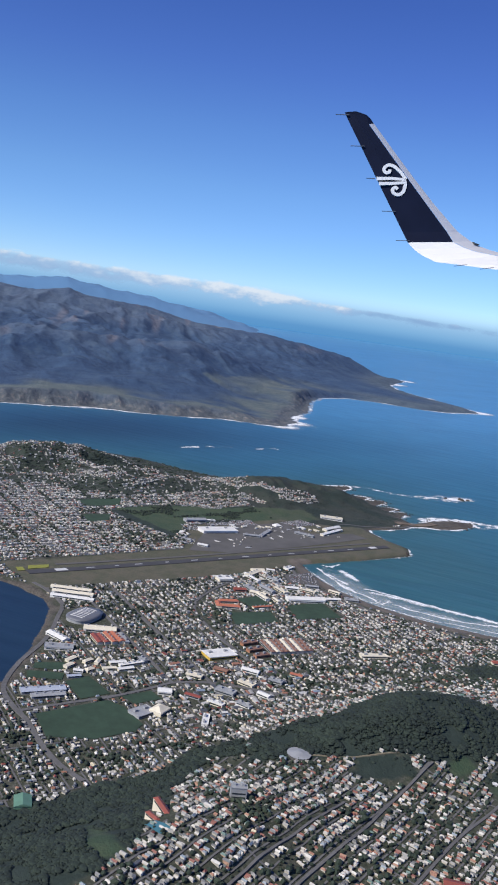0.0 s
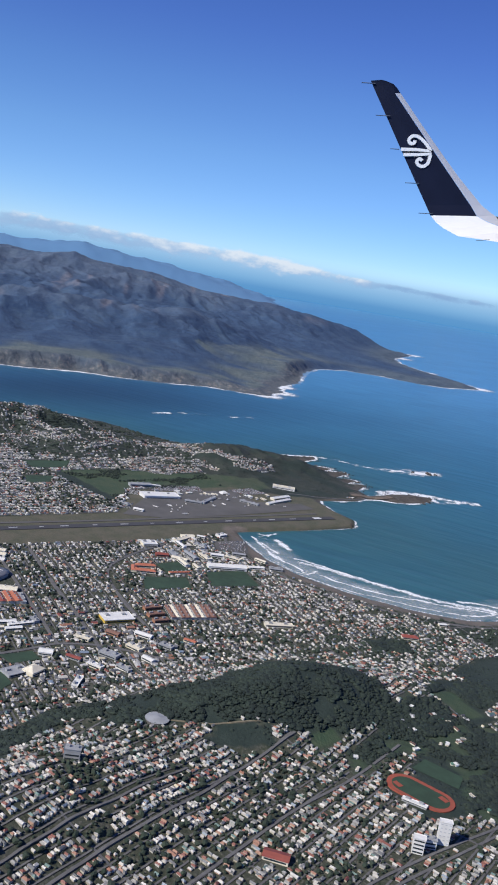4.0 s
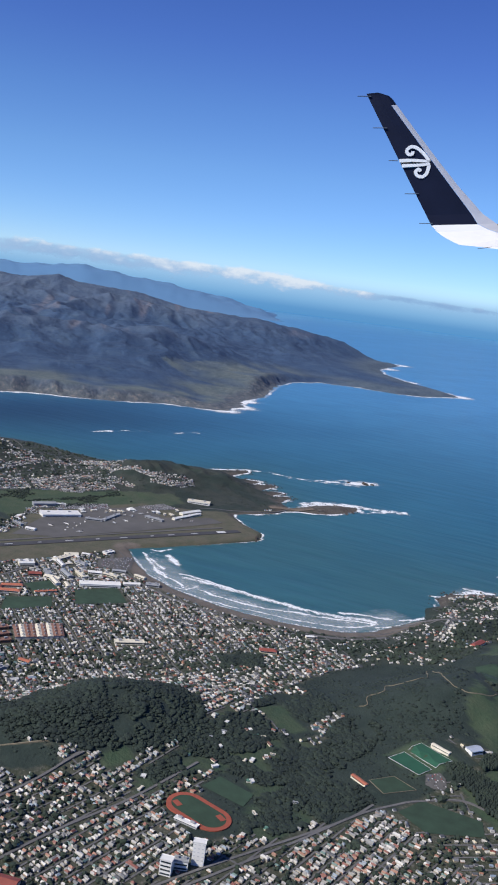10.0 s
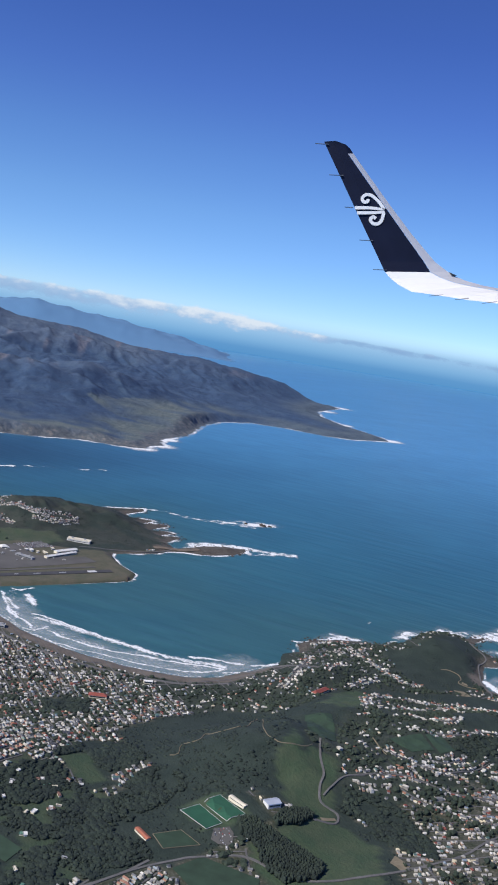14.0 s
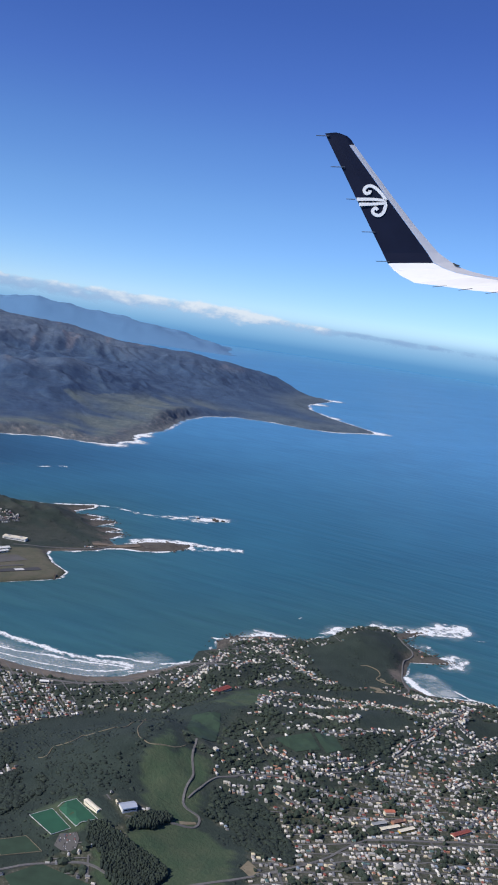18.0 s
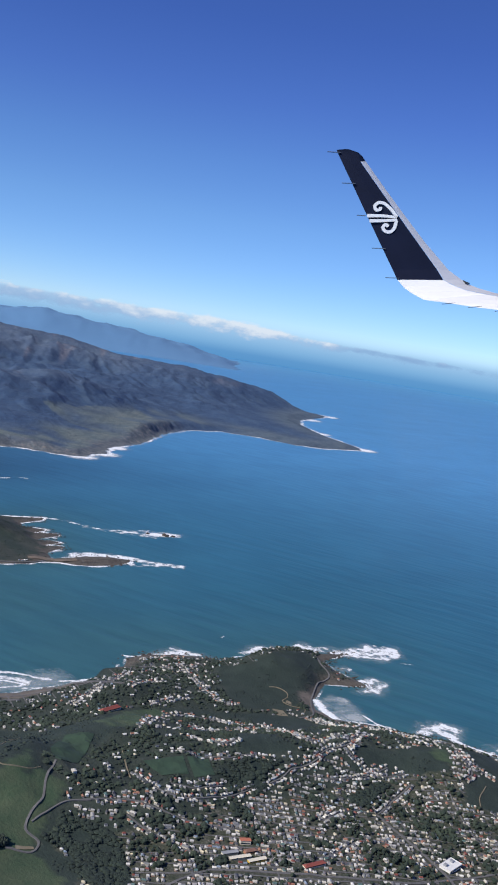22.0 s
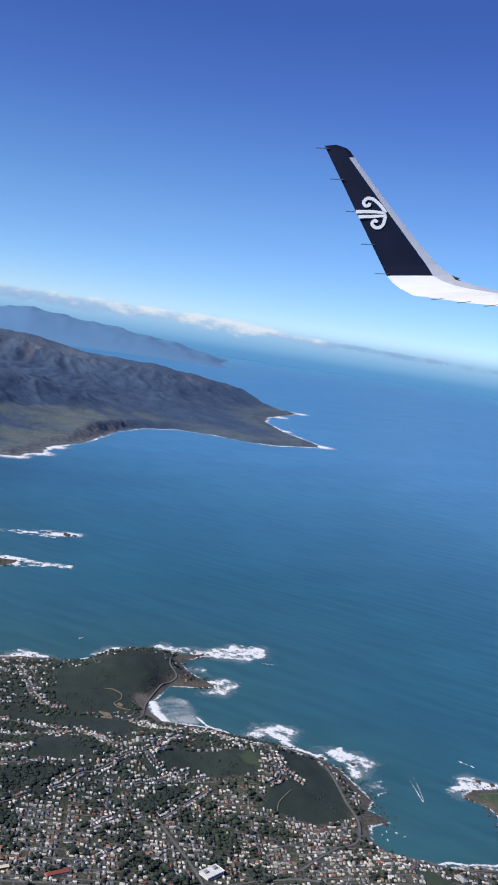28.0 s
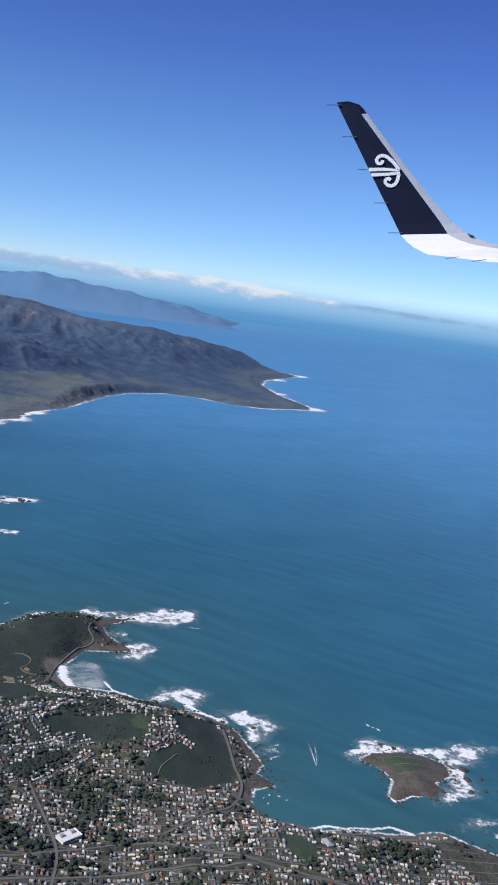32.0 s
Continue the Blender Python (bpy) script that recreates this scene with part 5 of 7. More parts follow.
on_street = np.arange(len(hx)) >= n_grid
ok = (hd > 3.6) & ~in_any(hx, hy, RESERVED, 0.5) & ~near_lines(hx, hy, all_lines, 1.2)
ok &= on_street | (~in_any(hx, hy, GREEN) & ~near_lines(hx, hy, HILL_STREETS, 1.9))
ok &= ~((seg_dist(hx, hy, beach_line, False)[0] < 8.6))
ok &= ~((hx > 150) & (hy < 60)) & ~((hx > -318) & (hx < -270) & (hy < -140)) & ~((hx > 20) & (hy < -50)) & ~((hx < -335) & (hy < -150))
hx, hy, ha, hz = hx[ok], hy[ok], ha[ok], hz[ok]
N = len(hx)
hl, hw = rng.uniform(0.8, 1.4, N), rng.uniform(0.62, 0.98, N)
size = np.where((hx < -232) & (hy < 128), .86, np.where((hx > -150) & (hx < 40), .84, .92))                 # smaller plots on the flat
hl, hw = hl * size, hw * size
hh, hr = rng.uniform(0.28, 0.52, N), rng.uniform(0.2, 0.36, N)
hip = rng.random(N) < 0.5
terrace = (hx < -150) & (hy > 128)                     # narrow villas, gable to the street
flip = rng.random(N) < np.where(terrace, .9, .45)
hl, hw = np.where(terrace, rng.uniform(.8, 1.35, N), hl), np.where(terrace, rng.uniform(.5, .72, N), hw)
ha = ha + np.where(flip, math.pi / 2, 0) + rng.uniform(-0.2, 0.2, N) * np.where(terrace, .35, 1)
# some larger flats and halls
big = rng.random(N) < 0.018
hl, hw, hh = np.where(big, hl * 1.7, hl), np.where(big, hw * 1.4, hw), np.where(big, hh * 1.6, hh)
mall = ((hx > -132) & (hx < -84) & (hy > 176) & (hy < 236) | (hx > -52) & (hx < -18) & (hy > 86) & (hy < 142)) & (rng.random(N) < .24)
hl, hw, hh = np.where(mall, hl * rng.uniform(1.6, 2.6, N), hl), np.where(mall, hw * rng.uniform(1.5, 2.2, N), hw), np.where(mall, hh * 1.3, hh)
hr, hip = np.where(mall, .14, hr), hip & ~mall
stretches = [(hx < -192) & (hx > -232) & (hy > 196) & (hy < 262), (hx < -252) & (hx > -285) & (hy > -15) & (hy < 45), (hx < -285) & (hx > -330) & (hy > -95) & (hy < -40)]
single = np.zeros(N, bool)
for s in stretches:
    single[np.nonzero(s)[0][:98]] = True


def house_mesh(pick, roof):
    """All walls, or all roofs, of the houses picked, as one mesh."""
    x, y, z, a, l, w, h, r, hp = hx[pick], hy[pick], hz[pick], ha[pick], hl[pick] / 2, hw[pick] / 2, hh[pick], hr[pick], hip[pick]
    if roof:
        l, w = l + 0.07, w + 0.07
        rl = np.where(hp, np.maximum(l - w * 0.9, 0.08), l)
        loc = np.stack([np.stack([-l, -w, h], 1), np.stack([l, -w, h], 1), np.stack([l, w, h], 1), np.stack([-l, w, h], 1), np.stack([-rl, 0 * w, h + r], 1), np.stack([rl, 0 * w, h + r], 1)], 1)
        faces = [[0, 1, 5, 4], [2, 3, 4, 5]], [[1, 2, 5], [3, 0, 4]]
    else:
        b_ = -0.9 + 0 * h
        loc = np.stack([np.stack([sx * l, sy * w, zz], 1) for zz in (b_, h) for sx, sy in ((-1, -1), (1, -1), (1, 1), (-1, 1))], 1)
        faces = [[0, 1, 5, 4], [1, 2, 6, 5], [2, 3, 7, 6], [3, 0, 4, 7]], []
    c_, s_ = np.cos(a)[:, None], np.sin(a)[:, None]
    v = np.stack([loc[..., 0] * c_ - loc[..., 1] * s_ + x[:, None], loc[..., 0] * s_ + loc[..., 1] * c_ + y[:, None], loc[..., 2] + z[:, None]], -1)
    k = loc.shape[1]
    base = (np.arange(len(x)) * k)[:, None, None]
    quads = (base + np.array(faces[0])[None]).reshape(-1, 4).tolist()
    tris = (base + np.array(faces[1])[None]).reshape(-1, 3).tolist() if faces[1] else []
    return v.reshape(-1, 3), quads + tris


houses = tagged(new("houses"), "dense white and grey weatherboard houses with painted metal roofs", "houses", kind="stuff")
for kind_, pick, wall_m, roof_m in (("", ~single & ~terrace, M_walls, M_roofs), ("villa_", ~single & terrace, M_villa_walls, M_villa_roofs)):
    mesh(kind_ + "walls", *house_mesh(pick, False), wall_m, houses)
    mesh(kind_ + "roofs", *house_mesh(pick, True), roof_m, houses)

# the nearest houses one by one, from eight patterns
def build_house(l, w, h, r, hp):
    e = new("house")
    bm = bmesh.new()
    bmesh.ops.create_cube(bm, size=1, matrix=Matrix.Translation((0, 0, (h - 0.9) / 2)) @ Matrix.Diagonal((l, w, h + 0.9, 1)))
    part("wall", bm, M_wall1, e)
    L, W = l / 2 + .07, w / 2 + .07
    rl = max(L - W * .9, .1) if hp else L
    bm = bmesh.new()
    vs = [bm.verts.new(p) for p in ((-L, -W, h), (L, -W, h), (L, W, h), (-L, W, h), (-rl, 0, h + r), (rl, 0, h + r))]
    for q in ((0, 1, 5, 4), (2, 3, 4, 5), (1, 2, 5), (3, 0, 4), (3, 2, 1, 0)):
        bm.faces.new([vs[i] for i in q])
    roof = part("roof", bm, M_roof1, e)
    bm = bmesh.new()
    bmesh.ops.create_cube(bm, size=1, matrix=Matrix.Translation((l * .22, w * .12, h + r * .8)) @ Matrix.Diagonal((.12, .1, .42, 1)))
    part("chimney", bm, M_brick, roof, "red brick chimney")
    bm = bmesh.new()
    bmesh.ops.create_cube(bm, size=1, matrix=Matrix.Translation((l * .2, -w / 2 - .16, -.12)) @ Matrix.Diagonal((l * .42, .34, .62, 1)))
    part("porch", bm, M_wall1, e)
    return e


patterns = [build_house(*p) for p in ((1.05, .78, .46, .26, True), (1.2, .72, .42, .24, False), (.95, .8, .54, .28, True), (1.25, .8, .42, .24, False), (1.0, .7, .56, .3, False), (1.1, .82, .46, .26, True), (.9, .76, .6, .22, True), (1.3, .76, .46, .26, True))]
HOUSE_LABELS = ["weatherboard house with a painted metal hip roof", "long single-storey house with a metal gable roof"]
for k, i in enumerate(np.nonzero(single)[0]):
    m = Matrix.Translation((hx[i], hy[i], hz[i])) @ Matrix.Rotation(ha[i], 4, "Z")
    if k < len(patterns):
        ob = patterns[k]
        ob.matrix_world = m
    else:
        ob = copy_thing(patterns[k % len(patterns)], m)
    tagged(ob, HOUSE_LABELS[0 if k % 8 in (0, 2, 5, 6, 7) else 1] + " on a suburban street", "house", "houses of the near suburbs")

# suburban streets between the rows
qv, qf = [], []
for X, Y, A, w in streets:
    z, d = west_height(X, Y)
    ok = (d > 4) & ~in_any(X, Y, GREEN + RESERVED, 0.6) & ~((X > -245) & (X < -150) & (Y < 62))
    X, Y, A, z = X[ok], Y[ok], A[ok], z[ok]
    dx, dy = np.cos(A) * 1.55, np.sin(A) * 1.55
    nx, ny = -np.sin(A) * w / 2, np.cos(A) * w / 2
    z1, z2 = land_z(X - dx, Y - dy) + .14, land_z(X + dx, Y + dy) + .14
    base = sum(len(q) for q in qv)
    qv.append(np.stack([np.stack([X - dx - nx, Y - dy - ny, z1], 1), np.stack([X + dx - nx, Y + dy - ny, z2], 1), np.stack([X + dx + nx, Y + dy + ny, z2], 1), np.stack([X - dx + nx, Y - dy + ny, z1], 1)], 1).reshape(-1, 3))
    qf.append(base + np.arange(len(X) * 4).reshape(-1, 4))
tagged(mesh("street_grid", np.vstack(qv), np.vstack(qf), M_road), "grey asphalt side streets between rows of houses", "road", kind="stuff")

# ---- special buildings ----
PAINT = {"white": plain("white_metal", (0.74, 0.73, 0.69), 0.1, 0.6, 0.5), "cream": plain("cream_metal", (0.72, 0.66, 0.52), 0.12, 0.6, 0.6), "grey": plain("grey_metal", (0.32, 0.33, 0.34), 0.2, 0.6, 0.55),
         "red": plain("red_metal", (0.27, 0.075, 0.055), 0.18, 0.6, 0.6), "orange": plain("orange_tile", (0.42, 0.145, 0.085), 0.18, 0.6, 0.7), "green": plain("green_metal", (0.12, 0.24, 0.17), 0.15, 0.6, 0.6),
         "blue": plain("blue_metal", (0.40, 0.44, 0.52), 0.15, 0.6, 0.5), "rust": plain("rusty_iron", (0.23, 0.125, 0.092), 0.35, 0.9, 0.8), "yellow": plain("yellow_paint", (0.62, 0.42, 0.08), 0.12, 0.6, 0.6), "brick": plain("brickwork", (0.36, 0.17, 0.10), 0.2, 2.0, 0.85)}
M_glass = mat("window_glass", 0.12)[0]
M_glass.node_tree.nodes["Principled BSDF"].inputs["Base Color"].default_value = (0.03, 0.04, 0.05, 1)


M_pane = plain("curtained_window", (0.56, 0.57, 0.58), 0.2, 1.0, 0.2, 0, 0.0)


def building(x1, y1, x2, y2, w, h, roof, wall, top, label):
    label = label if len(label.split()) > 3 else label + " in the suburb"
    l, a = math.hypot(x2 - x1, y2 - y1), math.atan2(y2 - y1, x2 - x1)
    cx, cy = (x1 + x2) / 2, (y1 + y2) / 2
    pts = [(cx + sx * l / 2 * math.cos(a) - sy * w / 2 * math.sin(a), cy + sx * l / 2 * math.sin(a) + sy * w / 2 * math.cos(a)) for sx in (-1, 0, 1) for sy in (-1, 0, 1)]
    zz = land_z([p[0] for p in pts], [p[1] for p in pts])
    z0, low = float(np.mean(zz)), float(np.min(zz))
    e = tagged(new("tower_block" if h > 4 else "building"), label, "tower block" if h > 4 else "building")
    e.matrix_world = Matrix.Translation((cx, cy, z0)) @ Matrix.Rotation(a, 4, "Z")
    dig = z0 - low + 0.4
    bm = bmesh.new()
    bmesh.ops.create_cube(bm, size=1, matrix=Matrix.Translation((0, 0, (h - dig) / 2)) @ Matrix.Diagonal((l, w, h + dig, 1)))
    wall_ob = part("wall", bm, PAINT[wall], e)
    L, W, r = l / 2 + .12, w / 2 + .12, min(1.2, w * .16)
    bm = bmesh.new()
    if roof == "flat":
        bmesh.ops.create_cube(bm, size=1, matrix=Matrix.Translation((0, 0, h + .1)) @ Matrix.Diagonal((2 * L, 2 * W, .2, 1)))
        bmesh.ops.inset_region(bm, faces=[fc for fc in bm.faces if fc.normal.z > .9], thickness=.2, depth=-.1)
    else:
        rl = max(L - W * .9, .1) if roof == "hip" else L
        r = r * 1.8 if roof == "hip" else r
        vs = [bm.verts.new(p) for p in ((-L, -W, h), (L, -W, h), (L, W, h), (-L, W, h), (-rl, 0, h + r), (rl, 0, h + r))]
        for q in ((0, 1, 5, 4), (2, 3, 4, 5), (1, 2, 5), (3, 0, 4), (3, 2, 1, 0)):
            bm.faces.new([vs[i] for i in q])
    roof_ob = part("roof", bm, PAINT[top], e, top + " roof")
    if roof == "gable" and l > 8:
        for s in np.linspace(-l / 2 + 1.5, l / 2 - 1.5, 4):
            bm = bmesh.new()
            bmesh.ops.create_cone(bm, cap_ends=True, segments=8, radius1=.22, radius2=.3, depth=.5, matrix=Matrix.Translation((s, 0, h + r + .1)))
            part("roof_vent", bm, PAINT["grey"], roof_ob)
    if roof == "flat" and l > 3:
        for s in (-.3, .25):
            bm = bmesh.new()
            bmesh.ops.create_cube(bm, size=1, matrix=Matrix.Translation((l * s, w * .15, h + .4)) @ Matrix.Diagonal((min(1.2, l * .2), min(1.0, w * .3), .55, 1)))
            part("plant_box", bm, PAINT["grey"], roof_ob)
    # window bands on each storey of the two long sides
    storeys = max(1, int(h / .95))
    for s in range(storeys):
        for side in (-1, 1):
            if h > 4:
                n_w = max(2, int(l / .8))
                for q in range(n_w):
                    bm = bmesh.new()
                    bmesh.ops.create_cube(bm, size=1, matrix=Matrix.Translation(((q + .5) / n_w * l - l / 2, side * (w / 2 + .015), .55 + s * .95)) @ Matrix.Diagonal((l / n_w * .5, .06, .2, 1)))
                    part("window", bm, M_pane, wall_ob)
            else:
                bm = bmesh.new()
                bmesh.ops.create_cube(bm, size=1, matrix=Matrix.Translation((0, side * (w / 2 + .015), .5 + s * .95)) @ Matrix.Diagonal((l * .86, .06, min(.36, h * .4), 1)))
                part("window_band", bm, M_glass, wall_ob)
    return e


for row in SPECIAL:
    building(*row)

# oval sports centre
ox, oy, orx, ory, oturn = OVAL
oval = tagged(new("oval_sports_centre"), "large oval sports centre with a ribbed grey domed roof", "sports centre")
oz = float(land_z([ox], [oy])[0])
oval.matrix_world = Matrix.Translation((ox, oy, oz)) @ Matrix.Rotation(radians(oturn), 4, "Z")
n = 40
def oval_ring(s, z):
    return [(orx * s * math.copysign(abs(math.cos(t)) ** .75, math.cos(t)), ory * s * math.copysign(abs(math.sin(t)) ** .75, math.sin(t)), z) for t in np.linspace(0, 2 * math.pi, n, endpoint=False)]
v = oval_ring(.96, -.4) + oval_ring(.96, 1.3)
mesh("wall", v, [[i, (i + 1) % n, n + (i + 1) % n, n + i] for i in range(n)], PAINT["grey"], oval)
rings = [(1.0, 1.2), (1.0, 1.4), (.8, 1.66), (.55, 1.82), (.28, 1.90)]
v = [p for s, z in rings for p in oval_ring(s, z)] + [(0, 0, 1.92)]
f = [[r * n + i, r * n + (i + 1) % n, (r + 1) * n + (i + 1) % n, (r + 1) * n + i] for r in range(4) for i in range(n)] + [[4 * n + i, 4 * n + (i + 1) % n, 5 * n] for i in range(n)]
dome = mesh("roof", v, f, plain("zinc_roof", (0.15, 0.155, 0.17), 0.12, 0.4, 0.45), oval, True, "grey metal domed roof")
for x0 in np.linspace(-4.8, 4.8, 8):
    bm = bmesh.new()
    bmesh.ops.create_cube(bm, size=1, matrix=Matrix.Translation((x0, -.4, 1.86 - abs(x0) * .03)) @ Matrix.Diagonal((.38, 5.2, .22, 1)))
    part("skylight", bm, PAINT["white"], dome, "white roof light strip")
# covered reservoir
res = tagged(new("reservoir"), "round grey concrete reservoir in the forest", "reservoir")
res.location = (-167, 220, float(land_z([-167], [220])[0]))
bm = bmesh.new()
bmesh.ops.create_cone(bm, cap_ends=True, segments=32, radius1=3.2, radius2=3.2, depth=1.6)
part("tank", bm, M_apron, res)
bm = bmesh.new()
bmesh.ops.create_cone(bm, cap_ends=True, segments=32, radius1=3.35, radius2=.4, depth=.5, matrix=Matrix.Translation((0, 0, 1.05)))
part("roof", bm, PAINT["grey"], res)

# small sheds, garages and offices behind the terminal and along the freight apron
g_air = np.random.default_rng(23)
for k in range(34):
    a, b_ = [(50, 74), (49, 60), (53, 90), (45, 112), (33, 16), (38, 28), (28, 126), (43, 36)][k % 8]
    a, b_, l_ = a + g_air.uniform(-4, 4), b_ + g_air.uniform(-6, 6), g_air.uniform(1.0, 3.4)
    if in_any(np.array([a]), np.array([b_]), special_pads, 2.2)[0] or float(west_height([a], [b_])[1][0]) < 5:
        continue
    t_ = radians(84 + 90 * (k % 2) + g_air.uniform(-8, 8))
    building(a, b_, a + l_ * math.cos(t_), b_ + l_ * math.sin(t_), g_air.uniform(.8, 1.6), g_air.uniform(.45, .9), "gable" if k % 3 == 0 else "flat", ("cream", "white", "grey")[k % 3], ("white", "cream", "grey", "white")[k % 4], ("low white-roofed airport shed", "low cream-roofed airport office", "low grey-roofed airport workshop", "low white-roofed airport shed")[k % 4] + " beside the apron")

# sheds, cages and pavilions of the animal park
SHED = [("cream", "white"), ("grey", "cream"), ("cream", "rust"), ("white", "white"), ("cream", "green"), ("grey", "grey")]
g_park = np.random.default_rng(91)
px_, py_ = g_park.uniform(-236, -180, 260), g_park.uniform(122, 184, 260)
ok = in_any(px_, py_, [PARK]) & (fbm(px_ / 5, py_ / 5, 3, 61) < -.08) & ~in_any(px_, py_, RESERVED, 1.4) & ~near_lines(px_, py_, all_lines, 1.2)
for k, i in enumerate(np.nonzero(ok)[0][:26]):
    a, l_ = g_park.uniform(0, math.pi), g_park.uniform(.9, 2.2)
    wall_c, roof_c = SHED[k % 6]
    building(px_[i], py_[i], px_[i] + l_ * math.cos(a), py_[i] + l_ * math.sin(a), g_park.uniform(.6, 1.1), .45, "gable" if k % 3 else "flat", wall_c, roof_c, f"small {roof_c}-roofed shed among the park's trees")

# ---- trees ----
def ico(sub):
    bm = bmesh.new()
    bmesh.ops.create_icosphere(bm, subdivisions=sub, radius=1)
    v = np.array([p.co[:] for p in bm.verts])
    f = np.array([[q.index for q in fc.verts] for fc in bm.faces])
    bm.free()
    return v, f


def blobs(name, x, y, z, r, squash, sub, material, seed, parent=None, lump=0.28, smooth=False):
    v0, f0 = ico(sub)
    g = np.random.default_rng(seed)
    n, k = len(x), len(v0)
    v = np.broadcast_to(v0, (n, k, 3)) * (1 + g.uniform(-lump, lump, (n, k, 1)))
    v = v * np.stack([r * g.uniform(.8, 1.2, n), r * g.uniform(.8, 1.2, n), r * squash], 1)[:, None]
    v = v + np.stack([x, y, z], 1)[:, None]
    f = (np.arange(n) * k)[:, None, None] + f0[None]
    return mesh(name, v.reshape(-1, 3), f.reshape(-1, 3), material, parent, smooth)


def leaf_mat(name, stops, tone=1.0):
    m, nt, b = mat(name, 0.9)
    g = nt.nodes.new("ShaderNodeNewGeometry")
    c = mix(nt, 0.5, ramp(nt, g.outputs["Random Per Island"], stops), ramp(nt, noise_tex(nt, 2.5, 4), [(0.3, (0.010 * tone, 0.018 * tone, 0.011 * tone)), (0.7, (0.030 * tone, 0.044 * tone, 0.026 * tone))]))
    c = mix(nt, 0.8, c, ramp(nt, noise_tex(nt, 0.14, 4), [(0.36, (0.68, 0.72, 0.78)), (0.64, (1.28, 1.25, 1.15))]), "MULTIPLY")
    nt.links.new(c, b.inputs["Base Color"])
    bump(nt, b, noise_tex(nt, 5.0, 3), 0.45, 0.2)
    return m


# leaf greens leaned towards blue, with a little air haze in the colour
M_pine = leaf_mat("dark_conifer_leaves", [(0.0, (0.015, 0.027, 0.025)), (0.5, (0.020, 0.035, 0.031)), (0.85, (0.027, 0.043, 0.036)), (1.0, (0.039, 0.056, 0.043))], 0.9)
M_leaf = leaf_mat("mixed_leaves", [(0.0, (0.017, 0.030, 0.022)), (0.5, (0.027, 0.043, 0.033)), (1.0, (0.049, 0.067, 0.048))], 1.2)
M_bark = plain("bark", (0.10, 0.075, 0.055), 0.3, 3.0)


def lattice(x0, x1, y0, y1, s, seed):
    g = np.random.default_rng(seed)
    X, Y = np.meshgrid(np.arange(x0, x1, s), np.arange(y0, y1, s))
    return X.ravel() + g.uniform(-.5, .5, X.size) * s, Y.ravel() + g.uniform(-.5, .5, X.size) * s


X, Y = lattice(-345, 215, -195, 335, .86, 31)
in_park = in_any(X, Y, [PARK]) & (fbm(X / 5, Y / 5, 3, 61) > -.02)
fo = (in_park | in_any(X + 1.2 * fbm(X / 4, Y / 4, 2, 3), Y, FOREST) & (fbm(X / 6, Y / 6, 3, 62) > -.26)) & ~in_any(X, Y, RESERVED + GRASS[1:], .6) & ~near_lines(X, Y, all_lines, .9)
X, Y = X[fo], Y[fo]
g = np.random.default_rng(5)
Z, D = west_height(X, Y)
R = (.36 + .62 * g.random(len(X)) ** 1.5) * (1 + .35 * fbm(X / 9, Y / 9, 2, 13))
H = .8 + 1.1 * fbm(X / 7, Y / 7, 3, 14) + g.uniform(-.25, .35, len(X))
woods = tagged(new("woods"), "dense dark green pine and native forest on the ridges", "forest", kind="stuff")
blobs("crowns", X, Y, Z + H * .25, R * 1.12, .40, 2, M_pine, 51, woods, .16, True)
blobs("upper_crowns", X + g.uniform(-.6, .6, len(X)), Y + g.uniform(-.6, .6, len(X)), Z + H * .33 + .12, R * .5, .5, 1, M_pine, 52, woods, .25, True)
blobs("side_crowns", X + g.uniform(-.9, .9, len(X)), Y + g.uniform(-.9, .9, len(X)), Z + H * .26, R * .5, .48, 1, M_pine, 53, woods, .25, True)
blobs("low_crowns", X + g.uniform(-.9, .9, len(X)), Y + g.uniform(-.9, .9, len(X)), Z + H * .18, R * .62, .6, 1, M_pine, 59, woods, .3, True)

# a tall planted stand of pines across the slope, and a smaller one beside it
X, Y = lattice(-266, -230, 74, 106, .52, 43)
ok = in_any(X, Y, PINES, .2) & ~near_lines(X, Y, all_lines, .5)
X, Y = X[ok], Y[ok]
Z = west_height(X, Y)[0]
R = g.uniform(.3, .5, len(X))
stand = tagged(new("pine_stand"), "tall dense dark pine plantation across the grassy slope", "pine trees", kind="stuff")
top_ = 1.5 + .5 * fbm(X / 5, Y / 5, 2, 15) + g.uniform(-.25, .25, len(X))
blobs("crowns", X, Y, Z + top_ * .55, R, top_ / R * .5, 2, M_pine, 61, stand, .2, True)
blobs("side_crowns", X + g.uniform(-.3, .3, len(X)), Y + g.uniform(-.3, .3, len(X)), Z + top_ * .3, R * 1.1, top_ / R * .25, 1, M_pine, 62, stand, .25, True)

# bushes on scrub hills
X, Y = lattice(-345, 165, -195, 330, 1.25, 33)
clump = fbm(X / 7, Y / 7, 3, 17)
thick = in_any(X, Y, SCRUB[1:3] + SCRUB[6:7])
sc = in_any(X, Y, SCRUB) & (clump > np.where(thick & (Y < -40), .16, np.where(thick, -.12, .02))) & ~in_any(X, Y, RESERVED + FOREST + GRASS, .4) & ~near_lines(X, Y, [l for _, l in PATHS] + all_lines, .7)
X, Y, thick = X[sc], Y[sc], thick[sc]
Z, D = west_height(X, Y)
ok = (D > 3) & ~((X > 30) & (g.random(len(X)) < .35))
X, Y, Z, thick = X[ok], Y[ok], Z[ok], thick[ok]
R = (.16 + .5 * g.random(len(X)) ** 1.6) * np.where(thick & (X < -175) & (Y > 40), 1.5, 1.0)
bushes = tagged(new("scrub"), "low olive-green scrub and gorse bushes on the hillsides", "scrub", kind="stuff")
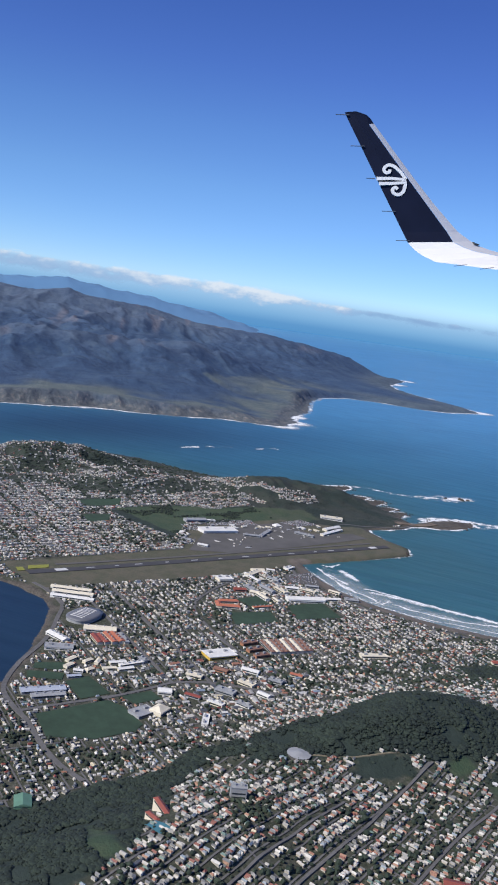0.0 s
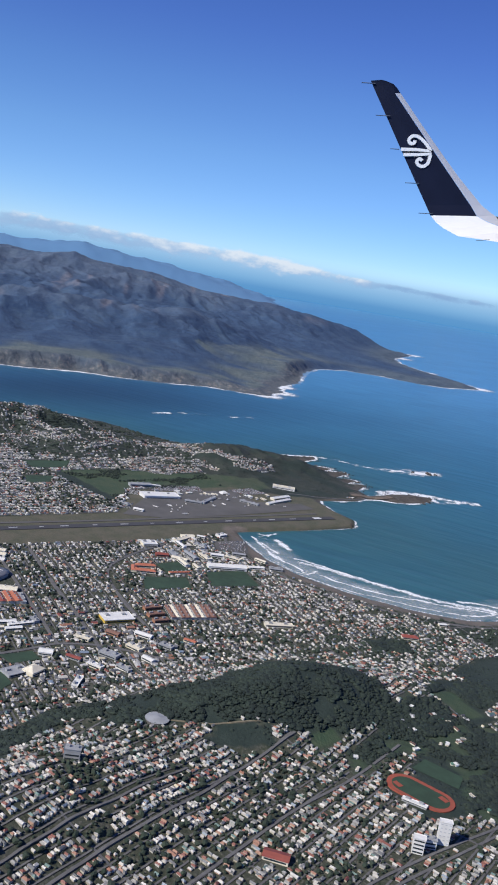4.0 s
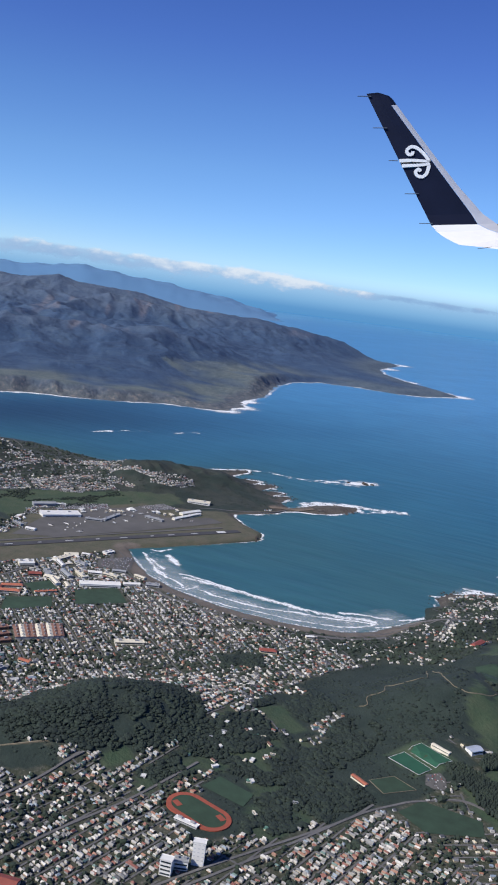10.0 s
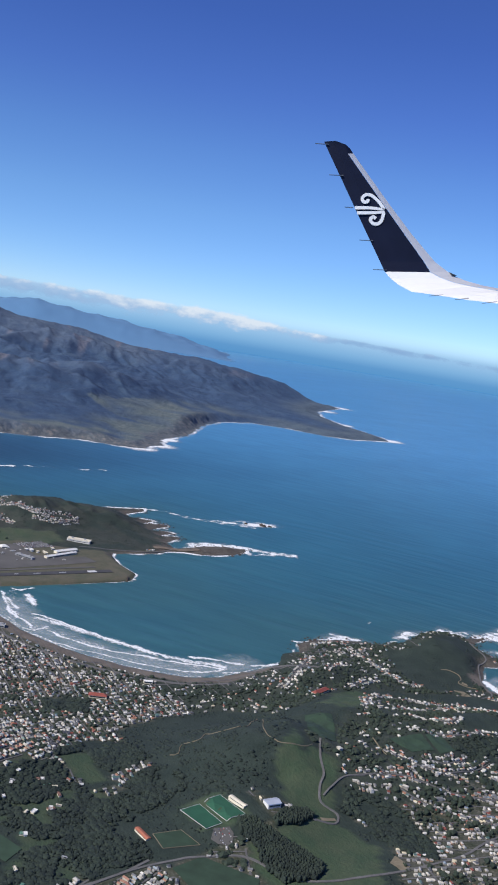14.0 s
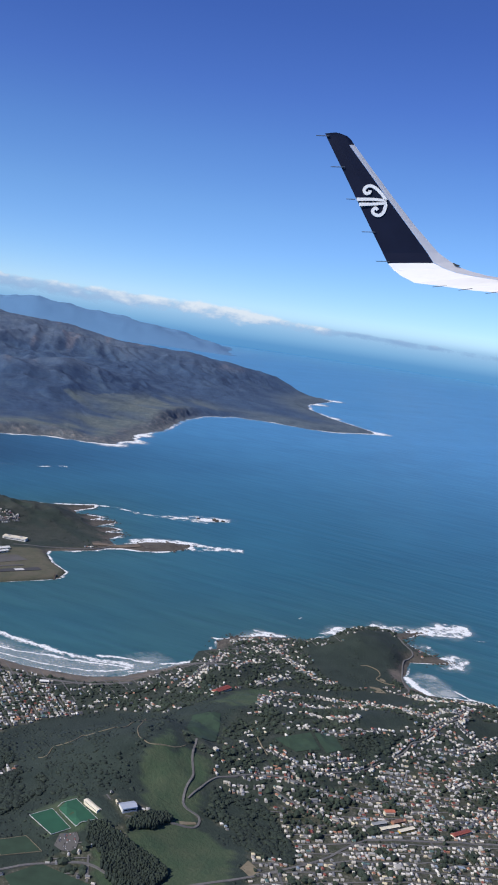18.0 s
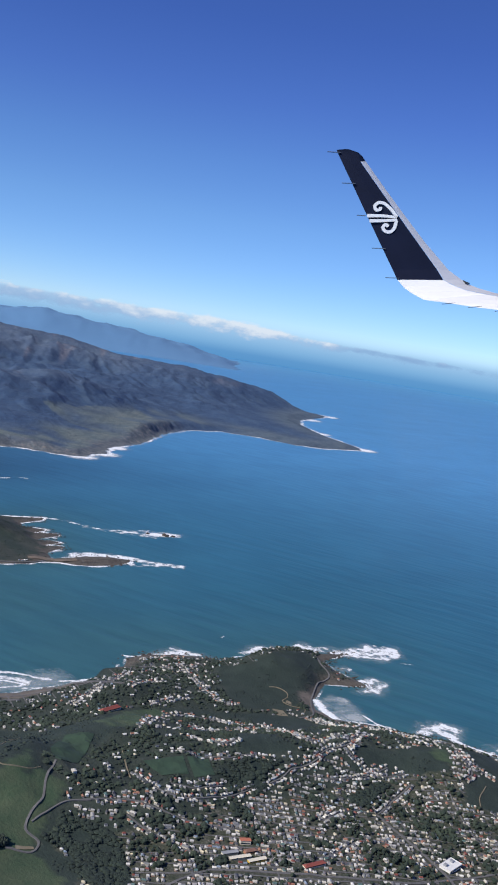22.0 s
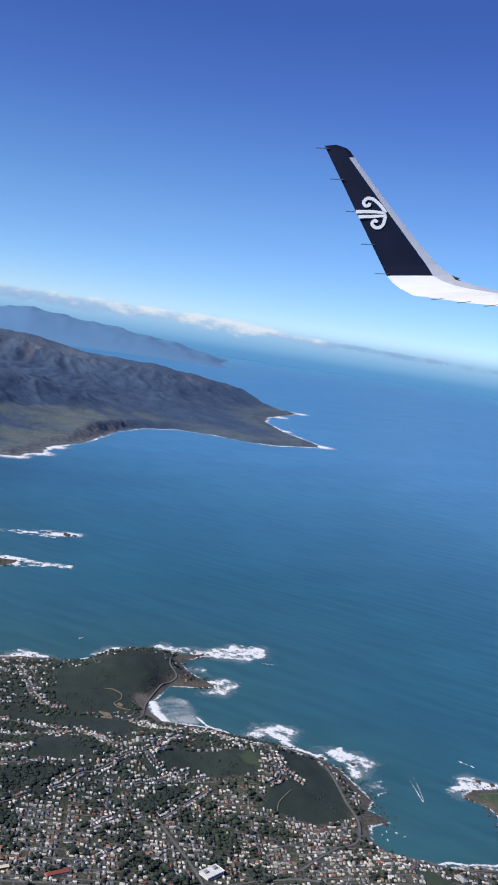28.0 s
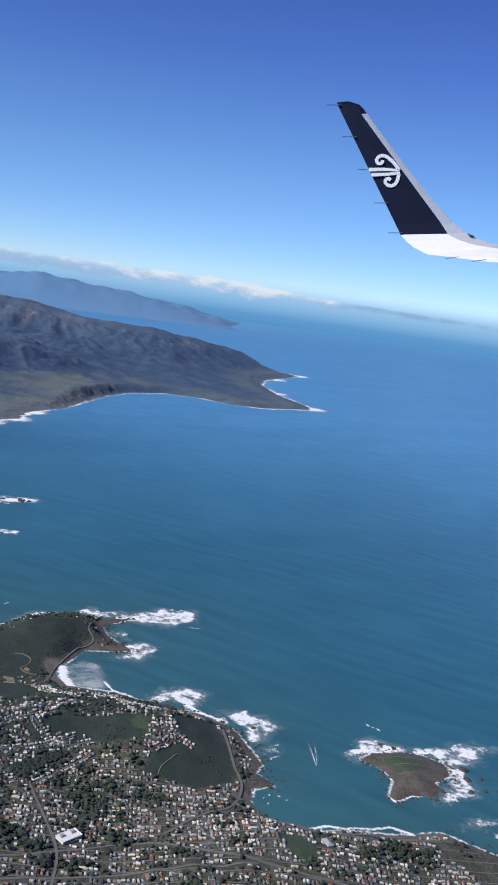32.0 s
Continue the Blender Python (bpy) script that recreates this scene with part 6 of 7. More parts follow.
blobs("bushes", X, Y, Z + R * .02, R, .26, 1, M_pine, 54, bushes, .2, True)

# tree belts on the golf course beside the airport
X, Y = lattice(40, 96, 40, 132, 1.3, 37)
belt = in_any(X, Y, GRASS[1:2]) & (fbm(X / 7, Y / 16, 3, 63) > .24) & ~in_any(X, Y, RESERVED, .6)
X, Y = X[belt], Y[belt]
Z = west_height(X, Y)[0]
R = g.uniform(.35, .75, len(X))
blobs("belt_trees", X, Y, Z + R * .4, R, .8, 1, M_pine, 58, bushes, .25)

# garden and street trees
X, Y = lattice(-345, 215, -195, 335, 1.25, 35)
leafy = fbm(X / 16, Y / 16, 3, 21)
Z, D = west_height(X, Y)
slope_t = (X > -250) & (X < -118) & (Y < 150) | (X > 96)
grove = fbm(X / 5.5, Y / 5.5, 3, 71)
pr = np.where(slope_t, np.where(X > 96, .26, .62) - .4 * leafy, np.where((X < -235) & (Y < 128), .70 - .6 * leafy, np.where((X < -150) & (Y > 128), .74, .36)) - .6 * leafy)
thicket = np.where(slope_t & (X < 96), .75, np.where((X < -232) & (Y < 128), .9, .16))
pr = np.where((X < -232) & (Y < 128), .34, .66) * pr + thicket * np.where((X < -232) & (Y < 128), smoothstep(.18, .34, grove), smoothstep(.10, .27, grove)) - .15 * smoothstep(.0, -.25, grove)
ok = (g.random(len(X)) < pr) & (D > 4.5) & ~in_any(X, Y, GREEN + RESERVED, .8) & ~near_lines(X, Y, all_lines + HILL_STREETS, .9)
ok &= (seg_dist(X, Y, beach_line, False)[0] > 8) & ~((X > 20) & (Y < -55)) & ~((X > -320) & (X < -270) & (Y < -140))
taken = set(zip(np.round(hx / .9).astype(int).tolist(), np.round(hy / .9).astype(int).tolist()))
ok &= np.array([(a, b_) not in taken for a, b_ in zip(np.round(X / .9).astype(int).tolist(), np.round(Y / .9).astype(int).tolist())])
X, Y, Z = X[ok], Y[ok], Z[ok]
slope_now = (X > -250) & (X < -118) & (Y < 150) | (X > 96)
R = (.24 + .5 * g.random(len(X)) ** 1.4) * np.where(slope_now, 1.3, 1.0) * (1 + .25 * smoothstep(.1, .3, grove[ok])) * np.where((X < -235) & (Y < 128), 1.15, 1.0)
near_tree = np.zeros(len(X), bool)
for s in ((X < -196) & (Y > 150) & (Y < 240), (X < -255) & (Y > -30) & (Y < 60), (X < -290) & (Y < -40)):
    near_tree[np.nonzero(s)[0][::4][:34]] = True
gardens = tagged(new("garden_trees"), "round dark green garden and street trees", "trees", kind="stuff")
m_ = ~near_tree
blobs("crowns", X[m_], Y[m_], Z[m_] + R[m_] * np.where(slope_now[m_], .25, .7), R[m_], np.where(slope_now[m_], .6, .9), 1, M_leaf, 55, gardens)
blobs("side_crowns", X[m_] + R[m_] * .5, Y[m_] - R[m_] * .4, Z[m_] + R[m_] * np.where(slope_now[m_], .2, .5), R[m_] * .65, np.where(slope_now[m_], .6, .9), 1, M_leaf, 56, gardens)


def build_tree(seed):
    q = np.random.default_rng(seed)
    e = new("tree")
    bm = bmesh.new()
    bmesh.ops.create_cone(bm, cap_ends=True, segments=8, radius1=.13, radius2=.06, depth=1.1, matrix=Matrix.Translation((0, 0, .35)))
    for k in range(3):
        a = k * 2.1 + seed
        bmesh.ops.create_cone(bm, cap_ends=True, segments=6, radius1=.05, radius2=.02, depth=.7, matrix=Matrix.Translation((.18 * math.cos(a), .18 * math.sin(a), .85)) @ Matrix.Rotation(.7, 4, (-math.sin(a), math.cos(a), 0)))
    part("trunk", bm, M_bark, e)
    n = 26
    t = q.uniform(0, 2 * math.pi, n)
    rr = np.sqrt(q.uniform(0, 1, n)) * .62
    blobs("crown", rr * np.cos(t), rr * np.sin(t), 1.0 + q.uniform(-.25, .5, n) * (1.1 - rr), q.uniform(.16, .34, n), .8, 1, M_leaf, seed + 70, e)
    return e


tree_kinds = [build_tree(s) for s in range(5)]
for k, i in enumerate(np.nonzero(near_tree)[0]):
    s = R[i] / .62
    m = Matrix.Translation((X[i], Y[i], Z[i])) @ Matrix.Rotation(k * 1.7, 4, "Z")
    if k < 5:
        ob = tree_kinds[k]
        ob.matrix_world = m
    else:
        ob = copy_thing(tree_kinds[k % 5], m)
    tagged(ob, "broad-crowned dark green tree in a suburban garden", "tree", "garden trees near the path")

# ---- shore rocks ----
M_rock = plain("shore_rock", (0.062, 0.050, 0.041), 0.45, 1.2, 0.9)
X, Y = lattice(-350, 160, -205, -20, 1.3, 41)
D = west_height(X, Y)[1]
spots = [(-133, -140, 12), (-168, -124, 6), (-150, -124, 9), (-221, -118, 7), (-240, -131, 9), (-262, -128, 9), (-280, -123, 6), (-303, -186, 16), (-312, -172, 9), (-282, -178, 9), (-113, -40, 9), (-119, -65, 6), (40, -98, 14), (88, -162, 9), (66, -76, 12), (92, -82, 10), (106, -80, 8), (132, -90, 9), (-345, -172, 8), (-122, -118, 8)]
w_ = sum(np.exp(-((X - a) ** 2 + (Y - b_) ** 2) / (2 * r * r)) for a, b_, r in spots)
ok = (D > -5.0) & (D < 2.2) & (g.random(len(X)) < np.clip(w_, 0, 1) * .7)
X, Y, D = X[ok], Y[ok], D[ok]
R = (.2 + .75 * g.random(len(X)) ** 1.8) * np.where(D < -2, .7, 1)
tagged(blobs("rocks", X, Y, 0.05 * R, R, .55, 1, M_rock, 57, None, .35), "dark brown wave-washed shore rocks", "rocks", kind="stuff")
for k, (a, b_, r) in enumerate([(-303.5, -199.5, 1.5), (-309.5, -195.5, 1.3), (-311, -201, 1.0), (-316, -190, 1.1), (-318, -196, .9), (-320, -201, .8), (86, -166, 2.4), (84, -171, 1.6), (92, -155, 1.5), (-281, -184, 1.2), (-276.5, -181, .9), (-248, -139, 1.0)]):
    tagged(blobs("sea_rock", np.array([a]), np.array([b_]), np.array([.1]), np.array([r]), .6, 2, M_rock, 80 + k, None, .3), "dark sea rock ringed by white surf", "rock")
# breakwater to the islet
ribbon("breakwater", [(40, -44), (37, -54), (33, -62), (32, -72)], 4.4, plain("shore_gravel", (0.17, 0.135, 0.10), 0.35, 0.9, 0.95), 0.12, "dark rock causeway to the islet", "breakwater")
ribbon("breakwater", [(-12, 4), (-16, 6.5), (-22, 6.6)], 0.8, M_rock, 0.5, "short rock groyne off the runway's end", "breakwater")

# ---- surf ----
mfoam, nt, b = mat("sea_foam", 0.85)
n1, n2 = noise_tex(nt, 0.7, 8, 0.72), noise_tex(nt, 0.13, 4, 0.6)
mth = nt.nodes.new("ShaderNodeMath")
mth.operation = "MULTIPLY_ADD"
nt.links.new(ramp(nt, noise_tex(nt, 1.6, 6, 0.7), [(0.32, (0.62, 0.68, 0.71)), (0.58, (0.90, 0.91, 0.91))]), b.inputs["Base Color"])
nt.links.new(n1, mth.inputs[0])
mth.inputs[1].default_value = 1.5
nt.links.new(attr(nt, "foam"), mth.inputs[2])
mt2 = nt.nodes.new("ShaderNodeMath")
mt2.operation = "MULTIPLY_ADD"
nt.links.new(n2, mt2.inputs[0])
mt2.inputs[1].default_value = 0.8
nt.links.new(mth.outputs[0], mt2.inputs[2])
mr = nt.nodes.new("ShaderNodeMapRange")
mr.inputs["From Min"].default_value, mr.inputs["From Max"].default_value = 1.53, 1.92
nt.links.new(mt2.outputs[0], mr.inputs["Value"])
nt.links.new(mr.outputs[0], b.inputs["Alpha"])


mwash = mfoam.copy()                             # thin milky wash round the breakers
mwash.name = "milky_wash"
for nd in mwash.node_tree.nodes:
    if nd.bl_idname == "ShaderNodeMapRange":
        nd.inputs["From Min"].default_value, nd.inputs["From Max"].default_value, nd.inputs["To Max"].default_value = 1.15, 1.95, 0.40


def surf_sheet(x0, x1, y0, y1, step, field, label, lift=0.06, material=mfoam):
    gx, gy = np.meshgrid(np.arange(x0, x1, step), np.arange(y0, y1, step))
    val = np.clip(field(gx, gy), 0, 1.3)
    idx = np.arange(gx.size).reshape(gx.shape)
    f = np.stack([idx[:-1, :-1], idx[:-1, 1:], idx[1:, 1:], idx[1:, :-1]], -1).reshape(-1, 4)
    f = f[(val.ravel()[f] > .04).any(1)]
    used = np.unique(f)
    new_i = np.full(gx.size, -1)
    new_i[used] = np.arange(len(used))
    v = np.stack([gx, gy, lift + .1 * val], -1).reshape(-1, 3)[used]
    ob = mesh("surf", v, new_i[f], material, None, True)
    put_attr(ob.data, "foam", val.ravel()[used])
    return tagged(ob, label, "surf", kind="stuff")


# crests in the bay: line, half width, strength
CRESTS = []
CRESTS.append(([(-49.6, 74.3), (-52.9, 71.8), (-60.8, 67.6), (-66.2, 65.1), (-75.7, 61.8)], 0.9, 1.0))
CRESTS.append(([(-79, 58.5), (-87, 55), (-95.9, 49.4), (-108.9, 41)], 1.0, 1.05))
CRESTS.append(([(-55.3, 74.9), (-65.1, 67.4), (-76.2, 62.7), (-87, 55), (-98.6, 48.4), (-109.4, 41.5), (-117.5, 32.4), (-125, 23)], 2.9, 0.72))
CRESTS.append(([(-70.9, 77.3), (-81.7, 72.6), (-91.1, 67.3), (-98.6, 60.8)], 0.8, 0.95))
CRESTS.append(([(-64.8, 85.3), (-69.4, 82.3), (-66.4, 75.9)], 0.9, 0.8))
CRESTS.append(([(-98.6, 60.8), (-106.1, 51.3), (-114.1, 42.3), (-121.1, 32.5), (-127.5, 25.3)], 1.0, 0.85))
CRESTS.append(([(-73, 84.5), (-81.4, 81.2), (-90.6, 75.9), (-101.8, 66.2), (-112.8, 56.8), (-122.2, 46.2), (-128, 35.7), (-128.4, 26.3)], 0.7, 0.8))
CRESTS.append(([(-112.3, 31), (-118.9, 20.4), (-125.3, 13.7)], 1.5, 0.8))
CRESTS.append(([(-130.6, 26.8), (-133.3, 17.7)], 0.9, 0.8))
CRESTS.append(([(-127.8, 10.4), (-130.2, -3)], 1.3, 0.85))
CRESTS.append(([(-19, 76.3), (-30.6, 79.9), (-39.5, 82), (-49.2, 81.7)], 1.0, 0.85))
CRESTS.append(([(-26.9, 77.7), (-36.9, 78.9), (-42.3, 78.2)], 0.9, 0.85))
CRESTS.append(([(-41.6, 83.2), (-52.5, 83.7), (-56.4, 81.6)], 1.0, 0.85))
CRESTS.append(([(-15.6, 69.6), (-19.3, 66.9)], 0.9, 0.8))
CRESTS.append(([(-18.6, 65.9), (-16.8, 58.9)], 1.0, 0.85))
CRESTS.append(([(-25.9, 66.7), (-36, 69), (-38.3, 68.9)], 2.4, 0.85))
CRESTS.append(([(-56.4, 81.6), (-66.7, 82)], 1.1, 0.85))
CRESTS.append(([(-24, 84), (-40, 88), (-62, 86)], 1.0, .6))
CRESTS.append(([(-20, 72), (-30, 74), (-40, 79), (-50, 80)], 4.5, .40))
CRESTS.append(([(-66, 78), (-90, 66), (-110, 48), (-124, 30)], 4.5, .40))


def lyall(x, y):
    x2, y2 = x + 1.3 * fbm(x / 5, y / 5, 3, 31), y + 1.3 * fbm(x / 5, y / 5, 3, 32)
    out = np.zeros_like(x)
    for line, w, s in CRESTS:
        d = seg_dist(x2, y2, line, False)[0]
        out = np.maximum(out, s * np.exp(-(d / w) ** 2))
    d = shore(x, y, WEST, .8)
    out = np.maximum(out, .62 * np.exp(-((d + .5) / .7) ** 2) * (x > -137) * (y > -5) * (x < -14))
    out = np.maximum(out, np.where(y < 1, .98, .5) * np.exp(-((d + .8) / 1.2) ** 2) * (x > -16) * (x < 40) * (y < 20) * (.85 + .4 * fbm(x / 5, y / 5, 2, 50)))
    out = np.maximum(out, .5 * blob(x, y, 18, -6.5, 10, 2.0, -10))
    return out * (d < .6)


# patches of broken water off the rocks: outline, strength; and thin lines: line, half width, strength
PATCHES = []
PATCHES.append(([(-275.4, -164.8), (-272.1, -174.8), (-271.3, -181.6), (-278.8, -186.9), (-287.2, -197.3), (-288.9, -208.4), (-289.1, -218), (-297.5, -225.5), (-299.8, -213), (-301.1, -198.7), (-314, -194.1), (-317.3, -187.4), (-318.1, -174.9), (-313.8, -173.6), (-310.7, -185.6), (-302.9, -192.2), (-291.4, -196.3), (-283.3, -182.7), (-280.8, -167.4), (-280.8, -161.6)], 1.0))
PATCHES.append(([(-117.5, -118.8), (-114.6, -129.2), (-127.9, -144.8), (-126, -168.7), (-132.5, -178.5), (-143.5, -175.4), (-145.8, -160.9), (-139.4, -145.3), (-133.3, -142.1), (-125.7, -130.3)], 1.0))
PATCHES.append(([(-162.2, -126.3), (-160.7, -137.3), (-169, -138.3), (-174, -133.3), (-177.3, -123), (-172, -115.8), (-168.7, -125.9)], 1.0))
PATCHES.append(([(-145.4, -127.1), (-148.4, -133.1), (-153.1, -129.9), (-150.7, -126)], 0.8))
PATCHES.append(([(-175.8, -88.2), (-174.7, -94.4), (-172.6, -103.2), (-180.5, -103.7), (-191.2, -101.3), (-198.1, -96.9), (-198.3, -89.3), (-194.5, -85.9), (-186.3, -85.7)], 0.36))
PATCHES.append(([(-213.3, -111.2), (-208.4, -120.5), (-209, -131), (-217.2, -135.9), (-221.8, -129), (-225, -123.1), (-216.6, -121.3), (-215.7, -113.8)], 1.0))
PATCHES.append(([(-237.9, -127.4), (-234.1, -135.1), (-235.1, -142.7), (-243.5, -148.1), (-250.4, -149.5), (-253.6, -142.5), (-257.2, -133.3), (-255.4, -131.9), (-246.4, -135.2), (-238.9, -134.7)], 1.0))
PATCHES.append(([(-264.1, -133.8), (-262.1, -140.5), (-266, -139.1)], 0.8))
PATCHES.append(([(-120.3, -86), (-112.8, -100.1), (-115.1, -109.3), (-119.6, -97.5), (-122.2, -88.1)], 0.95))
PATCHES.append(([(-330.4, -171.9), (-330.6, -178.7), (-334.2, -183.3), (-336.6, -180.5), (-334.3, -174.7)], 1.0))
PATCHES.append(([(-110.9, -46.3), (-105.2, -55.9), (-109.8, -61), (-115.3, -67.1), (-120.6, -69.4), (-117.2, -63.2), (-113.8, -53.4), (-114.6, -47.5)], 1.0))
PATCHES.append(([(-118.3, -91.2), (-112.9, -100.6), (-117.5, -112.5), (-120.3, -101.1), (-121.7, -90.8)], 1.0))
LINES = []
LINES.append(([(-174.5, -89.8), (-181, -86.6), (-190.1, -85.4), (-195.8, -86.6)], 2.4, 1.05))
LINES.append(([(-192.7, -100.7), (-200.4, -100.9), (-209.9, -104), (-215.2, -109)], 0.8, 0.95))
LINES.append(([(-217.4, -123.5), (-229.1, -124.7), (-240.2, -131.2)], 1.2, 0.95))
LINES.append(([(-270, -132.3), (-269.4, -136.6)], 0.8, 0.85))
LINES.append(([(-294.4, -101.3), (-303.8, -106.2), (-310.8, -117.1), (-312.5, -125.2), (-316.2, -131.9), (-319.6, -138.8), (-320.7, -145.4), (-328.6, -150.8)], 0.8, 0.85))
LINES.append(([(-260.3, -186.6), (-264.6, -187.4)], 0.5, 0.95))
LINES.append(([(-263.9, -188.1), (-267.5, -188.6)], 0.5, 0.95))
LINES.append(([(-108.7, -29.6), (-113.6, -37), (-114.6, -47.5)], 0.9, 0.95))
LINES.append(([(-122.8, -79.6), (-122.7, -85.7)], 0.7, 0.85))
LINES.append(([(-128, -6), (-126, -14), (-118, -22)], 1.0, .8))
LINES.append(([(-360, -196), (-350, -184), (-340, -178)], 2.0, .9))
LINES.append(([(-98, -91.2), (-97.6, -92.8)], .7, .8))
LINES.append(([(-150, -166), (-153, -172)], .6, .7))


def patch_foam(x, y, outline, soft):
    d, ins = seg_dist(x, y, outline)
    return smoothstep(-soft, soft * .8, np.where(ins, d, -d))


def south(x, y):
    d = np.maximum(shore(x, y, WEST, .8), shore(x, y, ISLET, .8))
    x2, y2 = x + 3.0 * fbm(x / 5, y / 5, 4, 33), y + 3.0 * fbm(x / 5, y / 5, 4, 34)
    ragged = .72 + .8 * fbm(x / 2.6, y / 2.6, 4, 48)
    out = np.zeros_like(x)
    for outline, s in PATCHES:
        out = np.maximum(out, .92 * s * ragged * patch_foam(x2, y2, outline, 2.2))
    for line, w, s in LINES:
        out = np.maximum(out, s * np.exp(-(seg_dist(x + .3 * (x2 - x), y + .3 * (y2 - y), line, False)[0] / w) ** 2))
    line = np.exp(-((d + .5) / .8) ** 2) * (.62 + .5 * fbm(x / 12, y / 12, 2, 35)) * (y < -24)
    return np.maximum(out, line) * (d < .5)


REEF_A = [(110, -117), (101, -130), (91, -153), (85, -173), (84, -178)]
REEF_B = [(46, -76), (45, -90), (40, -104), (31, -114), (24, -119), (16, -134)]


def reefs(x, y):
    d = np.maximum(shore(x, y, WEST, .8), shore(x, y, REEF_ISLET, .6))
    x2, y2 = x + 2 * fbm(x / 6, y / 6, 3, 36), y + 2 * fbm(x / 6, y / 6, 3, 37)
    patchy = np.clip(.76 + 1.7 * fbm(x / 2.3, y / 3.4, 4, 44), .1, 1.1)
    out = .85 * np.exp(-(seg_dist(x2, y2, REEF_A, False)[0] / 4.2) ** 2) * patchy
    out = np.maximum(out, .56 * patchy * patch_foam(x2, y2, [(110.4, -118.8), (104.1, -136), (102.4, -155.5), (97.5, -170.5), (85, -175.5), (78.3, -152.3), (89, -140), (96.7, -125.5)], 3.0))
    out = np.maximum(out, .74 * patchy * patch_foam(x2, y2, [(46.3, -86.6), (47.7, -103.7), (37.2, -107.3), (30, -118.2), (18.6, -135.2), (15.5, -115.7), (19.2, -102.4), (31.5, -100.5), (42.2, -90.4)], 2.6))
    out = np.maximum(out, 1.1 * blob(x2, y2, 88, -164, 4.5, 12, -8))
    out = np.maximum(out, 1.1 * np.exp(-(seg_dist(x2, y2, REEF_B, False)[0] / 5.0) ** 2) * np.maximum(patchy, .58))
    out = np.maximum(out, .85 * patchy * np.exp(-(seg_dist(x2, y2, [(138, -80), (134, -96), (128, -108), (115, -114)], False)[0] / 2.2) ** 2))
    out = np.maximum(out, .95 * np.exp(-((d + .8) / 1.7) ** 2) * (y < -20) * np.clip(.85 + .9 * fbm(x / 9, y / 9, 2, 46), .3, 1.15))
    out = np.maximum(out, .95 * np.exp(-(seg_dist(x2, y2, [(28.9, -8.0), (19.5, -1.1), (9.8, 1.3), (3.2, -1.0), (-7.9, 0.2), (-12.2, 0.1)], False)[0] / 1.6) ** 2))
    for a, b_ in ((104, -82), (84, -80), (66, -76), (56, -72)):
        out = np.maximum(out, .7 * blob(x2, y2, a, b_, 3.2, 1.6, 20))
    return out * (d < .6)


def channel(x, y):
    x2, y2 = x + 3 * fbm(x / 8, y / 8, 3, 38), y + 3 * fbm(x / 8, y / 8, 3, 39)
    out = .95 * np.exp(-(seg_dist(x2, y2, [(270, -36), (273, -60), (272, -88)], False)[0] / 2.6) ** 2)
    broken = np.clip(.62 + 1.5 * fbm(x / 5, y / 8, 3, 45), 0, 1.1)
    return broken * np.maximum(out, .8 * np.exp(-(seg_dist(x2, y2, [(265, -104), (266, -134)], False)[0] / 2.2) ** 2))


def east_surf(x, y):
    d = shore(x, y, COAST_EAST, 4.0)
    out = (1.05 * np.exp(-((d + 2) / 3.4) ** 2)) * (.72 + .5 * fbm(x / 40, y / 40, 2, 40))
    for a, b_, r in ((378, -238, 14), (400, -272, 16), (440, -310, 12), (545, -785, 18), (960, -1070, 20), (690, -822, 16), (880, -950, 22)):
        out = np.maximum(out, .95 * blob(x, y, a, b_, r * .8, r, 0))
    return out * (d < 1.5)


surf_sheet(-140, 44, -14, 96, .8, lyall, "white breakers rolling on to the sandy bay")
surf_sheet(-380, -96, -222, 4, .9, south, "white surf breaking on the rocky south coast")


def cove_wash(x, y):
    x2, y2 = x + 2 * fbm(x / 6, y / 6, 3, 36), y + 2 * fbm(x / 6, y / 6, 3, 37)
    return (.42 + .9 * fbm(x / 4, y / 9, 3, 49)) * patch_foam(x2, y2, PATCHES[4][0], 3.0) * (shore(x, y, WEST, .8) < .4)


def south_wash(x, y):
    d = np.maximum(shore(x, y, WEST, .8), shore(x, y, ISLET, .8))
    x2, y2 = x + 4 * fbm(x / 6, y / 6, 3, 33), y + 4 * fbm(x / 6, y / 6, 3, 34)
    out = np.zeros_like(x)
    for k, (outline, s) in enumerate(PATCHES):
        if k != 4:
            out = np.maximum(out, .27 * patch_foam(x2, y2, outline, 4.0))
    return out * (d < .4)


surf_sheet(-380, -96, -230, -36, 1.2, south_wash, "thin milky wash round the breakers", .03, mwash)
surf_sheet(-206, -166, -112, -80, .9, cove_wash, "milky white wash filling the cove", .03, mwash)


def bay_wash(x, y):
    d = shore(x, y, WEST, .8)
    off_beach = -seg_dist(x, y, beach_line, False)[0]
    return .46 * smoothstep(-22, -10, off_beach) * smoothstep(-137, -128, x) * smoothstep(-20, -34, x) * smoothstep(0, 12, y) * (d < .4)


surf_sheet(-140, -14, -4, 94, 1.0, bay_wash, "thin milky wash behind the breakers", .03, mwash)
surf_sheet(-20, 150, -195, 6, 0.9, reefs, "white surf over the reefs and the islet")
surf_sheet(255, 290, -145, -25, 1.5, channel, "thin lines of white water over a reef in the channel")
surf_sheet(360, 720, -860, 60, 3.0, east_surf, "white line of surf along the far shore", .1)
surf_sheet(720, 1080, -1110, -760, 4.0, east_surf, "white line of surf along the far cape", .1)

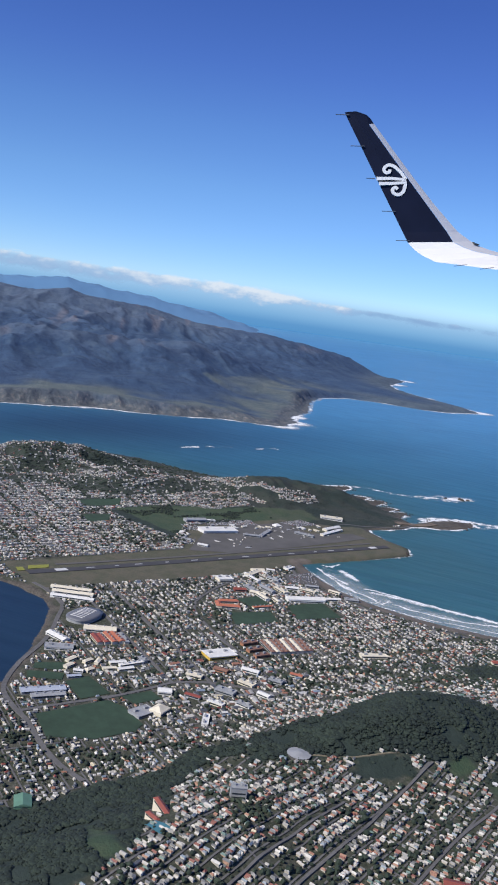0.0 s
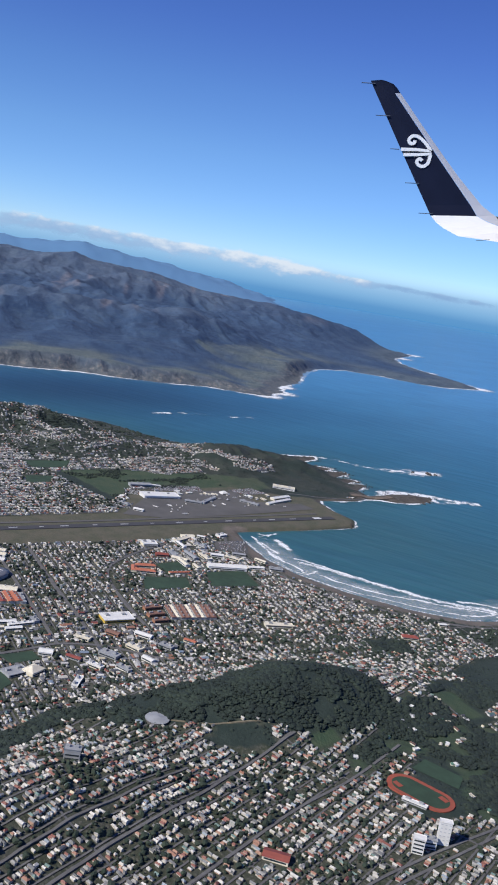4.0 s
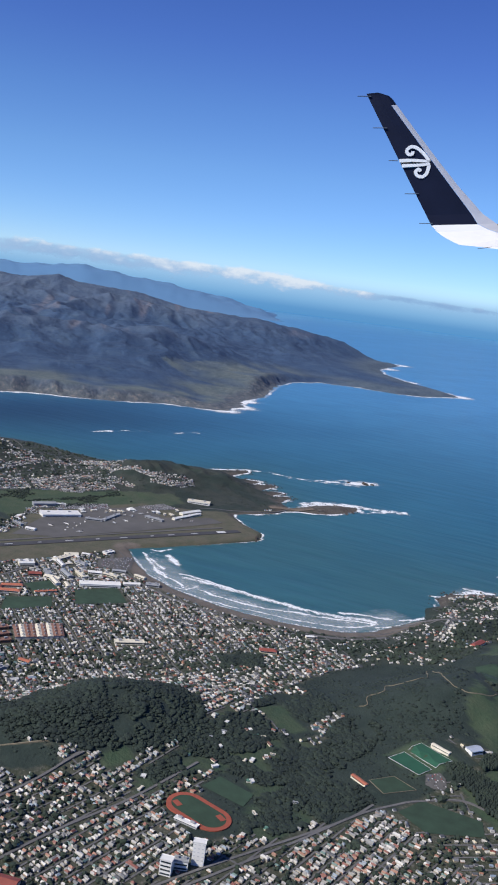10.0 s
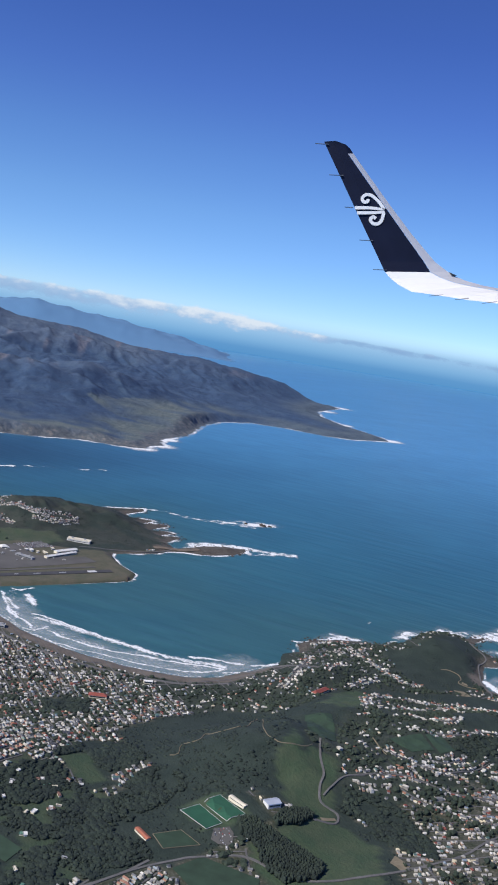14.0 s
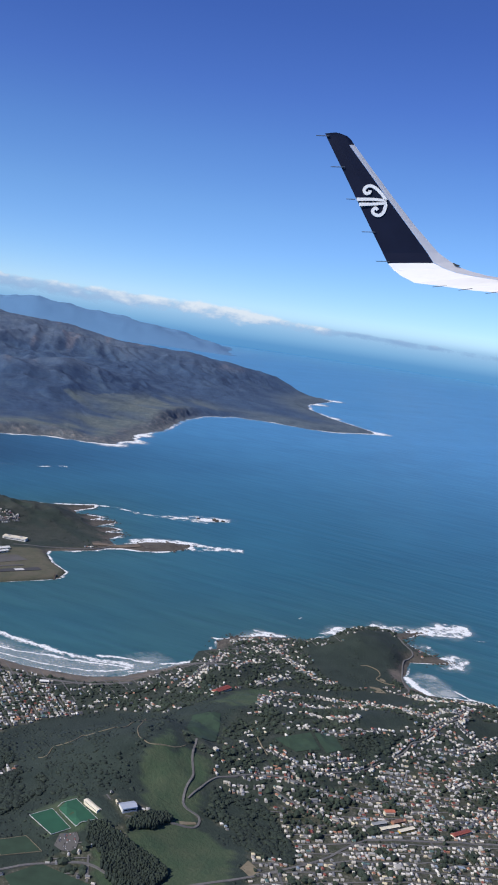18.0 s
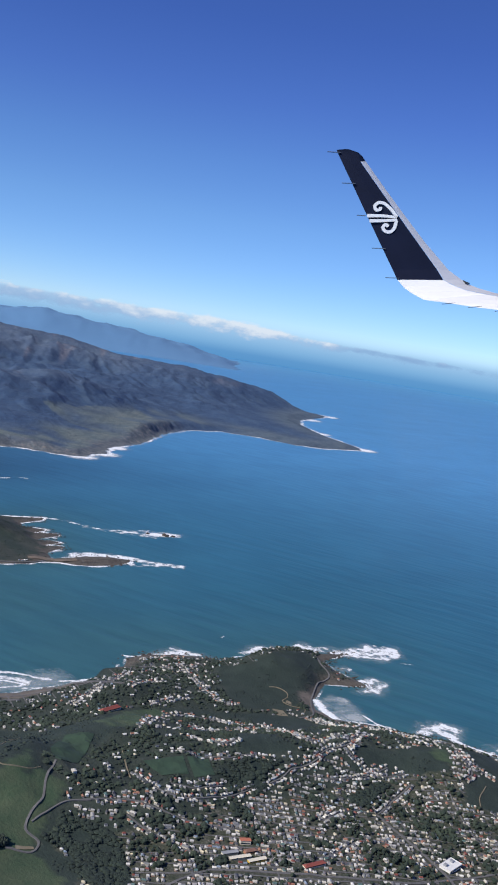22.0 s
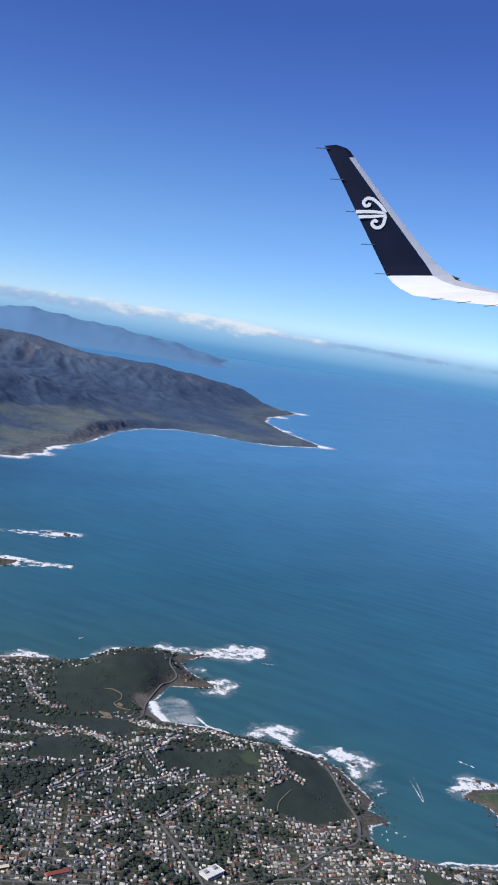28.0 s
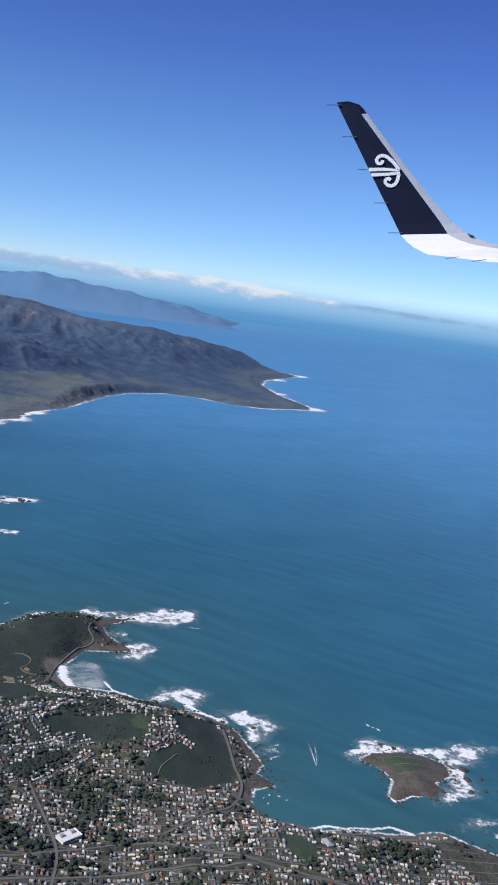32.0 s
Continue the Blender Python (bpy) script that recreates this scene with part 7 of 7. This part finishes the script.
# ---- boats ----
def build_boat(l):
    e = new("boat")
    bm = bmesh.new()
    sec = [(-.5, .17, .16), (-.2, .2, .17), (.2, .17, .2), (.5, .01, .26)]
    rows = [[bm.verts.new((x * l, s * w * l, z)) for s, z in ((-1, h * l), (-.7, -.05), (.7, -.05), (1, h * l))] for x, w, h in sec]
    for p, q in zip(rows, rows[1:]):
        for k in range(3):
            bm.faces.new((p[k], q[k], q[k + 1], p[k + 1]))
        bm.faces.new((p[0], p[3], q[3], q[0]))
    bm.faces.new(rows[0])
    bmesh.ops.recalc_face_normals(bm, faces=bm.faces)
    part("hull", bm, PAINT["white"], e)
    bm = bmesh.new()
    bmesh.ops.create_cube(bm, size=1, matrix=Matrix.Translation((-.05 * l, 0, .24 * l)) @ Matrix.Diagonal((.36 * l, .24 * l, .16 * l, 1)))
    cab = part("cabin", bm, PAINT["white"], e)
    bm = bmesh.new()
    bmesh.ops.create_cube(bm, size=1, matrix=Matrix.Translation((.135 * l, 0, .25 * l)) @ Matrix.Diagonal((.02 * l, .2 * l, .08 * l, 1)))
    part("windscreen", bm, M_glass, cab)
    return e


boat = build_boat(0.95)
boat.matrix_world = pose(-279.5, -146.4, .05, 0, 0, 150)
tagged(boat, "white motor boat trailing a double wake", "boat")
for k, (a, b_) in enumerate([(-289.7, -117.6), (-291.7, -120.4), (-294.7, -121.5), (-290.7, -114.6), (-293.9, -114.2)]):
    tagged(copy_thing(boat, pose(a, b_, .05, 0, 0, 40 * k)), "small white boat moored in the bay", "boat", "boats moored in the bay")


def wake(x, y):
    out = np.zeros_like(x)
    for line, w in (([(-279.2, -146.2), (-273.0, -149.6), (-265.5, -153.3), (-257, -158)], .22), ([(-279.4, -146.8), (-271.6, -152.2), (-265, -156.2), (-257, -161.5)], .2)):
        d = seg_dist(x, y, line, False)[0]
        out = np.maximum(out, .8 * np.exp(-(d / w) ** 2) * smoothstep(-255, -272, x))
    return out


surf_sheet(-284, -256, -164, -142, .25, wake, "white double wake of a motor boat", .07)

# ---- airliners on the apron ----
def build_plane():
    e = new("parked_airliner")
    bm = bmesh.new()
    bmesh.ops.create_uvsphere(bm, u_segments=10, v_segments=12, radius=1, matrix=Matrix.Translation((0, 0, .38)) @ Matrix.Diagonal((1.9, .2, .2, 1)))
    part("fuselage", bm, PAINT["white"], e)
    for s in (-1, 1):
        bm = bmesh.new()
        vs = [bm.verts.new(p) for p in ((.45, s * .15, .32), (-.15, s * .15, .32), (-.65, s * 1.7, .42), (-.45, s * 1.7, .42), (.45, s * .15, .26), (-.15, s * .15, .26), (-.65, s * 1.7, .39), (-.45, s * 1.7, .39))]
        for q in ((0, 1, 2, 3), (7, 6, 5, 4), (0, 3, 7, 4), (1, 5, 6, 2), (3, 2, 6, 7)):
            bm.faces.new([vs[i] for i in q])
        bmesh.ops.recalc_face_normals(bm, faces=bm.faces)
        wing_p = part("wing", bm, PAINT["grey"], e)
        bm = bmesh.new()
        bmesh.ops.create_cone(bm, cap_ends=True, segments=10, radius1=.11, radius2=.09, depth=.45, matrix=Matrix.Translation((.2, s * .6, .2)) @ Matrix.Rotation(math.pi / 2, 4, "Y"))
        part("engine", bm, PAINT["white"], wing_p)
        bm = bmesh.new()
        bmesh.ops.create_cube(bm, size=1, matrix=Matrix.Translation((-1.65, s * .35, .45)) @ Matrix.Diagonal((.28, .6, .03, 1)))
        part("tailplane", bm, PAINT["white"], e)
    bm = bmesh.new()
    vs = [bm.verts.new((x, y, z)) for y in (-.03, .03) for x, z in ((-1.2, .5), (-1.75, .5), (-1.95, 1.2), (-1.7, 1.2))]
    for q in ((0, 1, 2, 3), (7, 6, 5, 4), (0, 4, 5, 1), (1, 5, 6, 2), (2, 6, 7, 3), (3, 7, 4, 0)):
        bm.faces.new([vs[i] for i in q])
    part("tail_fin", bm, plain("tail_black", (0.03, 0.03, 0.04), 0.1, 1.0, 0.5), e, "black tail fin")
    for x, y in ((1.2, 0), (-.1, .3), (-.1, -.3)):
        bm = bmesh.new()
        bmesh.ops.create_cone(bm, cap_ends=True, segments=8, radius1=.06, radius2=.06, depth=.36, matrix=Matrix.Translation((x, y, .13)))
        part("landing_gear", bm, PAINT["grey"], e)
    return e


air = build_plane()
for k, (a, b_, t) in enumerate([(14, 95.1, 80), (27, 105.1, 20), (27.8, 95.8, 200), (34.8, 54.1, 150), (25, 70, 170), (27, 62, 190), (38, 47, 100)]):
    zz = float(land_z([a], [b_])[0]) + .2
    ob = air if k == 0 else copy_thing(air, pose(a, b_, zz, 0, 0, t))
    ob.matrix_world = pose(a, b_, zz, 0, 0, t)
    tagged(ob, "white airliner with black tail on the airfield", "airliner", "airliners on the apron")


# service vehicles on the apron
def build_truck():
    e = new("service_truck")
    bm = bmesh.new()
    bmesh.ops.create_cube(bm, size=1, matrix=Matrix.Translation((-.12, 0, .26)) @ Matrix.Diagonal((.7, .3, .34, 1)))
    part("cargo_box", bm, PAINT["white"], e)
    bm = bmesh.new()
    bmesh.ops.create_cube(bm, size=1, matrix=Matrix.Translation((.36, 0, .2)) @ Matrix.Diagonal((.22, .28, .24, 1)))
    cab = part("cab", bm, PAINT["cream"], e)
    bm = bmesh.new()
    bmesh.ops.create_cube(bm, size=1, matrix=Matrix.Translation((.475, 0, .26)) @ Matrix.Diagonal((.02, .24, .1, 1)))
    part("windscreen", bm, M_glass, cab)
    for sx in (-.35, .32):
        bm = bmesh.new()
        bmesh.ops.create_cone(bm, cap_ends=True, segments=8, radius1=.08, radius2=.08, depth=.3, matrix=Matrix.Translation((sx, 0, .08)) @ Matrix.Rotation(math.pi / 2, 4, "X"))
        part("wheel_pair", bm, PAINT["grey"], e)
    return e


g_truck = np.random.default_rng(17)
truck = build_truck()
for k in range(26):
    a, b_ = [(27, 88), (33, 70), (40, 58), (44, 44), (26, 46), (22, 100), (24, 28)][k % 7]
    a, b_ = a + g_truck.uniform(-4, 4), b_ + g_truck.uniform(-5, 5)
    m = pose(a, b_, float(land_z([a], [b_])[0]) + .17, 0, 0, float(g_truck.uniform(0, 360)))
    ob = truck if k == 0 else copy_thing(truck, m)
    ob.matrix_world = m
    tagged(ob, "small white service truck on the airport apron", "truck", "service trucks on the apron")

# parked cars: too many to count
LOTS = [[(57, 92), (66, 78), (62, 56), (52, 58)], [(44, 36), (54, 40), (56, 22), (44, 18)], [(52, 108), (62, 104), (58, 96), (48, 100)], [(30, 128), (40, 120), (34, 114), (26, 120)], [(-25.5, 102), (-25.5, 86), (-41, 97), (-35, 107)], [(-233.8, 106.6), (-235.4, 102.6), (-238.2, 103.2), (-241.8, 106.2), (-239.4, 109), (-236.8, 109.6)]]
X, Y = lattice(-242, 70, 16, 130, .42, 47)
ok = in_any(X, Y, LOTS) & ~in_any(X, Y, special_pads, .1) & (np.mod(Y, 1.7) < 1.1) & (np.random.default_rng(48).random(len(X)) < np.where(X < -200, .25, np.where(X < 0, .3, .55)))
X, Y = X[ok], Y[ok]
Z = land_z(X, Y) + .2
corner = np.array([(sx * .21, sy * .09, sz) for sz in (-.12, .13) for sx, sy in ((-1, -1), (1, -1), (1, 1), (-1, 1))])
corner[4:, :2] *= (.62, .85)
v = corner[None] + np.stack([X, Y, Z], 1)[:, None]
f = (np.arange(len(X)) * 8)[:, None, None] + np.array([[0, 1, 5, 4], [1, 2, 6, 5], [2, 3, 7, 6], [3, 0, 4, 7], [4, 5, 6, 7]])[None]
M_cars = varied("car_paint", [(0.0, (0.60, 0.60, 0.60)), (0.35, (0.05, 0.05, 0.055)), (0.6, (0.30, 0.31, 0.33)), (0.85, (0.08, 0.12, 0.22)), (0.94, (0.30, 0.05, 0.04))], 0.3, True)
tagged(mesh("parked_cars", v.reshape(-1, 3), f.reshape(-1, 4), M_cars), "rows of parked cars on asphalt car parks", "cars", kind="stuff")
drape("car_park", LOTS[0], M_apron, 0.10, "grey asphalt car park behind the terminal", "car park")
drape("car_park", LOTS[1], M_apron, 0.10, "grey asphalt car park beside the freight sheds", "car park")
drape("car_park", LOTS[5], M_apron, 0.16, "grey asphalt car park beside the hockey turf", "car park")

# ---- distance: far range, cloud bank, haze ----
EYE0 = (-420.0, 230.0)
def polar(az, r, z):
    return (EYE0[0] + r * math.sin(radians(az)), EYE0[1] + r * math.cos(radians(az)), z)


# distance haze sits in the range's base colour, one nearly flat blue
m_range = plain("haze_blue_range", (0.100, 0.222, 0.385), 0.07, 0.004, 1.0, 0, 0.0)
rows, cols = 21, 170
az_ = np.linspace(98, 130, cols)
top = np.interp(az_, [98, 108, 112, 114.2, 116, 118.8, 121.5, 123.5, 125.5, 126.5, 130], [70, 82, 90, 106, 95, 78, 58, 40, 14, -4, -6])
v = []
for r_ in range(rows):
    s = (r_ / (rows - 1) - .5) * 2
    for a, t in zip(az_, top):
        bumpy = 5 * float(noise.fractal(Vector((a * .9, s * 2, 0)), 1.0, 2.0, 5))
        v.append(polar(a, 3700 + 420 * s, max(-3, (t + bumpy) * (1 - s * s) + 7 * (1 - abs(s)) * float(noise.fractal(Vector((a * .8, s * 4, 3)), 1.0, 2.0, 3)))))
f = [[r_ * cols + i, r_ * cols + i + 1, (r_ + 1) * cols + i + 1, (r_ + 1) * cols + i] for r_ in range(rows - 1) for i in range(cols - 1)]
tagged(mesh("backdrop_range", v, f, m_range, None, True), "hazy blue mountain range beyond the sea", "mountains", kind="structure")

# flat self-lit sheet; sunlit tops and shaded blue bases are in its colours
m_cloud = bpy.data.materials.new("cloud")
m_cloud.use_nodes = True
nt = m_cloud.node_tree
nt.nodes.clear()
dens = attr(nt, "bank")
puff, wisp = noise_tex(nt, 0.011, 6, 0.6, stretch=(1, 1, 2.2)), noise_tex(nt, 0.0025, 4, 0.5, stretch=(1, 1, 5))
def math_node(op, a, b_):
    m_ = nt.nodes.new("ShaderNodeMath")
    m_.operation = op
    for k, v_ in enumerate((a, b_)):
        if isinstance(v_, float):
            m_.inputs[k].default_value = v_
        else:
            nt.links.new(v_, m_.inputs[k])
    return m_.outputs[0]
lift_ = math_node("ADD", dens, math_node("MULTIPLY", math_node("SUBTRACT", puff, 0.5), 1.7))
lift_ = math_node("ADD", lift_, math_node("MULTIPLY", math_node("SUBTRACT", wisp, 0.5), 0.9))
am = nt.nodes.new("ShaderNodeMapRange")
am.interpolation_type = "SMOOTHSTEP"
am.inputs["From Min"].default_value, am.inputs["From Max"].default_value, am.inputs["To Max"].default_value = 0.16, 0.84, 0.90
nt.links.new(lift_, am.inputs["Value"])
shade = math_node("ADD", attr(nt, "crest"), math_node("MULTIPLY", math_node("SUBTRACT", puff, 0.5), 1.1))
ccol = ramp(nt, shade, [(0.0, (0.25, 0.42, 0.68)), (0.35, (0.36, 0.52, 0.76)), (0.72, (0.74, 0.81, 0.90))])
em, tr, mx, out = (nt.nodes.new(s) for s in ("ShaderNodeEmission", "ShaderNodeBsdfTransparent", "ShaderNodeMixShader", "ShaderNodeOutputMaterial"))
nt.links.new(ccol, em.inputs["Color"])
nt.links.new(am.outputs[0], mx.inputs["Fac"])
nt.links.new(tr.outputs[0], mx.inputs[1])
nt.links.new(em.outputs[0], mx.inputs[2])
nt.links.new(mx.outputs[0], out.inputs[0])
az_c, up = np.linspace(92, 158, 265), np.linspace(0, 1, 25)
A_, U_ = np.meshgrid(az_c, up)
TOP_ = np.interp(A_, [92, 115, 120, 124.5, 126, 128.2, 131, 136, 140, 152, 158], [186, 182, 176, 180, 173, 162, 146, 132, 126, 112, 104])
DEPTH_ = np.interp(A_, [92, 124, 130, 134, 158], [98, 84, 62, 32, 24])
zc = TOP_ + 12 - U_ * (DEPTH_ + 12)
cv = [polar(a, 4240, z) for a, z in zip(A_.ravel(), zc.ravel())]
idx = np.arange(A_.size).reshape(A_.shape)
f = np.stack([idx[:-1, :-1], idx[:-1, 1:], idx[1:, 1:], idx[1:, :-1]], -1).reshape(-1, 4)
clouds = tagged(mesh("backdrop_clouds", cv, f.tolist(), m_cloud, None, True), "low white cloud bank along the horizon", "clouds", kind="structure")
bank = np.interp(A_, [92, 100, 112, 118, 126, 130, 133, 158], [.66, .70, .74, .84, .92, .82, .56, .50])
put_attr(clouds.data, "bank", (bank * smoothstep(0, .30, U_) * smoothstep(1.0, .42, U_)).ravel())
put_attr(clouds.data, "crest", (np.interp(A_, [92, 112, 120, 127, 131, 134, 158], [.52, .56, .78, 1.0, .75, .2, .12]) - .75 * U_).ravel())

# self-lit curtain in place of real haze; its glow pales with height
m_haze = bpy.data.materials.new("glowing_horizon_haze")
m_haze.use_nodes = True
nt = m_haze.node_tree
nt.nodes.clear()
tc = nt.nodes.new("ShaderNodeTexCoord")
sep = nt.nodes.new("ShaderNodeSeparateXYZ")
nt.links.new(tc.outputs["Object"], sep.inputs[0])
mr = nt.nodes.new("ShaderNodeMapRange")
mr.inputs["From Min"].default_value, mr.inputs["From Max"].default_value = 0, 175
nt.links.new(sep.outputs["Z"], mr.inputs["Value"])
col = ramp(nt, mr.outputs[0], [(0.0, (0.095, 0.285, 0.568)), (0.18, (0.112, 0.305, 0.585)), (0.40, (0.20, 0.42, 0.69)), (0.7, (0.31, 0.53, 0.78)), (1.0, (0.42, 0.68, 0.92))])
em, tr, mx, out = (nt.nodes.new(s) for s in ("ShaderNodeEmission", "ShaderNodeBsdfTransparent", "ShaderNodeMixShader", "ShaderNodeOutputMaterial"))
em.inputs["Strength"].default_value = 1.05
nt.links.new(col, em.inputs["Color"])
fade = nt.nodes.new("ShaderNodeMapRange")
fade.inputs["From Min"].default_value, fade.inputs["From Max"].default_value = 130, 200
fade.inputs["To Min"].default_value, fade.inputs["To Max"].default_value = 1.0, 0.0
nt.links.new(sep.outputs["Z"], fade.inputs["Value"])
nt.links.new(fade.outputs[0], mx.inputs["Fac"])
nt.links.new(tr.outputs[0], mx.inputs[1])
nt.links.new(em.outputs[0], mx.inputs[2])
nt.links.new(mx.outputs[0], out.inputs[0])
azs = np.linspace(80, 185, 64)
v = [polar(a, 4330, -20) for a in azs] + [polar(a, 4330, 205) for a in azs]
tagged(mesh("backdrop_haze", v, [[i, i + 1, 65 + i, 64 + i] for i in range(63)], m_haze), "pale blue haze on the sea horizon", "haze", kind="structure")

# ---- the airliner's own wing tip, seen against the sky ----
M_navy = plain("navy_paint", (0.006, 0.009, 0.024), 0.2, 0.01, 0.5, 0, 0.0)
M_navy.node_tree.nodes["Principled BSDF"].inputs["Specular IOR Level"].default_value = 0.15
M_wwhite = plain("gloss_white_paint", (0.72, 0.72, 0.71), 0.05, 0.01, 0.3, 0, 0.0)
M_wick = plain("dark_wick", (0.10, 0.11, 0.13), 0.1, 0.02, 0.5, 0.0, 0.0)
M_alu = plain("grey_leading_edge", (0.46, 0.47, 0.51), 0.06, 0.02, 0.4, 0.1, 0.0)
WING_SCALE = 1.113
wing = tagged(new("aircraft_wing"), "white airliner wing ending in a navy winglet with a white emblem", "aircraft wing")
yaw, pitch, roll = radians(-127.3), radians(-8.0), 8.75
ahead = Vector((-math.sin(yaw) * math.cos(pitch), math.cos(yaw) * math.cos(pitch), math.sin(pitch)))
m_face = look((0, 0, 0), ahead, roll)
wing.matrix_world = Matrix.Translation((2961, -2606, 1030)) @ m_face @ Matrix.Scale(WING_SCALE, 4)
# stations from the tip inwards: trailing edge, panel joint, leading edge (each x, y down from the tip), nearness
STATIONS = []
STATIONS.append(((0, 0), (45, -2), (62, 0), 0))
STATIONS.append(((4, 8), (78, 10), (92, 11), 0))
STATIONS.append(((8, 18), (92, 24), (108, 26), 0))
STATIONS.append(((20, 44), (100, 52), (123, 49), 0))
STATIONS.append(((75, 160), (176, 160), (202, 160), 0))
STATIONS.append(((125, 268), (252, 268), (280, 268), 2))
STATIONS.append(((180, 386), (335, 386), (368, 386), 6))
STATIONS.append(((235, 504), (418, 504), (466, 504), 12))
STATIONS.append(((253, 547), (443, 549), (517, 545), 20))
STATIONS.append(((275, 578), (484, 575), (549, 569), 34))
STATIONS.append(((301, 607), (525, 597), (584, 590), 60))
STATIONS.append(((350, 644), (595, 621), (642, 616), 100))
STATIONS.append(((423, 663), (665, 644), (702, 638), 150))
STATIONS.append(((544, 693), (744, 666), (779, 658), 210))
STATIONS.append(((661, 717), (837, 688), (865, 679), 270))
STATIONS.append(((941, 772), (1088, 735), (1116, 721), 420))
STATIONS.append(((1406, 865), (1497, 828), (1525, 814), 640))


def wing_strip(name, rows, i, j, zi, zj, material, label=""):
    """A skin panel between two edges of the stations, with thickness."""
    p = [(r[i][0], -r[i][1], r[3] + zi) for r in rows]
    m_ = [((r[i][0] + r[j][0]) / 2, -(r[i][1] + r[j][1]) / 2, r[3] + (zi + zj) / 2 + 1) for r in rows]
    q = [(r[j][0], -r[j][1], r[3] + zj) for r in rows]
    back = [((r[i][0] + r[j][0]) / 2, -(r[i][1] + r[j][1]) / 2, r[3] - 14) for r in rows]
    k = len(rows)
    v = p + m_ + q + back
    f = []
    for s in range(k - 1):
        for a, b_ in ((0, 1), (1, 2), (2, 3), (3, 0)):
            f.append([a * k + s, a * k + s + 1, b_ * k + s + 1, b_ * k + s])
    f += [[0, k, 2 * k, 3 * k], [k - 1, 4 * k - 1, 3 * k - 1, 2 * k - 1]]
    return mesh(name, v, f, material, wing, False, label)


panel = wing_strip("winglet_panel", STATIONS[:9], 0, 1, 0, 6, M_navy, "navy blue winglet panel")
wing_strip("tip_cap", STATIONS[:4], 1, 2, 6, 0, M_navy, "navy tip cap")
wing_strip("leading_edge", STATIONS[3:11], 1, 2, 9, 2, M_alu, "grey metal leading edge")
wing_strip("wing_panel", STATIONS[8:], 0, 1, 0, 6, M_wwhite, "white wing panel")
wing_strip("inner_leading_edge", STATIONS[10:], 1, 2, 9, 2, M_alu, "grey inner leading edge")


def stroke(name, pts, w0, w1, z, material, parent):
    p = resample(pts, 3.0)
    t = np.gradient(p, axis=0)
    t /= np.linalg.norm(t, axis=1, keepdims=True) + 1e-9
    w = np.linspace(w0, w1, len(p))[:, None] / 2
    n = np.stack([-t[:, 1], t[:, 0]], 1) * w
    k = len(p)
    a, b_ = p + n, p - n
    v = np.vstack([np.c_[a, np.full(k, z)], np.c_[b_, np.full(k, z)], np.c_[a, np.full(k, z - 6)], np.c_[b_, np.full(k, z - 6)]])
    v[:, 1] *= -1
    f = [[i, i + 1, k + i + 1, k + i] for i in range(k - 1)] + [[i, 2 * k + i, 2 * k + i + 1, i + 1] for i in range(k - 1)] + [[k + i, k + i + 1, 3 * k + i + 1, 3 * k + i] for i in range(k - 1)]
    return mesh(name, v, f, material, parent)


for pts, w0, w1 in (([(128, 279), (190, 279), (252, 285)], 14, 10), ([(138, 300), (200, 299), (254, 296)], 14, 10), ([(252, 284), (228, 252), (200, 228), (176, 224), (160, 238), (166, 254), (182, 252), (184, 242)], 13, 13),
                    ([(250, 300), (240, 332), (222, 346), (202, 342), (194, 326), (206, 316), (216, 324)], 14, 13)):
    stroke("emblem_stroke", pts, w0, w1, 12.5, M_wwhite, panel)
for x0, y0, x1, y1, zz in ((-38, 10, 18, 13, 2), (22, 141, 80, 143, 3), (85, 276, 122, 278, 5), (148, 414, 205, 416, 8), (203, 539, 260, 541, 20), (409, 671, 465, 666, 156), (502, 692, 558, 686, 200), (595, 714, 656, 707, 250)):
    stroke("static_wick", [(x0, y0), (x1, y1)], 1.6, 2.2, zz + 6, M_wick, wing)
mesh("light_lens", [(522, -550, 36), (548, -566, 50), (528, -562, 42), (522, -550, 22), (548, -566, 36), (528, -562, 28)], [[0, 2, 1], [3, 4, 5], [0, 1, 4, 3], [1, 2, 5, 4], [2, 0, 3, 5]], M_glass, wing, label="dark navigation light lens")
